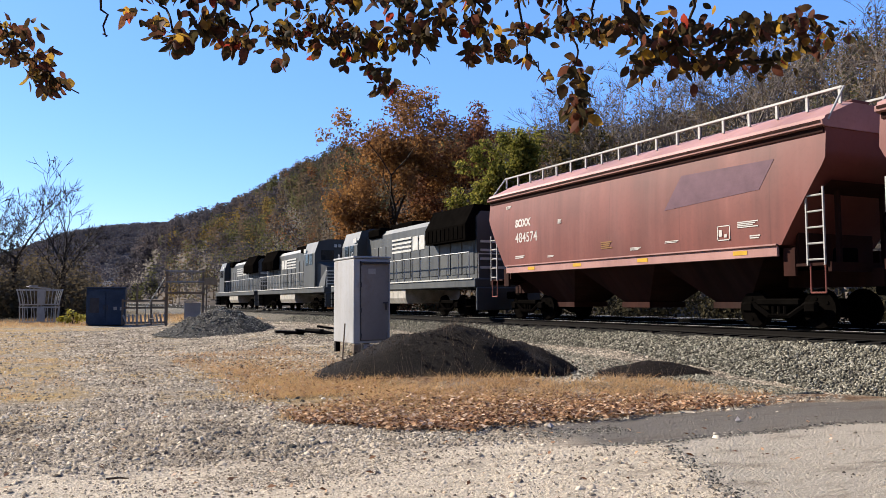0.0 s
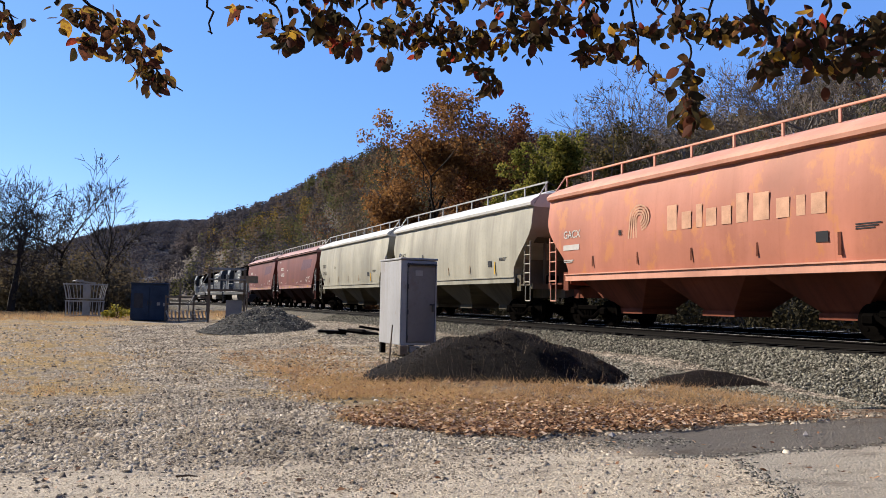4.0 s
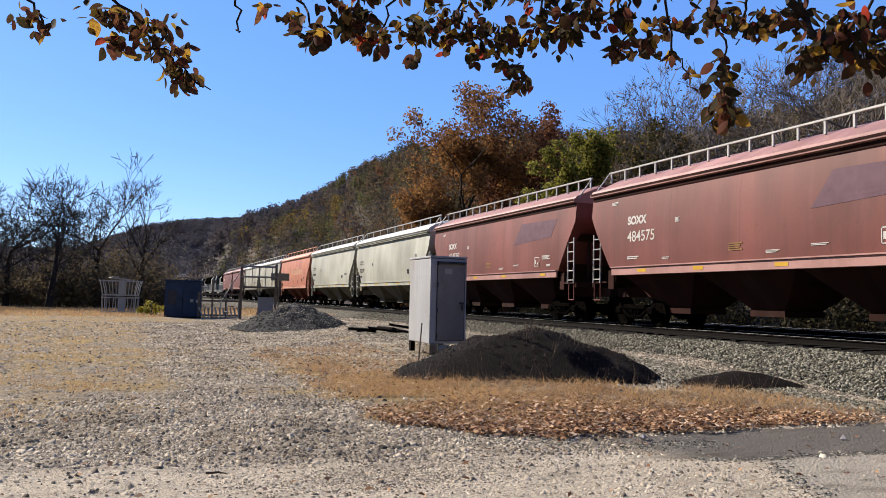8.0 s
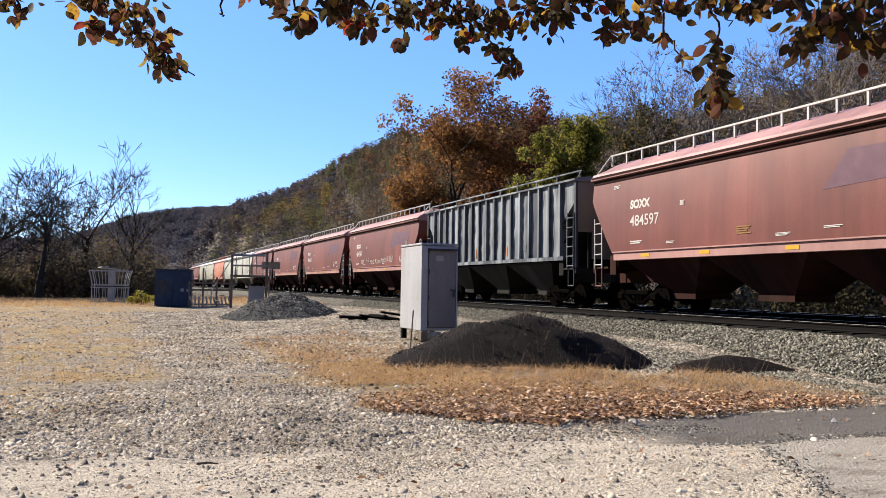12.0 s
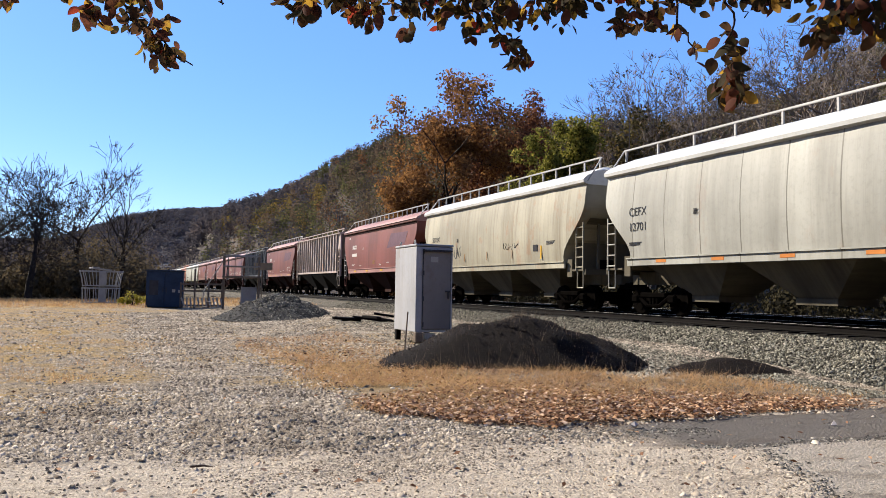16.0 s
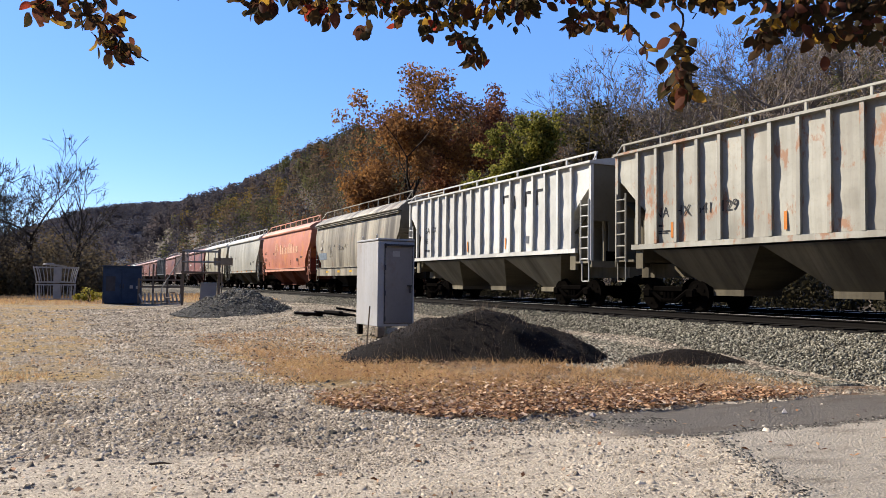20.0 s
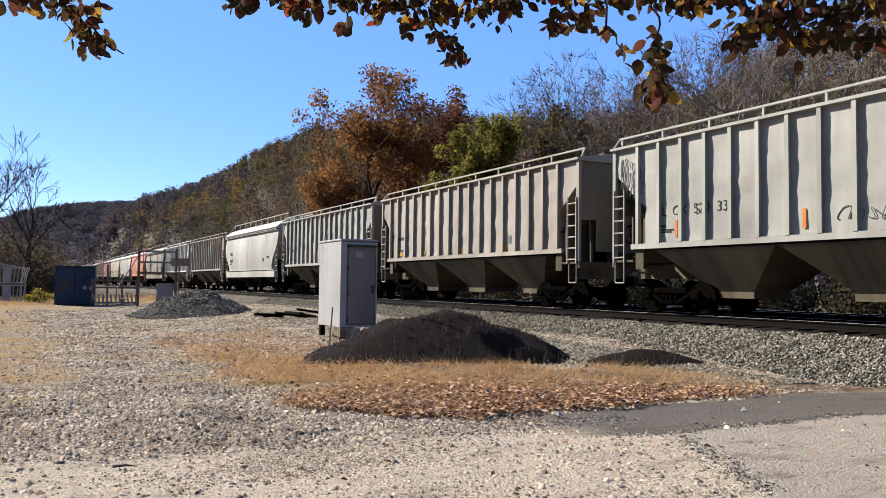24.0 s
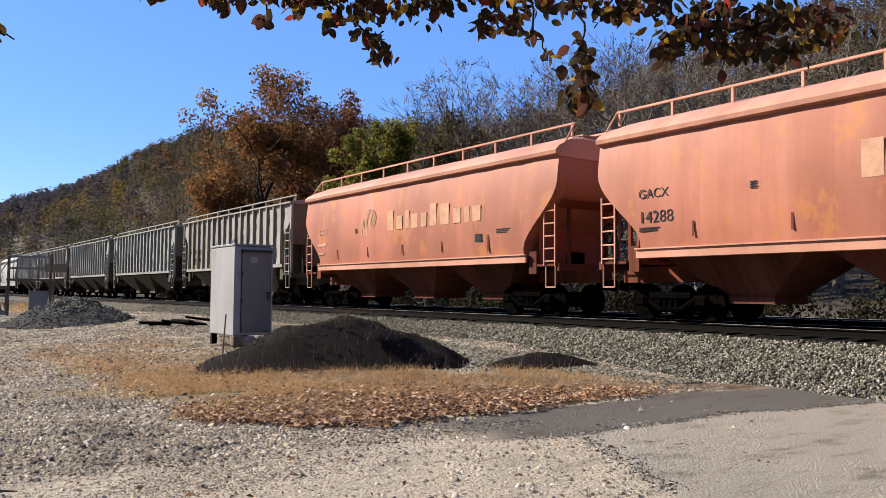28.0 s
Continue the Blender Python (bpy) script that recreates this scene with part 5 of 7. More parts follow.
HILL_STANDS = [(-12, 13, 0.05, 1.03, 1150, 210), (11, 30, 0.05, 1.03, 700, 230), (30, 48, 0.08, 1.03, 430, 230), (48, 68, 0.1, 1.03, 320, 220)]
cards = {k: [] for k in kinds}
trunks = MB()
for a0, a1, f0, f1, n, per in HILL_STANDS:
    P, K, R = scatter_hill(a0, a1, f0, f1, n, 1)
    keep = R > 1
    P, K, R = P[keep], K[keep], R[keep]
    n = len(P)
    hgt = rng.uniform(8, 14, n)
    rad = rng.uniform(2.6, 4.8, n)
    for q, kd in enumerate(kinds):
        s = K == q
        if not s.any():
            continue
        C = P[s] + np.stack([0 * hgt[s], 0 * hgt[s], hgt[s] * 0.55], -1)
        size = np.clip(R[s] / 470, 0.32, 1.0)
        cards[kd].append(crown_cards(rng, C, rad[s], hgt[s], per, size))
    for p_, h_ in zip(P[::2], hgt[::2]):
        trunks.bar(p_, (p_[0] + rng.normal() * 0.4, p_[1], p_[2] + h_ * 0.95), 0.17, 4, 0.03)
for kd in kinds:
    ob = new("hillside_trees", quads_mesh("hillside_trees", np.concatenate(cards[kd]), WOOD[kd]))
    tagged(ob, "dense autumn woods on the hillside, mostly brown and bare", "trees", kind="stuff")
M_BARK = plain("grey_brown_bark", (0.034, 0.027, 0.022), 0.95, 0, 0.35, 5)
M_BARKPALE = plain("pale_grey_bark", (0.135, 0.11, 0.092), 0.9, 0, 0.3, 5)
ob = new("hillside_trunks", trunks.mesh("hillside_trunks", M_BARK))
tagged(ob, "thin grey trunks standing among the hillside woods", "trees", kind="stuff")
# far ridge woods, their cool tint standing in for haze
n = 1500
a = rng.uniform(-14, 14, n)
r = 800 + 700 * np.sqrt(rng.uniform(0.1, 1.02, n))
C = np.stack([r * np.sin(np.radians(a)), r * np.cos(np.radians(a)), far_height(a, r) + 5], -1)
M_FARWOOD = island("haze_tinted_woods", [(0.045, 0.045, 0.056), (0.06, 0.053, 0.058), (0.07, 0.056, 0.053)], 0.95, 0.3)
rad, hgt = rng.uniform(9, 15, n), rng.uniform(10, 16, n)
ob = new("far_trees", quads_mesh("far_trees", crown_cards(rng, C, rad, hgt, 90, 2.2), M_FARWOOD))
tagged(ob, "distant woods on the far ridge, grey-brown with a painted haze tint", "trees", kind="stuff")


def branchy(rng, height, spread, levels, seed_dirs, base_r, droop=0.0, kink=0.22, tips=None, split=(2, 4), shrink=0.68, thin=0.012, side_p=0.55, lift=0.10, tip_segs=2):
    """Tapered trunk and limbs; twig ends are gathered in tips."""
    wood, fine = MB(), MB()
    tips = [] if tips is None else tips

    def grow(p, d, length, r, lev):
        segs = 3 if lev < 2 else 2 if lev < 4 else tip_segs
        q = Vector(p)
        dd = Vector(d)
        for s in range(segs):
            dd = (dd + Vector(rng.normal(size=3)) * kink * (0.5 if lev == 0 else 1) + Vector((0, 0, lift - droop * lev))).normalized()
            e = q + dd * (length / segs)
            r1 = r * (1 - 0.55 * (s + 1) / segs)
            (wood if lev < 2 else fine).bar(q, e, max(thin, r * (1 - 0.55 * s / segs)), 6 if lev == 0 else 4 if lev < 3 else 3, max(thin * 0.7, r1))
            if lev > 0 and lev < levels and rng.random() < side_p:
                side = (dd + Vector(rng.normal(size=3)) * spread).normalized()
                grow(e, side, length * shrink * rng.uniform(0.5, 0.9), r1 * 0.6, lev + 1)
            if lev == 0 and s > 0:
                for _ in range(2):
                    side = (dd * 0.5 + Vector(rng.normal(size=3)) * spread).normalized()
                    grow(q + dd * (length / segs) * rng.random(), side, length * 0.55 * rng.uniform(0.7, 1.1), r1 * 0.55, 1)
            q = e
        if lev >= levels:
            tips.append(tuple(q))
            return
        if lev >= levels - 2:
            tips.append(tuple(q))
        for _ in range(rng.integers(*split)):
            side = (dd + Vector(rng.normal(size=3)) * spread).normalized()
            grow(q, side, length * shrink * rng.uniform(0.75, 1.1), r * 0.42, lev + 1)

    grow((0, 0, -0.3), seed_dirs, height * 0.42, base_r, 0)
    k = height / max(v[2] for v in fine.v)
    for mb in (wood, fine):
        mb.v = [(x * k, y * k, z * k) for x, y, z in mb.v]
    tips[:] = [(x * k, y * k, z * k) for x, y, z in tips]
    return wood, fine, tips


def leaf_faces(rng, tips, per, spread, size):
    T = np.repeat(np.array(tips), per, axis=0)
    T = T + np.clip(rng.normal(size=T.shape), -1.3, 1.3) * spread
    R = rand_rot(rng, len(T))
    base = np.array([(-0.5, -0.3, 0), (0.5, -0.25, 0.1), (0.45, 0.35, 0), (-0.4, 0.3, -0.1)])
    return np.einsum("nij,kj->nki", R, base) * (size * rng.uniform(0.6, 1.4, len(T)))[:, None, None] + T[:, None, :]


LEAF_ORANGE = island("orange_brown_leaves", [(0.055, 0.027, 0.015), (0.115, 0.055, 0.023), (0.2, 0.098, 0.034), (0.3, 0.165, 0.05)], 0.8, 0.45, 0.16)
LEAF_RUST = island("rust_red_leaves", [(0.055, 0.024, 0.015), (0.115, 0.047, 0.024), (0.185, 0.082, 0.036)], 0.8, 0.45)
LEAF_GREEN = island("yellow_green_leaves", [(0.03, 0.032, 0.008), (0.105, 0.105, 0.02), (0.20, 0.19, 0.036), (0.25, 0.2, 0.045)], 0.8, 0.45)
LEAF_DRY = island("dry_tan_leaves", [(0.0577, 0.0406, 0.0234), (0.115, 0.0811, 0.046), (0.161, 0.115, 0.0694)], 0.8, 0.2)


def leafy_tree(name, label, x, y, z, height, rng, leaf_mat, per, spread, size, levels=4, base_r=0.32, spread_b=0.75, kind_bark=None, split=(2, 4)):
    tips = []
    wood, fine, tips = branchy(rng, height, spread_b, levels, Vector((0.03, 0.02, 1)), base_r, tips=tips, split=split)
    t = thing(name, label, "tree", at=pose(x, y, z))
    part("trunk", wood, kind_bark or M_BARK, t)
    part("branchwork", fine, kind_bark or M_BARK, t)
    if per:
        part("crown", quads_mesh("crown", leaf_faces(rng, tips, per, spread, size), leaf_mat), None, t)
    return t


rt = np.random.default_rng(21)
leafy_tree("oak_tree", "tall autumn tree with thinning orange-brown leaves", 27.5, 65.0, 0, 21.2, np.random.default_rng(10), LEAF_ORANGE, 44, 0.46, 0.2, 4, 0.4, 0.54)
leafy_tree("oak_tree", "broad autumn tree with rust-red leaves", 32.7, 66.4, 0.5, 19.3, np.random.default_rng(24), LEAF_RUST, 50, 0.48, 0.2, 4, 0.36, 0.56)
leafy_tree("maple_tree", "low orange tree leaning over the brush", 25.8, 66.5, 0, 12.5, np.random.default_rng(3), LEAF_ORANGE, 60, 0.45, 0.2, 4, 0.25, 0.75)
leafy_tree("maple_tree", "tree with dense yellow-green leaves", 28.4, 46.9, 0.3, 12.8, np.random.default_rng(10), LEAF_GREEN, 70, 0.28, 0.15, 4, 0.2, 0.12)
LEAF_OLIVE = island("olive_brown_leaves", [(0.03, 0.026, 0.012), (0.06, 0.05, 0.02), (0.10, 0.078, 0.028), (0.12, 0.08, 0.03)], 0.85, 0.35)
leafy_tree("maple_tree", "dull tree with thinning olive-brown leaves", 35.2, 50.0, 0.3, 14.6, np.random.default_rng(31), LEAF_OLIVE, 40, 0.5, 0.19, 4, 0.24, 0.5)
leafy_tree("maple_tree", "dull tree with sparse olive-brown leaves", 38.4, 48.0, 0.3, 13.6, np.random.default_rng(37), LEAF_OLIVE, 26, 0.5, 0.19, 4, 0.24, 0.5)

# bare trees, each variant built once
az = np.arange(110, 301, 2.0)


# height of an unseen slope, added to block low sky light from behind
def back_height(a, r):
    t = np.clip((r - 70) / 150, 0, 1.2)
    return 85 * np.where(t < 1, t * t * (3 - 2 * t), 1.0) * sstep(302, 270, a) ** 0.5 - 0.5


back = new("valley_side", polar_mesh("valley_side", az, np.arange(70, 300, 10), back_height, M_FLOOR))
tagged(back, "unseen bare slope added behind the lot to cut sky light", "hill", kind="structure")
BARE = []
for k in range(5):
    tips = []
    wood, fine, tips = branchy(rt, 20.0, 0.42 + 0.03 * k, 5, Vector((0.02, 0, 1)), 0.36, tips=tips, kink=0.15, split=(2, 4), shrink=0.64, thin=0.016, side_p=0.55, lift=0.12, tip_segs=1)
    t = thing("bare_tree", "leafless grey tree with fine upright branches", "tree", "bare trees beyond the tracks")
    part("trunk", wood, M_BARKPALE, t)
    part("branchwork", fine, M_BARKPALE, t)
    part("twig_leaves", quads_mesh("twig_leaves", leaf_faces(rt, tips[::6], 2, 0.25, 0.15), LEAF_DRY), None, t)
    BARE.append(t)
SPOTS = [(35.0, 62, 19.0), (37.5, 60, 20.5), (39.5, 64, 20), (41.5, 58, 20), (43.5, 62, 21.5), (45.5, 57, 20), (47.5, 61, 21), (50, 56, 19), (52, 60, 20.5), (54.5, 54, 18.5), (57, 57, 20), (60, 53, 18),
         (63, 56, 19), (66, 55, 19), (33, 70, 17), (44.5, 72, 22), (49, 70, 22), (55, 68, 22), (36.2, 68, 20), (38.6, 71, 21), (40.6, 67, 21.5), (42.6, 68, 22), (46.4, 66, 21.5), (48.6, 64, 21), (51, 66, 21), (53.2, 63, 20.5)]
for k, (a, r, h) in enumerate(SPOTS):
    m = pose(r * math.sin(radians(a)), r * math.cos(radians(a)), float(hill_height(np.array(a), np.array(float(r)))) - 0.1, 0, 0, 77 * k)
    src = BARE[k % 5]
    if k < 5:
        src.matrix_basis = m
        src.scale = (h / 20.6,) * 3
    else:
        c = copy_thing(src, m)
        c.scale = (h / 20.6,) * 3

# dark bare trees at the end of the lot
BARE_L = []
for k in range(4):
    tips = []
    wood, fine, tips = branchy(rt, 13.0, (0.55, 0.38, 0.30, 0.58)[k], 5, Vector((0.0, 0, 1)), (0.42, 0.3, 0.34, 0.36)[k], tips=tips, kink=0.16, split=((3, 4), (2, 4), (2, 4), (2, 4))[k], shrink=0.72, thin=0.021, side_p=(0.6, 0.5, 0.5, 0.55)[k], lift=0.07, tip_segs=1)
    t = thing("bare_tree", "dark leafless tree standing at the end of the lot", "tree", "bare trees at the end of the lot")
    part("trunk", wood, M_BARK, t)
    part("branchwork", fine, M_BARK, t)
    BARE_L.append(t)
LEFT = [(-5.5, 84, 13.0), (-2.6, 88, 16.6), (0.1, 86, 13.8), (-8.0, 86, 12.8), (-9.4, 84, 12.3), (-11.2, 86, 12.4), (-4.0, 95, 11.8), (-6.7, 98, 11.4), (-13, 82, 12.4), (-10.2, 98, 11.4)]
for k, (a, r, h) in enumerate(LEFT):
    m = pose(r * math.sin(radians(a)), r * math.cos(radians(a)), -0.1, 0, 0, 101 * k)
    src = BARE_L[k % 4]
    if k < 4:
        src.matrix_basis = m
        src.scale = (h / 13,) * 3
    else:
        copy_thing(src, m).scale = (h / 13,) * 3


M_THICKET = island("dark_thicket", [(0.04, 0.033, 0.025), (0.074, 0.058, 0.038), (0.105, 0.08, 0.046), (0.145, 0.10, 0.056)], 0.95, 0.35, 0.2, 0.3)


def brush(label, pts, radii, hts, per, size, mat):
    ob = new("brush", quads_mesh("brush", crown_cards(rt, pts, radii, hts, per, size), mat))
    tagged(ob, label, "bushes", kind="stuff")


n = 210
a = rt.uniform(-16, 3.2, n)
r = rt.uniform(84, 112, n)
h = rt.uniform(2.5, 5.0, n) + 6.0 * (rt.random(n) < 0.6) * rt.random(n) * sstep(3.2, 0.5, a) * (0.25 + 0.75 * sstep(-6.5, -4.0, a))
brush("dark thicket of brown brush under bare trees", np.stack([r * np.sin(np.radians(a)), r * np.cos(np.radians(a)), h * 0.42], -1), rt.uniform(1.3, 2.6, n), h, 300, 0.25, M_THICKET)
M_SCRUB = island("dark_trackside_scrub", [(0.009, 0.008, 0.005), (0.02, 0.017, 0.009), (0.038, 0.031, 0.014)], 0.95, 0.2)
n = 170
y = rt.uniform(4, 110, n)
x = rt.uniform(26.5, 31, n) + y * 0.03
h = rt.uniform(1.6, 4.2, n)
brush("grey-brown scrub along the far side of the tracks", np.stack([x, y, h * 0.4 + 0.1], -1), rt.uniform(1.0, 2.0, n), h, 300, 0.15, M_SCRUB)


# ---- things on the lot ----
M_CAB = plain("weathered_pale_grey_metal", (0.215, 0.215, 0.215), 0.55, 0.1, 0.18, 1.6)
M_CABB = paint("stained_grey_cabinet_paint", (0.27, 0.272, 0.275), (0.15, 0.13, 0.11), 0.5, 0.35, rust_col=(0.17, 0.11, 0.075))
# door: streaks and rust over a base darkened for the shaded front
M_CABDOOR = paint("shaded_stained_door_paint", (0.17, 0.16, 0.152), (0.085, 0.07, 0.058), 0.7, 0.3, rust_col=(0.13, 0.085, 0.06))
M_CABDK = plain("dark_seam_metal", (0.0406, 0.0406, 0.0437), 0.6, 0.2, 0.3)
M_BLUE = plain("dull_navy_metal", (0.028, 0.042, 0.066), 0.6, 0.1, 0.35, 1.2)
M_RACK = plain("pale_galvanised_steel", (0.265, 0.26, 0.243), 0.55, 0.3, 0.2)
M_TIMBER = plain("weathered_timber", (0.115, 0.0897, 0.0663), 0.9, 0, 0.35, 4)
M_GALV = plain("grey_galvanised_rail", (0.173, 0.173, 0.168), 0.5, 0.4, 0.25)


def signal_cabinet(x, y, z):
    c = thing("signal_cabinet", "pale grey metal equipment cabinet on short legs beside the track", "cabinet", at=pose(x, y, z, 0, 0, 0))
    w, d, h = 1.0, 1.62, 2.17
    part("body", MB().box(w / 2, d / 2, 0.13 + h / 2, w, d, h, bev=0.012), M_CABB, c)
    part("cap", MB().box(w / 2, d / 2, 0.14 + h + 0.03, w + 0.03, d + 0.03, 0.06, bev=0.015), M_CAB, c)
    part("recess", MB().box(w / 2 + 0.06, -0.006, 0.13 + h / 2, 0.78, 0.02, h - 0.14), M_CABDK, c, "dark door seam")
    door = part("door", MB().box(w / 2 + 0.06, -0.02, 0.13 + h / 2 - 0.02, 0.74, 0.03, h - 0.2, bev=0.01), M_CABDOOR, c, "stained grey door, darkened for its shaded side")
    part("drip_strip", MB().box(w / 2 + 0.06, -0.05, 0.13 + h - 0.1, 0.8, 0.08, 0.035), M_CABDK, c)
    part("handle", MB().box(w / 2 + 0.37, -0.06, 0.13 + h * 0.44, 0.05, 0.05, 0.2, bev=0.012).box(w / 2 + 0.34, -0.08, 0.13 + h * 0.48, 0.13, 0.03, 0.04), M_CABDK, door)
    part("notice", MB().box(w / 2 - 0.02, -0.04, 0.13 + h - 0.32, 0.2, 0.006, 0.14), M_RACK, c, "faded blank notice plate")
    for s in (0.2, 0.85, 1.5, 2.05):
        part("hinge", MB().box(w / 2 - 0.32, -0.045, 0.13 + s, 0.04, 0.03, 0.12), M_CABDK, c)
    for px in (0.08, w - 0.08):
        for py in (0.08, d - 0.08):
            part("leg", MB().box(px, py, 0.0, 0.13, 0.13, 0.3), M_RUSTRAIL, c)
    part("footing", MB().box(0.08, 0.0, 0.0, 0.2, 0.2, 0.26, bev=0.02), M_TIMBER, c, "weathered corner block")
    part("junction_box", MB().box(0.42, 0.12, 0.02, 0.3, 0.2, 0.16, bev=0.015), M_RACK, c, "pale box under the cabinet")
    for py in (0.25, 1.35):
        ring = MB()
        pts = [(0.05, py + 0.05 * math.cos(2 * math.pi * k / 8), 2.42 + 0.06 * math.sin(2 * math.pi * k / 8)) for k in range(8)]
        for k in range(8):
            ring.bar(pts[k], pts[(k + 1) % 8], 0.012, 4)
        part("lifting_eye", ring, M_RACK, c)


signal_cabinet(6.92, 18.45, 0.36)
stake = thing("marker_stake", "thin grey stake leaning beside the cabinet", "stake", at=pose(6.2, 17.2, 0.2, 0, 4, 0))
part("stake", MB().bar((0, 0, -0.1), (0, 0, 0.85), 0.02, 6, 0.016), M_TIMBER, stake)


def heap(name, label, cx, cy, a, b, h, turn, mat, seed, z0=0.0, rough=0.06, round_top=1.7, cat="mound"):
    n, rings = 64, 22
    vs, fs = [], []
    for i in range(rings + 1):
        t = i / rings
        for k in range(n):
            an = 2 * math.pi * k / n
            wob = 1 + 0.16 * noise.noise((math.cos(an) * 1.2 + seed, math.sin(an) * 1.2, seed))
            x, y = a * t * wob * math.cos(an), b * t * wob * math.sin(an)
            prof = max(0.0, 1 - t ** round_top) ** 1.25
            z = h * prof * (1 + 0.18 * noise.noise((x * 0.9 + seed, y * 0.9, 0))) + rough * noise.noise((x * 3, y * 3, seed)) * (1 - t * t) + 0.5 * rough * noise.noise((x * 9, y * 9, seed)) * (1 - t)
            vs.append((x, y, z - 0.06 * t * t))
    for i in range(rings):
        for k in range(n):
            p, q = i * n + k, i * n + (k + 1) % n
            fs.append((p, p + n, q + n, q))
    mb = MB()
    mb.add(vs, fs)
    me = mb.mesh(name, mat, True)
    ob = new(name, me)
    ob.matrix_basis = pose(cx, cy, z0, 0, 0, turn)
    tagged(ob, label, cat)
    return ob


M_CINDER = stone_material("dark_cinder", [(0, (0.0035, 0.0022, 0.0016)), (0.6, (0.0105, 0.0065, 0.0046)), (1, (0.026, 0.017, 0.012))], 60)
M_DARKSTONE = stone_material("dark_crushed_stone", [(0, (0.01, 0.009, 0.008)), (0.6, (0.03, 0.028, 0.025)), (1, (0.075, 0.07, 0.06))], 14)
MOUND = heap("cinder_mound", "long low mound of dark cinders behind dry grass", 7.55, 14.2, 3.25, 1.6, 0.98, -28, M_CINDER, 3.3, 0.0, 0.10, 2.1)
heap("cinder_mound", "small flat heap of dark cinders at the ballast foot", 11.0, 12.0, 1.65, 0.8, 0.31, -14, M_CINDER, 8.1, 0.03, 0.05)
PILE = heap("stone_mound", "spread pile of dark crushed stone on the lot", 6.9, 36.6, 2.9, 4.0, 1.0, 0, M_DARKSTONE, 5.2, 0.12, 0.24)
heap("stone_mound", "second hump of dark crushed stone beside the pile", 8.1, 39.6, 2.0, 2.6, 0.85, 10, M_DARKSTONE, 1.7, 0.1, 0.2)


def shed(x, y):
    s = thing("metal_shed", "dark navy metal shed with double doors", "shed", at=pose(x, y, 0, 0, 0, -6))
    w, d, h = 2.3, 2.2, 2.4
    part("body", MB().box(w / 2, d / 2, h / 2 + 0.05, w, d, h, bev=0.02), M_BLUE, s)
    part("roof", MB().box(w / 2, d / 2, h + 0.08, w + 0.12, d + 0.12, 0.08, bev=0.02), M_BLUE, s)
    for k in (0, 1):
        dr = part("door", MB().box(0.6 + k * 1.1, -0.02, 1.2, 1.05, 0.05, 2.2, bev=0.01), M_BLUE, s)
        part("latch", MB().box(0.6 + k * 1.1 + (0.45 if k == 0 else -0.45), -0.07, 1.2, 0.06, 0.05, 0.3), M_CABDK, dr)
    part("opening", MB().box(0.48, -0.05, 1.35, 0.55, 0.02, 0.95), M_CABDK, s, "dark open window hole")
    part("sticker", MB().box(1.72, -0.05, 1.15, 0.2, 0.01, 0.2), M_RACK, s)
    part("sticker", MB().box(2.1, -0.05, 1.12, 0.2, 0.01, 0.2), M_RACK, s)


shed(1.62, 54.5)


def rack(x, y):
    r = thing("steel_rack", "stacked pale steel crate frames with splayed bars", "rack", at=pose(x, y, 0, 0, 0, 12))
    for tier, z0 in ((0, 0.0), (1, 1.3)):
        flare = 0.22 if tier else 0.04
        for px in (0, 1.2, 2.4):
            for py in (0, 1.2):
                part("post", MB().tube([(px, py, z0), (px + (px - 1.2) * flare * 0.4, py, z0 + 0.6), (px + (px - 1.2) * flare, py, z0 + 1.25)], [0.05, 0.045, 0.04], 6), M_RACK, r)
        for z, wide in ((0.08, 2.5), (1.18, 2.5 + 2.2 * flare)):
            part("rail", MB().box(1.2, 0, z0 + z, wide, 0.07, 0.1).box(1.2, 1.2, z0 + z, wide, 0.07, 0.1), M_RACK, r)
        for k in range(11):
            px = 0.1 + k * 0.22
            lean = (px - 1.2) * flare + (0.05 * (-1) ** k if not tier else 0)
            rise = 1.22 + (0.22 * (1 - abs(k - 5) / 5) if tier else 0)
            part("bar", MB().tube([(px, -0.02, z0 + 0.1), (px + lean * 0.35, -0.03, z0 + 0.65), (px + lean, -0.02, z0 + rise)], [0.034, 0.034, 0.03], 5), M_RACK, r)
        part("panel", MB().box(1.15, -0.06, z0 + 0.62, 0.5, 0.03, 1.05), M_RACK, r, "pale flat panel")
    part("top_tray", MB().box(1.1, 0.6, 2.66, 1.5, 1.1, 0.08, Matrix.Rotation(radians(6), 4, "Y")).box(0.7, 0.3, 2.76, 0.5, 0.4, 0.12), M_RACK, r, "pale tray lying on top")


rack(-2.35, 65.0)


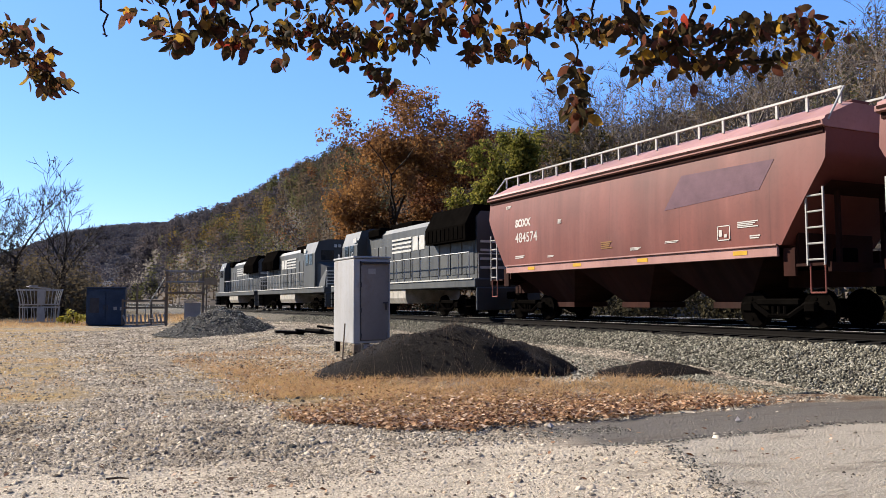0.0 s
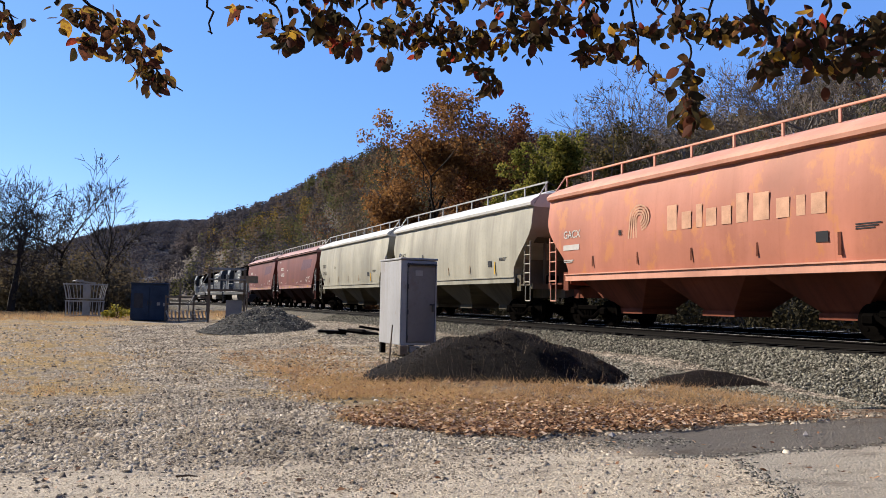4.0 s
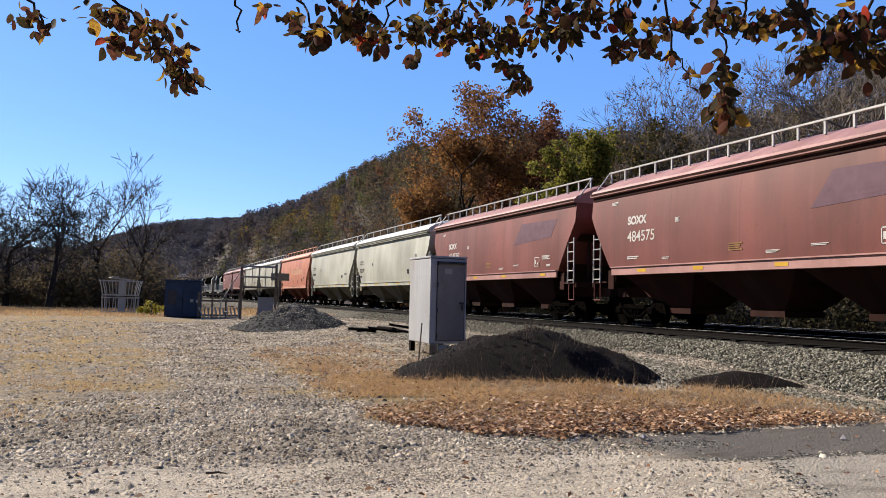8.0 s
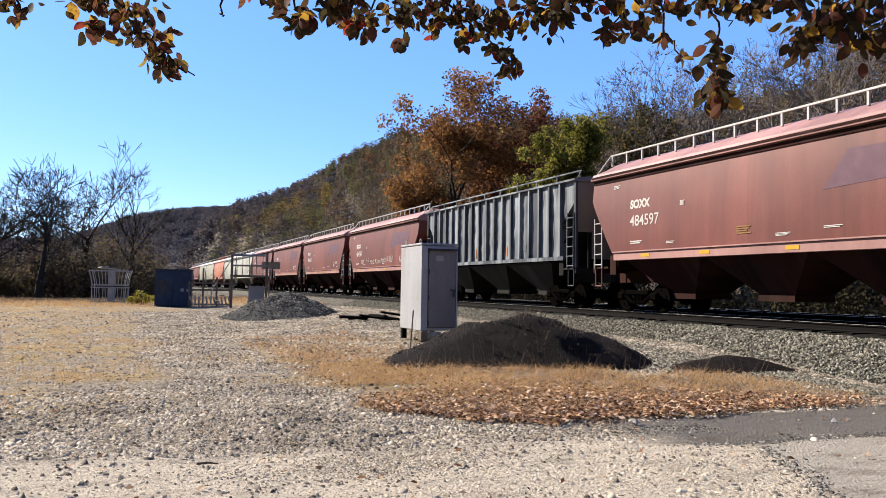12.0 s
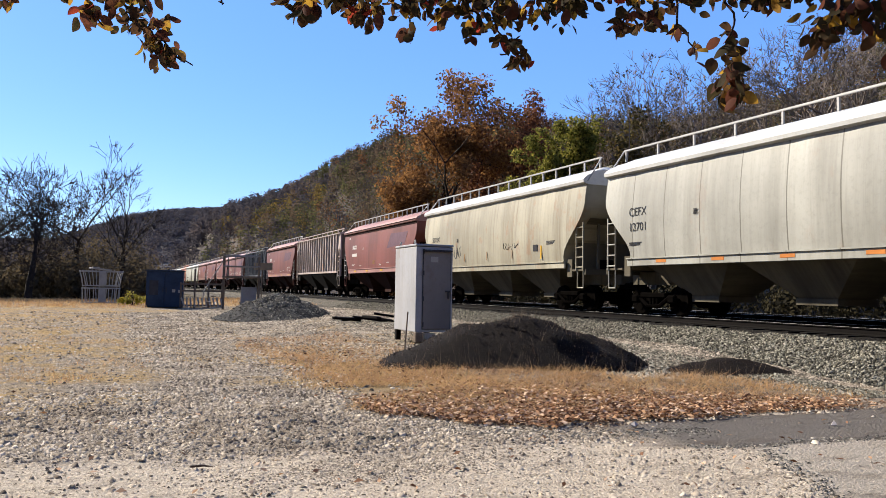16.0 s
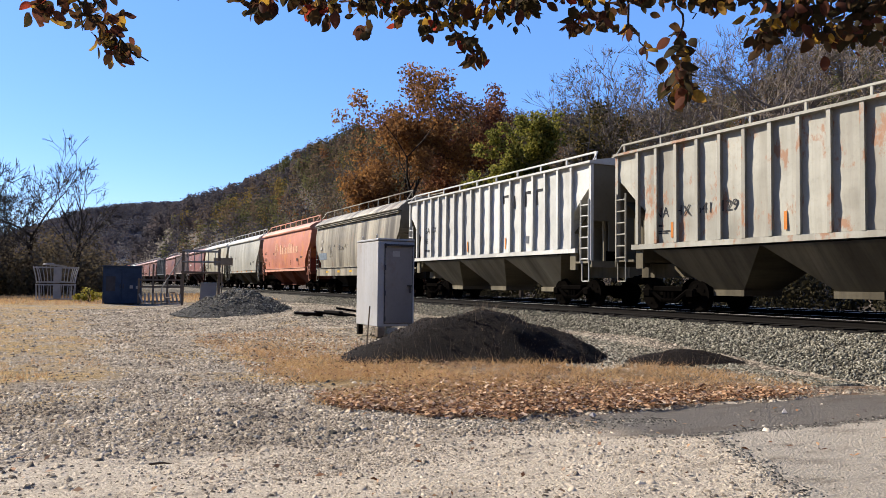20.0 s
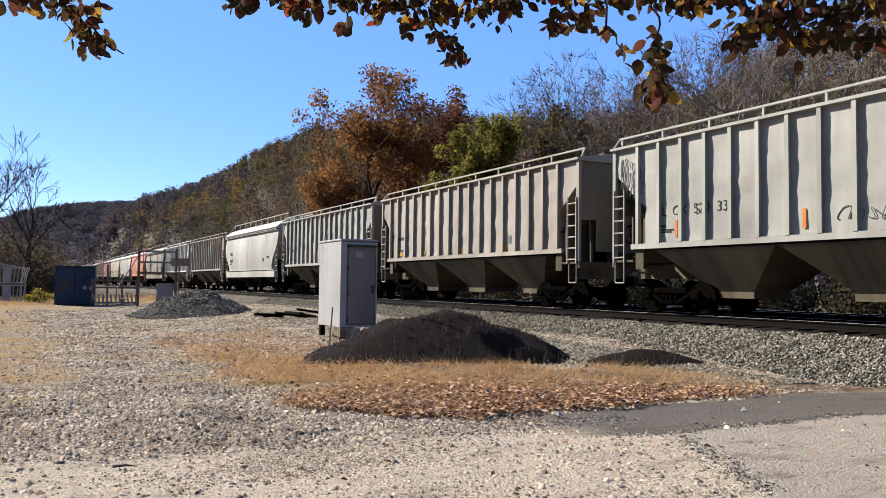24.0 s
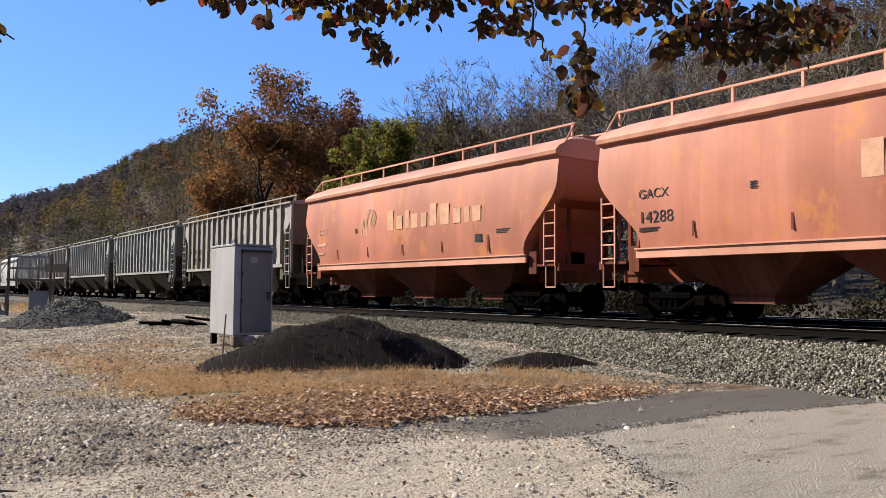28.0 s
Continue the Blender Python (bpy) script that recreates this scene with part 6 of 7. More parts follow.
def platform(x, y):
    p = thing("loading_stand", "raised timber and steel stand with railings", "platform", at=pose(x, y, 0.05, 0, 0, -8))
    part("deck", MB().box(1.1, 0.9, 2.05, 2.3, 1.9, 0.12, bev=0.01), M_TIMBER, p)
    for px in (0.05, 2.15):
        for py in (0.1, 1.7):
            part("post", MB().box(px, py, 1.75, 0.12, 0.12, 3.5), M_TIMBER, p)
    for px, py, qx, qy in ((0, 0.05, 2.2, 0.05), (2.2, 0.05, 2.2, 1.75), (0, 1.75, 2.2, 1.75)):
        for z in (2.7, 3.35):
            part("rail", MB().bar((px, py, z), (qx, qy, z), 0.035, 6), M_GALV, p)
    for k in range(5):
        part("baluster", MB().bar((0.3 + 0.4 * k, 0.05, 2.1), (0.3 + 0.4 * k, 0.05, 3.35), 0.022, 5), M_GALV, p)
    part("booth", MB().box(1.55, 1.0, 0.75, 0.95, 1.0, 1.4, bev=0.02), M_CAB, p)
    part("stair", MB().box(-0.25, 0.4, 1.2, 0.3, 0.8, 0.05).box(-0.5, 0.4, 0.85, 0.3, 0.8, 0.05).box(-0.75, 0.4, 0.5, 0.3, 0.8, 0.05).box(-1.0, 0.4, 0.2, 0.3, 0.8, 0.05), M_TIMBER, p)
    part("stair_rail", MB().bar((-1.1, 0.0, 0.1), (-1.1, 0.0, 1.1), 0.03).bar((-1.1, 0.0, 1.1), (0.0, 0.0, 3.0), 0.03), M_GALV, p)


platform(5.75, 48.5)


def board_fence(x, y):
    f = thing("board_fence", "low broken fence of pale boards and dark posts", "fence", at=pose(x, y, 0.03, 0, 0, -5))
    for k in range(4):
        tall = (1.7, 2.6, 2.0, 1.7)[k]
        part("post", MB().box(k * 0.86, 0, tall / 2, 0.12, 0.12, tall), M_TIMBER, f)
    for z in (0.2, 1.15, 1.6):
        part("rail", MB().box(1.3, 0.03, z, 2.7, 0.05, 0.12), M_TIMBER, f)
    for k in range(11):
        part("board", MB().box(0.15 + k * 0.24, -0.05, 0.42, 0.1, 0.03, 0.62, Matrix.Rotation(radians(-22 + (k * 37) % 19), 4, "Y")), M_RACK, f)


board_fence(3.7, 53.2)


def sign_post(x, y, z):
    s = thing("sign_board", "tan blank board on a leaning pole beside the track", "sign", at=pose(x, y, z, 0, 0, -20))
    part("pole", MB().bar((0, 0, 0), (0.05, 0, 2.7), 0.05), M_TIMBER, s)
    part("board", MB().box(0.1, -0.05, 2.45, 1.25, 0.05, 0.5, bev=0.01), plain("tan_board", (0.207, 0.156, 0.0983), 0.8, 0, 0.3), s)


sign_post(8.9, 53.5, 0.45)


def planks(x, y, z):
    rp = random.Random(5)
    for k in range(7):
        t = thing("broken_plank", "dark broken timber plank lying on the gravel", "plank", "planks by the cabinet",
                  at=pose(x + rp.uniform(-1.1, 1.1), y + rp.uniform(-0.8, 0.8), z + 0.06 + 0.06 * (k % 3), rp.uniform(-6, 6), rp.uniform(-8, 8), rp.uniform(-70, 10)))
        part("plank", MB().box(0, 0, 0, rp.uniform(0.7, 1.7), 0.2, 0.09, bev=0.015), M_TIE, t)


planks(8.7, 28.0, 0.33)

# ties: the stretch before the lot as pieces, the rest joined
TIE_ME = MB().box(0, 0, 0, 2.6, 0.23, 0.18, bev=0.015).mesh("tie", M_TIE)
for cx in (TRACK_X, TRACK_X + 5.0):
    for k in range(110):
        t = new("tie", TIE_ME)
        t.parent = bed
        t.matrix_basis = pose(cx, 2 + 0.55 * k, RAIL_Z - 0.255)
far_ties = MB()
for cx in (TRACK_X, TRACK_X + 5.0):
    for k in range(240):
        far_ties.box(cx, 62.5 + 0.55 * k, RAIL_Z - 0.255, 2.6, 0.23, 0.18)
    for k in range(24):
        far_ties.box(cx, 1.45 - 0.55 * k, RAIL_Z - 0.255, 2.6, 0.23, 0.18)
ob = part("far_ties", far_ties, M_TIE, bed)
tagged(ob, kind="stuff")


# ---- loose stones, leaves, grass ----
def stone_shape(seed):
    r = np.random.default_rng(seed)
    v = np.array([(1, 0, 0), (-1, 0, 0), (0, 1, 0), (0, -1, 0), (0, 0, 1), (0, 0, -1)], float)
    v *= r.uniform(0.7, 1.25, (6, 1))
    v += r.normal(size=v.shape) * 0.15
    f = [(0, 2, 4), (2, 1, 4), (1, 3, 4), (3, 0, 4), (2, 0, 5), (1, 2, 5), (3, 1, 5), (0, 3, 5)]
    return v, f


rs = np.random.default_rng(11)


def half_stone(seed):
    r = np.random.default_rng(seed)
    v = np.array([(1, 0.5, 0), (-0.7, 0.8, 0), (-1, -0.5, 0), (0.7, -0.8, 0), (0.4, 0.1, 0.9), (-0.45, -0.1, 0.75)], float)
    v += r.normal(size=v.shape) * 0.12
    return v, [(0, 1, 5), (0, 5, 4), (1, 2, 5), (2, 3, 4), (2, 4, 5), (3, 0, 4)]


def half_stones(name, label, pos, size, mat, flat, seed, kinds=3):
    """Stones that sit half sunk in the ground, turned about the upright."""
    pos = pos - np.array([0, 0, 0.004])
    pick = rs.integers(0, kinds, len(pos))
    for q in range(kinds):
        p, s = pos[pick == q], size[pick == q]
        n = len(p)
        an = rs.uniform(0, 2 * np.pi, n)
        mats = np.zeros((n, 3, 3))
        sx, sy = s * rs.uniform(0.8, 1.5, n), s * rs.uniform(0.6, 1.0, n)
        mats[:, 0, 0], mats[:, 0, 1], mats[:, 1, 0], mats[:, 1, 1] = np.cos(an) * sx, -np.sin(an) * sy, np.sin(an) * sx, np.cos(an) * sy
        mats[:, 2, 2] = s * flat * rs.uniform(0.6, 1.4, n)
        v, f = half_stone(seed * 10 + q)
        tagged(new(name, many_mesh(name, v, f, p, mats, mat)), label, "stones", kind="stuff")


def scatter_stones(name, label, pos, size, mat, flat=0.6, seed=1, parent=None):
    v, f = stone_shape(seed)
    n = len(pos)
    R = rand_rot(rs, n)
    S = size[:, None] * np.stack([rs.uniform(0.7, 1.3, n), rs.uniform(0.6, 1.1, n), rs.uniform(flat * 0.7, flat * 1.3, n)], -1)
    mats = R * S[:, None, :]
    ob = new(name, many_mesh(name, v, f, pos, mats, mat))
    tagged(ob, label, "stones", kind="stuff")
    return ob


STONE_GREY = island("grey_lot_stones", [(0.017, 0.0125, 0.0098), (0.083, 0.066, 0.049), (0.235, 0.195, 0.147), (0.45, 0.385, 0.295)], 0.9, 0.0, 0.8, 0.6)
STONE_BED = island("ballast_stones", [(0.016, 0.0145, 0.011), (0.066, 0.060, 0.044), (0.135, 0.124, 0.094), (0.30, 0.275, 0.215)], 0.9)
STONE_DARK = island("dark_pile_stones", [(0.016, 0.015, 0.0125), (0.055, 0.051, 0.043), (0.13, 0.12, 0.10), (0.28, 0.255, 0.21)], 0.9)
STONE_CIND = island("cinder_lumps", [(0.004, 0.003, 0.0024), (0.012, 0.0085, 0.0062), (0.024, 0.0175, 0.013), (0.06, 0.044, 0.033)], 0.9)
for m in (STONE_CIND, M_CINDER):
    m.node_tree.nodes["Principled BSDF"].inputs["Specular IOR Level"].default_value = 0.1
STONE_TAN = island("tan_road_stones", [(0.10, 0.078, 0.055), (0.23, 0.187, 0.135), (0.42, 0.352, 0.262)], 0.9)

n = 50000
x = 11.55 + (14.22 - 11.55) * rs.uniform(0, 1, n) + 0.05 * rs.normal(size=n)
y = rs.uniform(3, 16, n)
far = rs.random(n) < 0.5
y[far] = 16 + 34 * rs.random(far.sum()) ** 1.4
pos = np.stack([x, y, bed_z(x, y) + 0.008], -1)
scatter_stones("ballast_stones", "coarse grey-brown ballast stones on the track shoulder", pos, rs.uniform(0.024, 0.047, n), STONE_BED, 0.75, 2)



def patch(x, y, s, o):
    return 0.5 * np.sin(x * s + o) * np.cos(y * s * 1.1 + o * 2) + 0.35 * np.sin(x * s * 2.3 + y * s * 1.7 + o) + 0.25 * np.cos(y * s * 3.1 - x * s * 2.2 + 3 * o)


def on_lot(n, x0, x1, y0, y1, pw=1.6):
    u = rs.random(n)
    y = y0 + (y1 - y0) * u ** pw
    half = 1.5 + 0.72 * y
    xc = 0.52 * y
    x = xc + rs.uniform(-1, 1, n) * half
    k = (x > x0) & (x < x1)
    return x[k], y[k]


def on_road(x, y):
    lip = y + 0.13 * x > 7.4
    return (lip & (x > 5.4) & (y < 7.95)) | (~lip & (x - 0.55 * y > 2.78))


x, y = on_lot(270000, -14, 15, 4.3, 46)
verge = (x > 3.5 + 0.5 * patch(x, y, 1.1, 4)) & (y > 8.2 + 0.9 * np.exp(-((x - 3.2) / 0.9) ** 2)) & (x + y < 20.4 + patch(x, y, 1.3, 2)) & (x < 12.4 - 0.25 * (y - 8))
road = on_road(x, y)
strawy = (x < 0.4 + 0.6 * patch(x, y, 0.7, 1)) & (y > 12.5)
band = (y + 0.15 * x < 7.7)
chance = rs.random(len(x))
keep = ~(verge & (chance < 0.93)) & ~(road & (chance < 0.992)) & ~(strawy & (chance < 0.85)) & ~(band & (chance < 0.88)) & ~((patch(x, y, 0.6, 0.3) < -0.6) & (chance < 0.5))
x, y = x[keep], y[keep]
size = 0.007 + 0.014 * rs.random(len(x)) ** 2 + 0.018 * (rs.random(len(x)) < 0.03) + 0.0009 * y
size += 0.014 * (rs.random(len(x)) < 0.10) * (patch(x, y, 0.9, 3.3) > 0.1) * rs.random(len(x))
half_stones("lot_gravel", "scattered grey crushed stone on the lot", np.stack([x, y, lot_z(x, y)], -1), size, STONE_GREY, 0.95, 4)
x, y = on_lot(36000, -8, 13, 3.8, 8.6, 1.0)
k = ~(on_road(x, y) & (rs.random(len(x)) < 0.96))
x, y = x[k], y[k]
half_stones("drive_gravel", "small tan stones packed into the worn drive", np.stack([x, y, lot_z(x, y)], -1), 0.004 + 0.010 * rs.random(len(x)) ** 2, STONE_TAN, 0.8, 5)
# crumbs of asphalt along the broken edges of the old slab
n = 1500
x = 5.6 + 7.5 * rs.random(n) ** 1.4
y = 7.4 - 0.13 * x + rs.normal(size=n) * 0.07
side = rs.random(n) < 0.35
y[side] = 4.2 + 2.2 * rs.random(side.sum())
x[side] = 2.78 + 0.55 * y[side] + rs.normal(size=side.sum()) * 0.09
half_stones("asphalt_crumbs", "dark asphalt crumbs along the broken slab edge", np.stack([x, y, lot_z(x, y)], -1), rs.uniform(0.006, 0.022, n), STONE_DARK, 0.9, 9)
# dark gravel where the strip runs out into the lot
n = 2600
x = 3.4 + 3.2 * rs.random(n)
y = 7.75 - 0.05 * x + rs.normal(size=n) * 0.16 + 0.5 * np.exp(-((x - 3.2) / 0.9) ** 2)
half_stones("asphalt_crumbs", "dark asphalt gravel where the road strip ends", np.stack([x, y, lot_z(x, y)], -1), rs.uniform(0.006, 0.018, n), STONE_DARK, 0.9, 11)
# loose grey gravel swept together on the drive, and dark clods along its edge
n = 5200
x, y = 2.25 + rs.normal(size=n) * 0.62, 6.75 + rs.normal(size=n) * 0.24
half_stones("lot_gravel", "loose grey gravel swept together on the drive", np.stack([x, y, lot_z(x, y)], -1), rs.uniform(0.007, 0.018, n), STONE_GREY, 0.9, 7)
x, y = on_lot(2600, -8, 4.2, 7.8, 12.5, 1.4)
k = patch(x, y, 1.3, 1.9) + 0.4 * patch(x, y, 3.1, 0.2) > 0.25
x, y = x[k], y[k]
half_stones("earth_clods", "dark earth clods and stones along the drive edge", np.stack([x, y, lot_z(x, y)], -1), rs.uniform(0.014, 0.04, len(x)), STONE_DARK, 0.9, 8)
# crushed stone spilled from the track bed onto the lot
n = 26000
y = 8.6 + 22 * rs.random(n) ** 1.3
x = 11.7 - np.abs(rs.normal(size=n)) * (0.35 + 1.5 * sstep(9.5, 14, y))
half_stones("ballast_stones", "ballast stones spilled at the foot of the track bed", np.stack([x, y, lot_z(x, y)], -1), rs.uniform(0.018, 0.042, n), STONE_BED, 0.9, 6)


def stones_on(ob, n, smin, smax, mat, name, label, seed):
    """Stones over the upper faces of a heap."""
    me = ob.data
    polys = rs.integers(0, len(me.polygons), n)
    pts = np.array([tuple(ob.matrix_basis @ (me.polygons[int(i)].center + Vector((rs.normal() * 0.05, rs.normal() * 0.05, 0)))) for i in polys])
    scatter_stones(name, label, pts, rs.uniform(smin, smax, n), mat, 0.7, seed)


stones_on(MOUND, 3600, 0.006, 0.028, STONE_CIND, "cinder_lumps", "dark cinder lumps lying on the mound", 6)
stones_on(PILE, 9000, 0.015, 0.05, STONE_DARK, "pile_stones", "dark broken stones lying over the pile", 7)

LEAF_LITTER = island("fallen_leaves", [(0.05, 0.024, 0.013), (0.14, 0.066, 0.033), (0.27, 0.145, 0.075), (0.38, 0.235, 0.13), (0.5, 0.36, 0.25)], 0.75, 0.2)
STRAW = island("dry_grass_blades", [(0.19, 0.098, 0.045), (0.33, 0.188, 0.085), (0.45, 0.285, 0.14), (0.42, 0.29, 0.125)], 0.85, 0.35, 0.9, 0.6)
STALK = island("grey_dead_stalks", [(0.07, 0.05, 0.035), (0.15, 0.11, 0.075), (0.24, 0.18, 0.12)], 0.9)


def leaves_on(name, label, x, y, z, size, mat):
    n = len(x)
    R = rand_rot(rs, n)
    tilt = rs.normal(size=(n, 2)) * 0.45
    up = np.stack([tilt[:, 0], tilt[:, 1], np.ones(n)], -1)
    up /= np.linalg.norm(up, axis=1)[:, None]
    an = rs.uniform(0, 2 * np.pi, n)
    a = np.stack([np.cos(an), np.sin(an), 0 * an], -1)
    a -= up * (a * up).sum(1)[:, None]
    b = np.cross(up, a)
    curl = rs.uniform(0.1, 0.4, n)[:, None]
    c = np.stack([x, y, z], -1)
    s = size[:, None]
    pts = np.stack([c - a * s, c + b * s * 0.55 + up * curl * s, c + a * s + up * curl * s * 0.6, c - b * s * 0.5 + up * curl * s * 0.7], 1)
    ob = new(name, quads_mesh(name, pts, mat))
    tagged(ob, label, "leaves", kind="stuff")


def in_notch(x, y):
    """Bare gravel that cuts into the verge."""
    return ((x - 3.4 - 0.25 * np.sin(5 * y)) / 0.95) ** 2 + ((y - 11.55) / 0.62) ** 2 < 1


n = 21000
u, v = rs.random(n), rs.random(n)
x = 3.05 + 9.0 * u
front = 8.0 + 1.1 * np.exp(-((x - 3.0) / 0.9) ** 2) + 0.1 * np.sin(2.3 * x + 1) + 0.10 * np.sin(7.7 * x) * sstep(8.5, 4.0, x)
y = front + np.abs(rs.normal(size=n)) * 0.25 - 0.22 * (rs.random(n) < 0.12) * rs.random(n) + 3.9 * v ** 1.5
k = (rs.random(n) < sstep(10.6, 8.6, x)) & (v < 0.25 + 0.75 * rs.random(n) * sstep(11.0, 6.0, x)) & (x + y < 21.0) & ~in_notch(x, y)
x, y = x[k], y[k]
xb = rs.uniform(2.9, 6.4, 3600)
yb = rs.uniform(10.5, 23.5, 3600)
k = (rs.random(3600) < 0.55 + 0.5 * patch(xb, yb, 1.2, 0.7)) & ~in_notch(xb, yb)
x, y = np.concatenate([x, xb[k]]), np.concatenate([y, yb[k]])
leaves_on("leaf_litter", "brown and tan fallen leaves on the verge", x, y, lot_z(x, y) + 0.015 + 0.07 * rs.random(len(x)), rs.uniform(0.018, 0.055, len(x)), LEAF_LITTER)
x, y = on_lot(700, -8, 9, 5, 26, 1.3)
leaves_on("stray_leaves", "stray dry leaves scattered over the gravel", x, y, lot_z(x, y) + 0.02, rs.uniform(0.02, 0.05, len(x)), LEAF_LITTER)


def blades(name, label, x, y, h, w, mat, lean=0.45, z=None):
    n = len(x)
    zz = lot_z(x, y) if z is None else z
    an = rs.uniform(0, 2 * np.pi, n)
    side = np.stack([np.cos(an), np.sin(an), 0 * an], -1) * w[:, None]
    tip = np.stack([rs.normal(size=n) * lean * h, rs.normal(size=n) * lean * h, h], -1)
    c = np.stack([x, y, zz - 0.01], -1)
    pts = np.stack([c - side, c + side, c + tip], 1)
    ob = new(name, quads_mesh(name, pts, mat, 3))
    tagged(ob, label, "grass", kind="stuff")


n = 70000
x = 2.8 + 9.4 * rs.random(n)
y = 8.6 + 14.5 * rs.random(n) ** 1.5
dens = 0.5 + 0.5 * patch(x, y, 1.5, 2.0)
back = sstep(8.8, 10.6, y)
cut = (x < 3.3 + 0.3 * np.sin(1.7 * y) + 0.12 * np.sin(6 * y)) | in_notch(x, y) | (y < 8.7 + 0.9 * np.exp(-((x - 3.0) / 0.9) ** 2)) | (x + y > 21.2 + 0.9 * np.sin(2 * x)) | (rs.random(n) > dens * (0.5 + 0.5 * back) + 0.1 + 0.25 * back) | (x > 10.2 + 1.2 * rs.random(n)) | ((y > 13) & (x > 6.2) & (rs.random(n) < 0.8))
x, y = x[~cut], y[~cut]
blades("dry_grass", "dry straw-coloured grass along the verge", x, y, rs.uniform(0.03, 0.11, len(x)) + 0.09 * sstep(9.0, 11.5, y) * rs.random(len(x)), rs.uniform(0.003, 0.008, len(x)), STRAW, 1.1)
x, y = rs.uniform(2.8, 6.4, 12000), rs.uniform(11, 24, 12000)
k = (rs.random(12000) < 0.45 + 0.6 * patch(x, y, 0.9, 1.4)) & ~in_notch(x, y)
x, y = x[k], y[k]
blades("dry_grass", "low orange-brown dry grass before the cabinet", x, y, rs.uniform(0.04, 0.14, len(x)), rs.uniform(0.004, 0.008, len(x)), STRAW, 0.8)
# dead grass on the mound
pts = np.array([tuple(MOUND.matrix_basis @ MOUND.data.polygons[int(i)].center) for i in rs.integers(0, len(MOUND.data.polygons), 800)])
pts = pts[(pts[:, 0] < 8.2) | (rs.random(len(pts)) < 0.25)]
blades("dead_stalks", "thin dead grass growing on the mound", pts[:, 0], pts[:, 1], rs.uniform(0.06, 0.3, len(pts)), rs.uniform(0.002, 0.004, len(pts)), STALK, 0.35, pts[:, 2])
x, y = on_lot(90000, -20, 3.5, 11, 60, 1.2)
k = (x < 0.5 + 0.9 * patch(x, y, 0.45, 1)) & (patch(x, y, 0.8, 2.5) + 0.5 * patch(x, y, 2.1, 0.4) > 0.05)
x, y = x[k], y[k]
blades("dry_grass", "patchy dry grass over the open lot", x, y, rs.uniform(0.03, 0.11, len(x)), rs.uniform(0.004, 0.010, len(x)), STRAW, 0.8)
x = rs.uniform(-14, 14, 16000)
y = rs.uniform(54, 80, 16000)
blades("dry_grass", "tall dry grass at the end of the lot", x, y, rs.uniform(0.05, 0.24, len(x)), rs.uniform(0.012, 0.03, len(x)), STRAW, 0.4)
n = 220
t = rs.random(n)
x = 5.4 + 5.6 * t + rs.normal(size=n) * 0.25
y = 13.6 - 2.6 * t + rs.normal(size=n) * 0.35
blades("dead_stalks", "thin grey dead weed stalks before the mound", x, y, rs.uniform(0.2, 0.6, n), rs.uniform(0.002, 0.004, n), STALK, 0.3)
YELLOWBUSH = island("yellow_bush_leaves", [(0.173, 0.139, 0.0172), (0.289, 0.243, 0.0343), (0.358, 0.3, 0.0694)], 0.7, 0.3)
b = thing("yellow_bush", "small bush with bright yellow leaves", "bush", at=pose(0.9, 60.5, 0))
part("leaves", quads_mesh("leaves", crown_cards(rs, np.array([(0, 0, 0.55), (0.7, 0.2, 0.4), (-0.5, 0, 0.35)]), np.array([0.6, 0.5, 0.5]), np.array([1.2, 0.8, 0.8]), 160, 0.16), YELLOWBUSH), None, b)
part("stems", MB().bar((0, 0, 0), (0.1, 0, 0.7), 0.03).bar((0, 0, 0), (-0.35, 0, 0.5), 0.03).bar((0, 0, 0), (0.55, 0.1, 0.5), 0.03), M_BARK, b)

# single pale stones and a stick
for k, (x, y, s) in enumerate(((8.1, 7.05, 0.055), (5.7, 7.78, 0.05), (7.2, 8.2, 0.04), (4.0, 8.3, 0.04))):
    v, f = stone_shape(30 + k)
    st = thing("pale_stone", "small pale stone lying at the road edge", "stone", at=pose(x, y, 0.02))
    part("stone", MB().add(v * s, f), plain("pale_stone_surface", (0.358, 0.323, 0.289), 0.9), st)
st = thing("stick", "short brown stick lying on the drive", "stick", at=pose(0.72, 7.16, 0.02, 0, 0, -15))
part("wood", MB().bar((-0.10, 0, 0), (0.01, 0.012, 0.006), 0.011, 6, 0.010).bar((0.01, 0.012, 0.006), (0.09, -0.01, 0.0), 0.010, 6, 0.004), plain("brown_stick_bark", (0.085, 0.055, 0.035), 0.95, 0, 0.35, 20), st)


# ---- branch hanging over the camera ----
EYE = Vector((0.0, -0.06, 1.6))


def at_angle(az, el, dist):
    a, e = radians(az), radians(el)
    return EYE + Vector((math.sin(a) * math.cos(e), math.cos(a) * math.cos(e), math.sin(e))) * dist


SPRAYS = [(-7.5, 17.7, 1.5, 0.9, 9), (-2.9, 18.9, 1.9, 0.8, 16), (-2.4, 17.2, 1.2, 0.7, 9), (-0.1, 18.5, 1.7, 1.0, 18), (0.7, 16.9, 1.3, 0.9, 14), (1.7, 15.9, 0.9, 0.9, 14), (2.4, 15.1, 0.9, 0.7, 12),
          (2.4, 17.4, 0.3, 0.4, 2), (7.8, 20.6, 0.6, 0.4, 4), (9.8, 20.0, 0.8, 0.7, 8), (11.5, 19.2, 1.2, 0.9, 16), (10.8, 18.5, 0.3, 0.5, 2), (14.0, 20.5, 2.1, 1.1, 26), (15.9, 19.3, 1.5, 1.2, 20)]
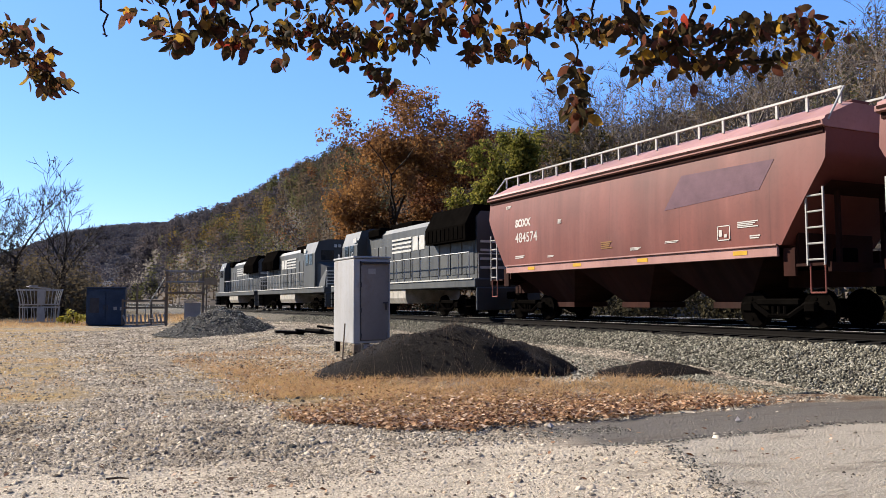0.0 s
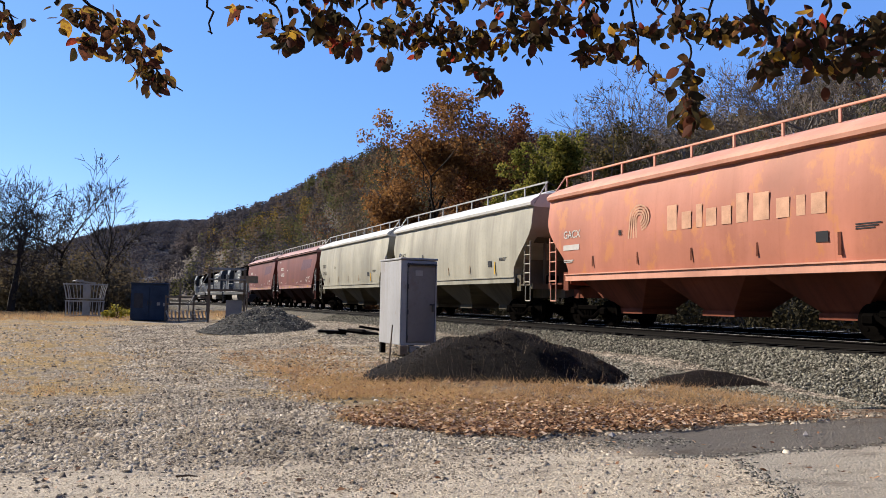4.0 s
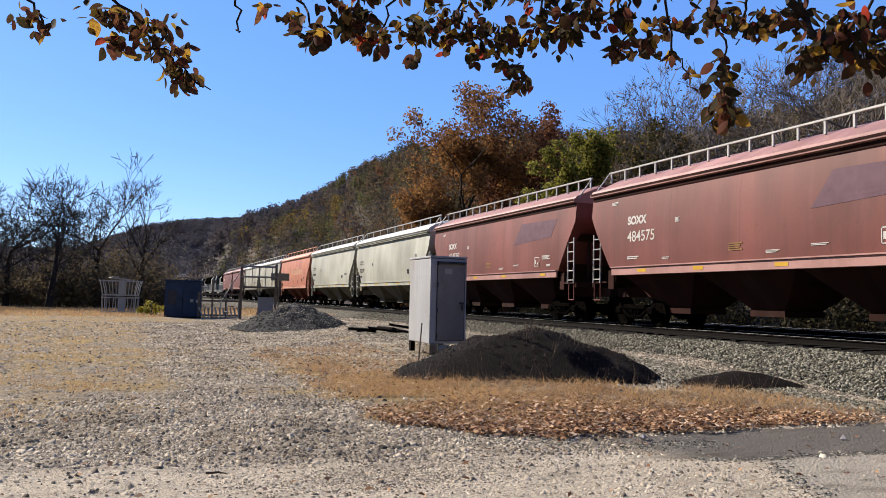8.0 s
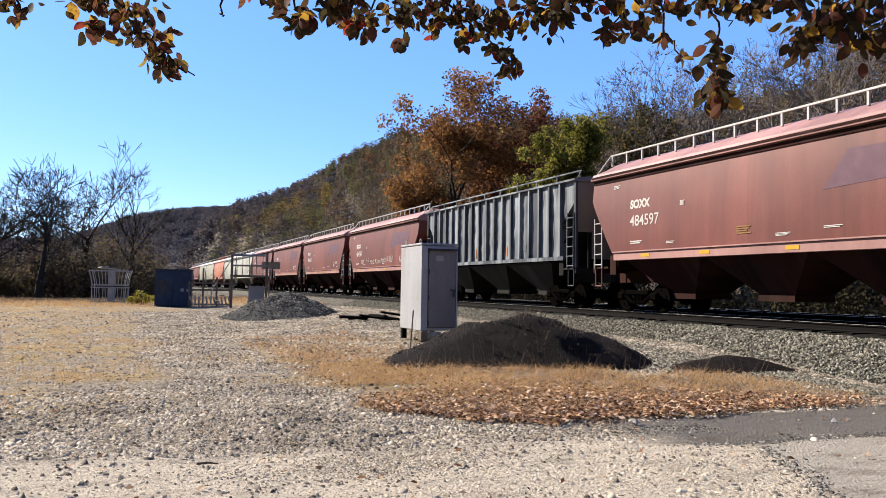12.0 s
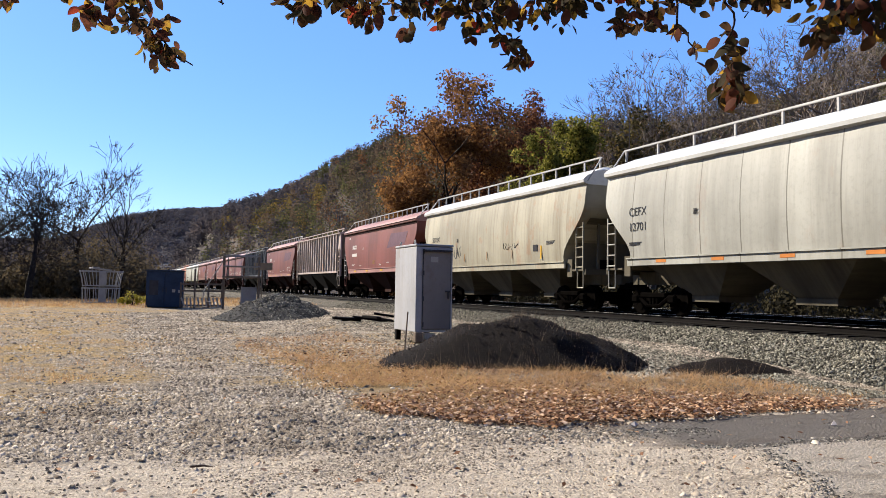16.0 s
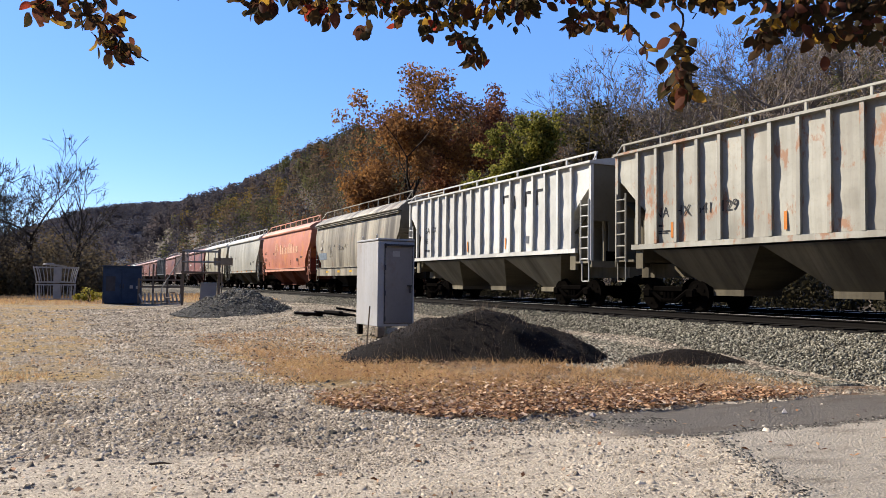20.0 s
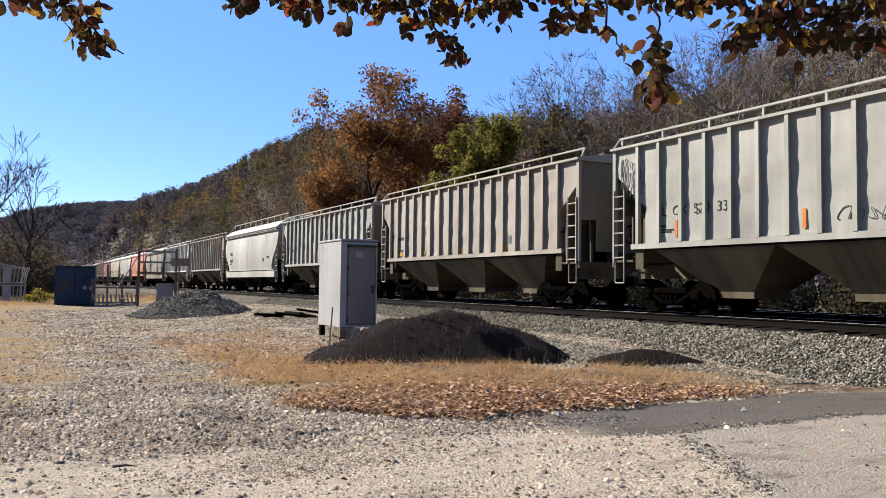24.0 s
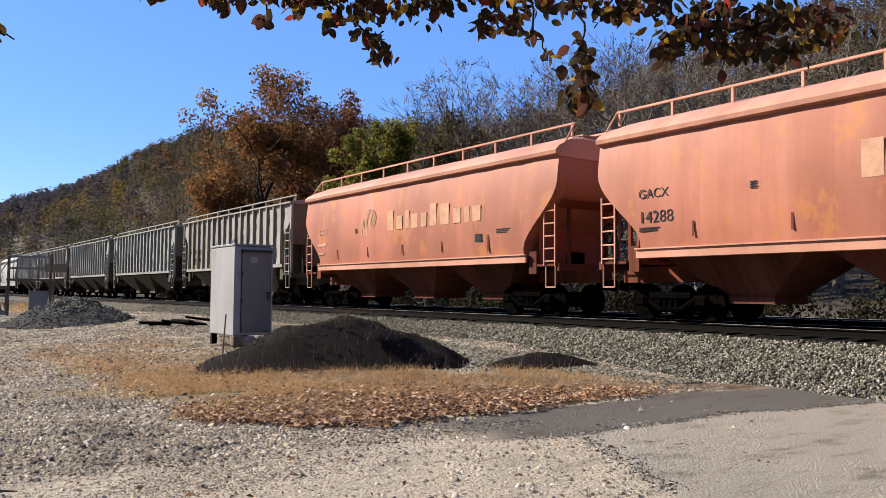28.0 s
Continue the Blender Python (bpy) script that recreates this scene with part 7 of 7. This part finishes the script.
SPRAYS += [(18.9, 20.0, 1.7, 1.1, 20), (19.0, 18.0, 0.4, 0.6, 4), (21.6, 20.8, 2.1, 1.1, 26), (21.4, 19.3, 0.8, 0.9, 9), (23.8, 18.3, 0.8, 0.8, 8), (23.8, 20.1, 1.7, 1.1, 20), (25.9, 19.3, 1.5, 1.5, 20),
           (27.0, 16.6, 0.8, 0.8, 9), (26.1, 17.6, 0.7, 0.7, 6), (28.4, 20.0, 1.7, 1.7, 24), (30.5, 19.8, 1.0, 1.3, 14), (31.7, 21.1, 1.7, 0.8, 14), (34.4, 20.6, 1.9, 1.1, 20), (34.2, 18.3, 1.0, 1.0, 9)]
SPRAYS += [(36.0, 18.8, 1.3, 1.3, 14), (38.0, 20.0, 1.7, 1.0, 14), (38.0, 17.8, 0.4, 0.5, 4), (39.2, 16.3, 0.3, 0.7, 3), (41.3, 20.1, 1.7, 0.9, 18), (41.6, 17.1, 0.8, 0.6, 4), (41.6, 16.2, 1.0, 0.7, 4),
           (41.6, 14.8, 1.0, 0.9, 8), (41.6, 13.7, 0.9, 0.8, 9), (43.9, 19.6, 1.5, 1.0, 16), (46.0, 19.6, 1.7, 1.0, 18), (47.1, 17.1, 1.1, 1.3, 14), (46.9, 16.4, 0.6, 0.7, 5), (48.4, 17.9, 1.3, 1.3, 14)]
SPRAYS += [(50.1, 18.7, 1.9, 1.3, 24), (50.7, 16.3, 1.5, 0.8, 12), (52.6, 16.6, 1.7, 1.3, 18), (53.6, 18.1, 2.5, 1.3, 30), (55.4, 15.9, 1.3, 0.8, 10), (56.0, 18.1, 2.5, 1.0, 26), (57.9, 17.1, 2.1, 1.3, 20)]
SPRAYS += [(a, 22.6, 2.6, 0.9, 22) for a in range(-6, 62, 5) if not 3 < a < 9]
TWIGS = [
    [(-4.8, 21.1), (-0.7, 18.6), (1.7, 15.9), (4.1, 14.6)],
    [(-8.7, 19.6), (-7.5, 18.2), (-6.8, 17.1)],
    [(5.6, 22.7), (5.7, 19.4), (5.9, 18.7)],
    [(10.5, 23.9), (10.0, 21.3), (11.5, 19.4), (10.9, 18.7)],
    [(17.2, 23.7), (16.9, 20.7), (15.9, 19.1)],
    [(18.8, 20.4), (19.1, 18.2)],
    [(24.1, 23.8), (21.6, 20.8), (23.8, 19.3), (25.9, 17.6), (27.0, 16.6)],
    [(30.0, 23.7), (28.4, 20.8), (30.1, 19.2)],
    [(34.6, 23.5), (35.0, 20.2), (34.0, 18.1)],
    [(37.4, 23.3), (38.0, 18.1), (39.2, 16.1)],
    [(40.9, 23.3), (40.7, 20.1), (41.8, 18.0), (41.6, 15.2), (41.6, 13.5)],
    [(43.5, 23.4), (42.8, 19.6), (42.4, 18.1)],
    [(51.1, 21.5), (50.4, 18.3), (50.7, 16.2)],
]
BOUGHS = [([(45.0, 23.2), (47.1, 18.7), (49.1, 16.7), (51.7, 16.0), (55.4, 15.7)], 0.022), ([(62.0, 22.5), (55.4, 22.3), (49.1, 23.0), (42.0, 23.4), (34.2, 23.8), (25.8, 24.0), (17.3, 24.0), (9.8, 23.8)], 0.03),
         ([(9.8, 23.8), (2.0, 23.5), (-4.8, 21.1), (-8.7, 19.6)], 0.016)]
M_TWIG = plain("dark_twig_bark", (0.0257, 0.0203, 0.0164), 0.9, 0, 0.3, 20)
overhang = thing("overhanging_tree", "tree with a low branch of green, yellow and rust autumn leaves", "tree", at=pose(0, 0, 0))
rb = np.random.default_rng(3)


def leaf_dist(az):
    return 3.85 + 0.25 * math.sin(az * 0.35) + rb.normal() * 0.12


for pts, r in BOUGHS + [(t, 0.007) for t in TWIGS]:
    mb = MB()
    prev = None
    line, rads = [], []
    for k, (a, e) in enumerate(pts):
        q = at_angle(a, e, 3.85 + 0.25 * math.sin(a * 0.35))
        if prev is not None:
            steps = 5
            for s in range(steps):
                nq = prev.lerp(q, (s + 1) / steps) + Vector(rb.normal(size=3)) * (0.012 if s < steps - 1 else 0)
                rr = r * (1 - 0.6 * (k - 1 + s / steps) / (len(pts) - 1))
                line.append(nq)
                rads.append(rr)
        else:
            line.append(q)
            rads.append(r)
        prev = q
    mb.tube(line, rads)
    part("limb" if r > 0.01 else "twig", mb, M_TWIG, overhang)


def leaf_mesh(k, mat):
    """Oval leaf, folded along the midrib and curled."""
    bend, fold = (0.25, -0.15, 0.1, 0.4)[k % 4], (0.18, 0.28, 0.1, 0.35)[k % 4]
    vs, fs = [], []
    n = 6
    for i in range(n + 1):
        t = i / n
        w = 0.30 * math.sin(math.pi * t ** 0.85) ** 0.8 if 0 < i < n else 0.0
        z = bend * (t - 0.5) ** 2 * 2
        vs += [(t, -w, z + fold * w), (t, 0, z), (t, w, z + fold * w)]
    for i in range(n):
        a = i * 3
        fs += [(a, a + 1, a + 4, a + 3), (a + 1, a + 2, a + 5, a + 4)]
    return MB().add(vs, fs).mesh("leaf", mat, True)


def leaf_material(name, cols, edge):
    m, nt, b = nodes_of(name)
    info = nt.nodes.new("ShaderNodeObjectInfo")
    r = ramp(nt, [(k / (len(cols) - 1), c) for k, c in enumerate(cols)], info.outputs["Random"])
    v, _ = own_vec(nt)
    sp = noise_node(nt, v, 5.0, 4, 0.7)
    c = mix(nt, ramp(nt, [(0.45, (0, 0, 0)), (0.62, (1, 1, 1))], sp.outputs[0]).outputs[0], r.outputs[0], edge)
    nt.links.new(c, b.inputs["Base Color"])
    b.inputs["Roughness"].default_value = 0.8
    t = nt.nodes.new("ShaderNodeBsdfTranslucent")
    nt.links.new(c, t.inputs[0])
    s = nt.nodes.new("ShaderNodeMixShader")
    s.inputs[0].default_value = 0.5
    nt.links.new(b.outputs[0], s.inputs[1])
    nt.links.new(t.outputs[0], s.inputs[2])
    nt.links.new(s.outputs[0], nt.nodes["Material Output"].inputs[0])
    return m


LEAF_MATS = [leaf_material("dark_green_leaf", [(0.016, 0.016, 0.008), (0.03, 0.025, 0.011), (0.034, 0.018, 0.012)], (0.06, 0.03, 0.014)),
             leaf_material("rust_leaf", [(0.065, 0.023, 0.016), (0.12, 0.045, 0.024), (0.10, 0.05, 0.02)], (0.04, 0.02, 0.013)),
             leaf_material("yellow_leaf", [(0.26, 0.16, 0.024), (0.34, 0.19, 0.028), (0.17, 0.135, 0.026)], (0.14, 0.06, 0.018)),
             leaf_material("red_leaf", [(0.26, 0.035, 0.02), (0.3, 0.06, 0.032)], (0.15, 0.022, 0.014))]
LEAF_MES = [[leaf_mesh(k, m) for k in range(4)] for m in LEAF_MATS]
count = 0
rest = {}
for a, e, ra, re, n in SPRAYS:
    for _ in range(int(n * 2.9)):
        az_, el_ = a + rb.normal() * ra * 0.48, e + rb.normal() * re * 0.48
        p = at_angle(az_, el_, leaf_dist(a))
        size = rb.uniform(0.042, 0.078) * (1.45 if 41 < a < 42 and e < 18 else 1.0)
        way = Vector((rb.normal() * 0.7, rb.normal() * 0.7, -0.75 + rb.normal() * 0.45))
        turn = way.to_track_quat("X", "Z").to_matrix().to_4x4() @ Matrix.Rotation(rb.uniform(0, 6.28), 4, "X")
        u = rb.random()
        warm = 0.40 if az_ < 12 else 0.24
        mk = 3 if u < 0.015 else 2 if u < 0.02 + warm * 0.45 else 1 if u < 0.12 + warm else 0
        m = Matrix.Translation(p) @ turn @ Matrix.Scale(size, 4)
        if count < 300 and e < 21:
            ob = new("leaf", LEAF_MES[mk][int(rb.integers(4))])
            ob.parent = overhang
            ob.matrix_basis = m
            count += 1
        else:
            rest.setdefault(mk, []).append(m)
for mk, ms in rest.items():
    src = LEAF_MES[mk][0]
    bv = np.array([v.co[:] for v in src.vertices])
    bf = [tuple(p.vertices) for p in src.polygons]
    mats = np.array([np.array(m)[:3, :3] for m in ms])
    pos = np.array([np.array(m)[:3, 3] for m in ms])
    ob = part("more_leaves", many_mesh("more_leaves", bv, bf, pos, mats, LEAF_MATS[mk]), None, overhang)
    tagged(ob, kind="stuff")

# the trunk that carries the branch, standing beside the lot
top = at_angle(62.0, 22.5, 3.85 + 0.25 * math.sin(62.0 * 0.35))
foot = Vector((5.4, 0.15, -0.1))
fork = Vector((5.3, 0.2, 2.75))
part("trunk", MB().tube([foot, foot.lerp(fork, 0.15), foot.lerp(fork, 0.6) + Vector((0.05, 0.03, 0)), fork, fork + Vector((0.05, -0.15, 1.5)), fork + Vector((0.3, -0.4, 3.2))], [0.27, 0.2, 0.17, 0.15, 0.11, 0.05], 10), M_BARK, overhang)
part("limb", MB().tube([fork, fork.lerp(top, 0.4) + Vector((0, 0, 0.12)), fork.lerp(top, 0.75) + Vector((0, 0, 0.06)), top], [0.09, 0.065, 0.045, 0.031], 8), M_BARK, overhang)


motions()
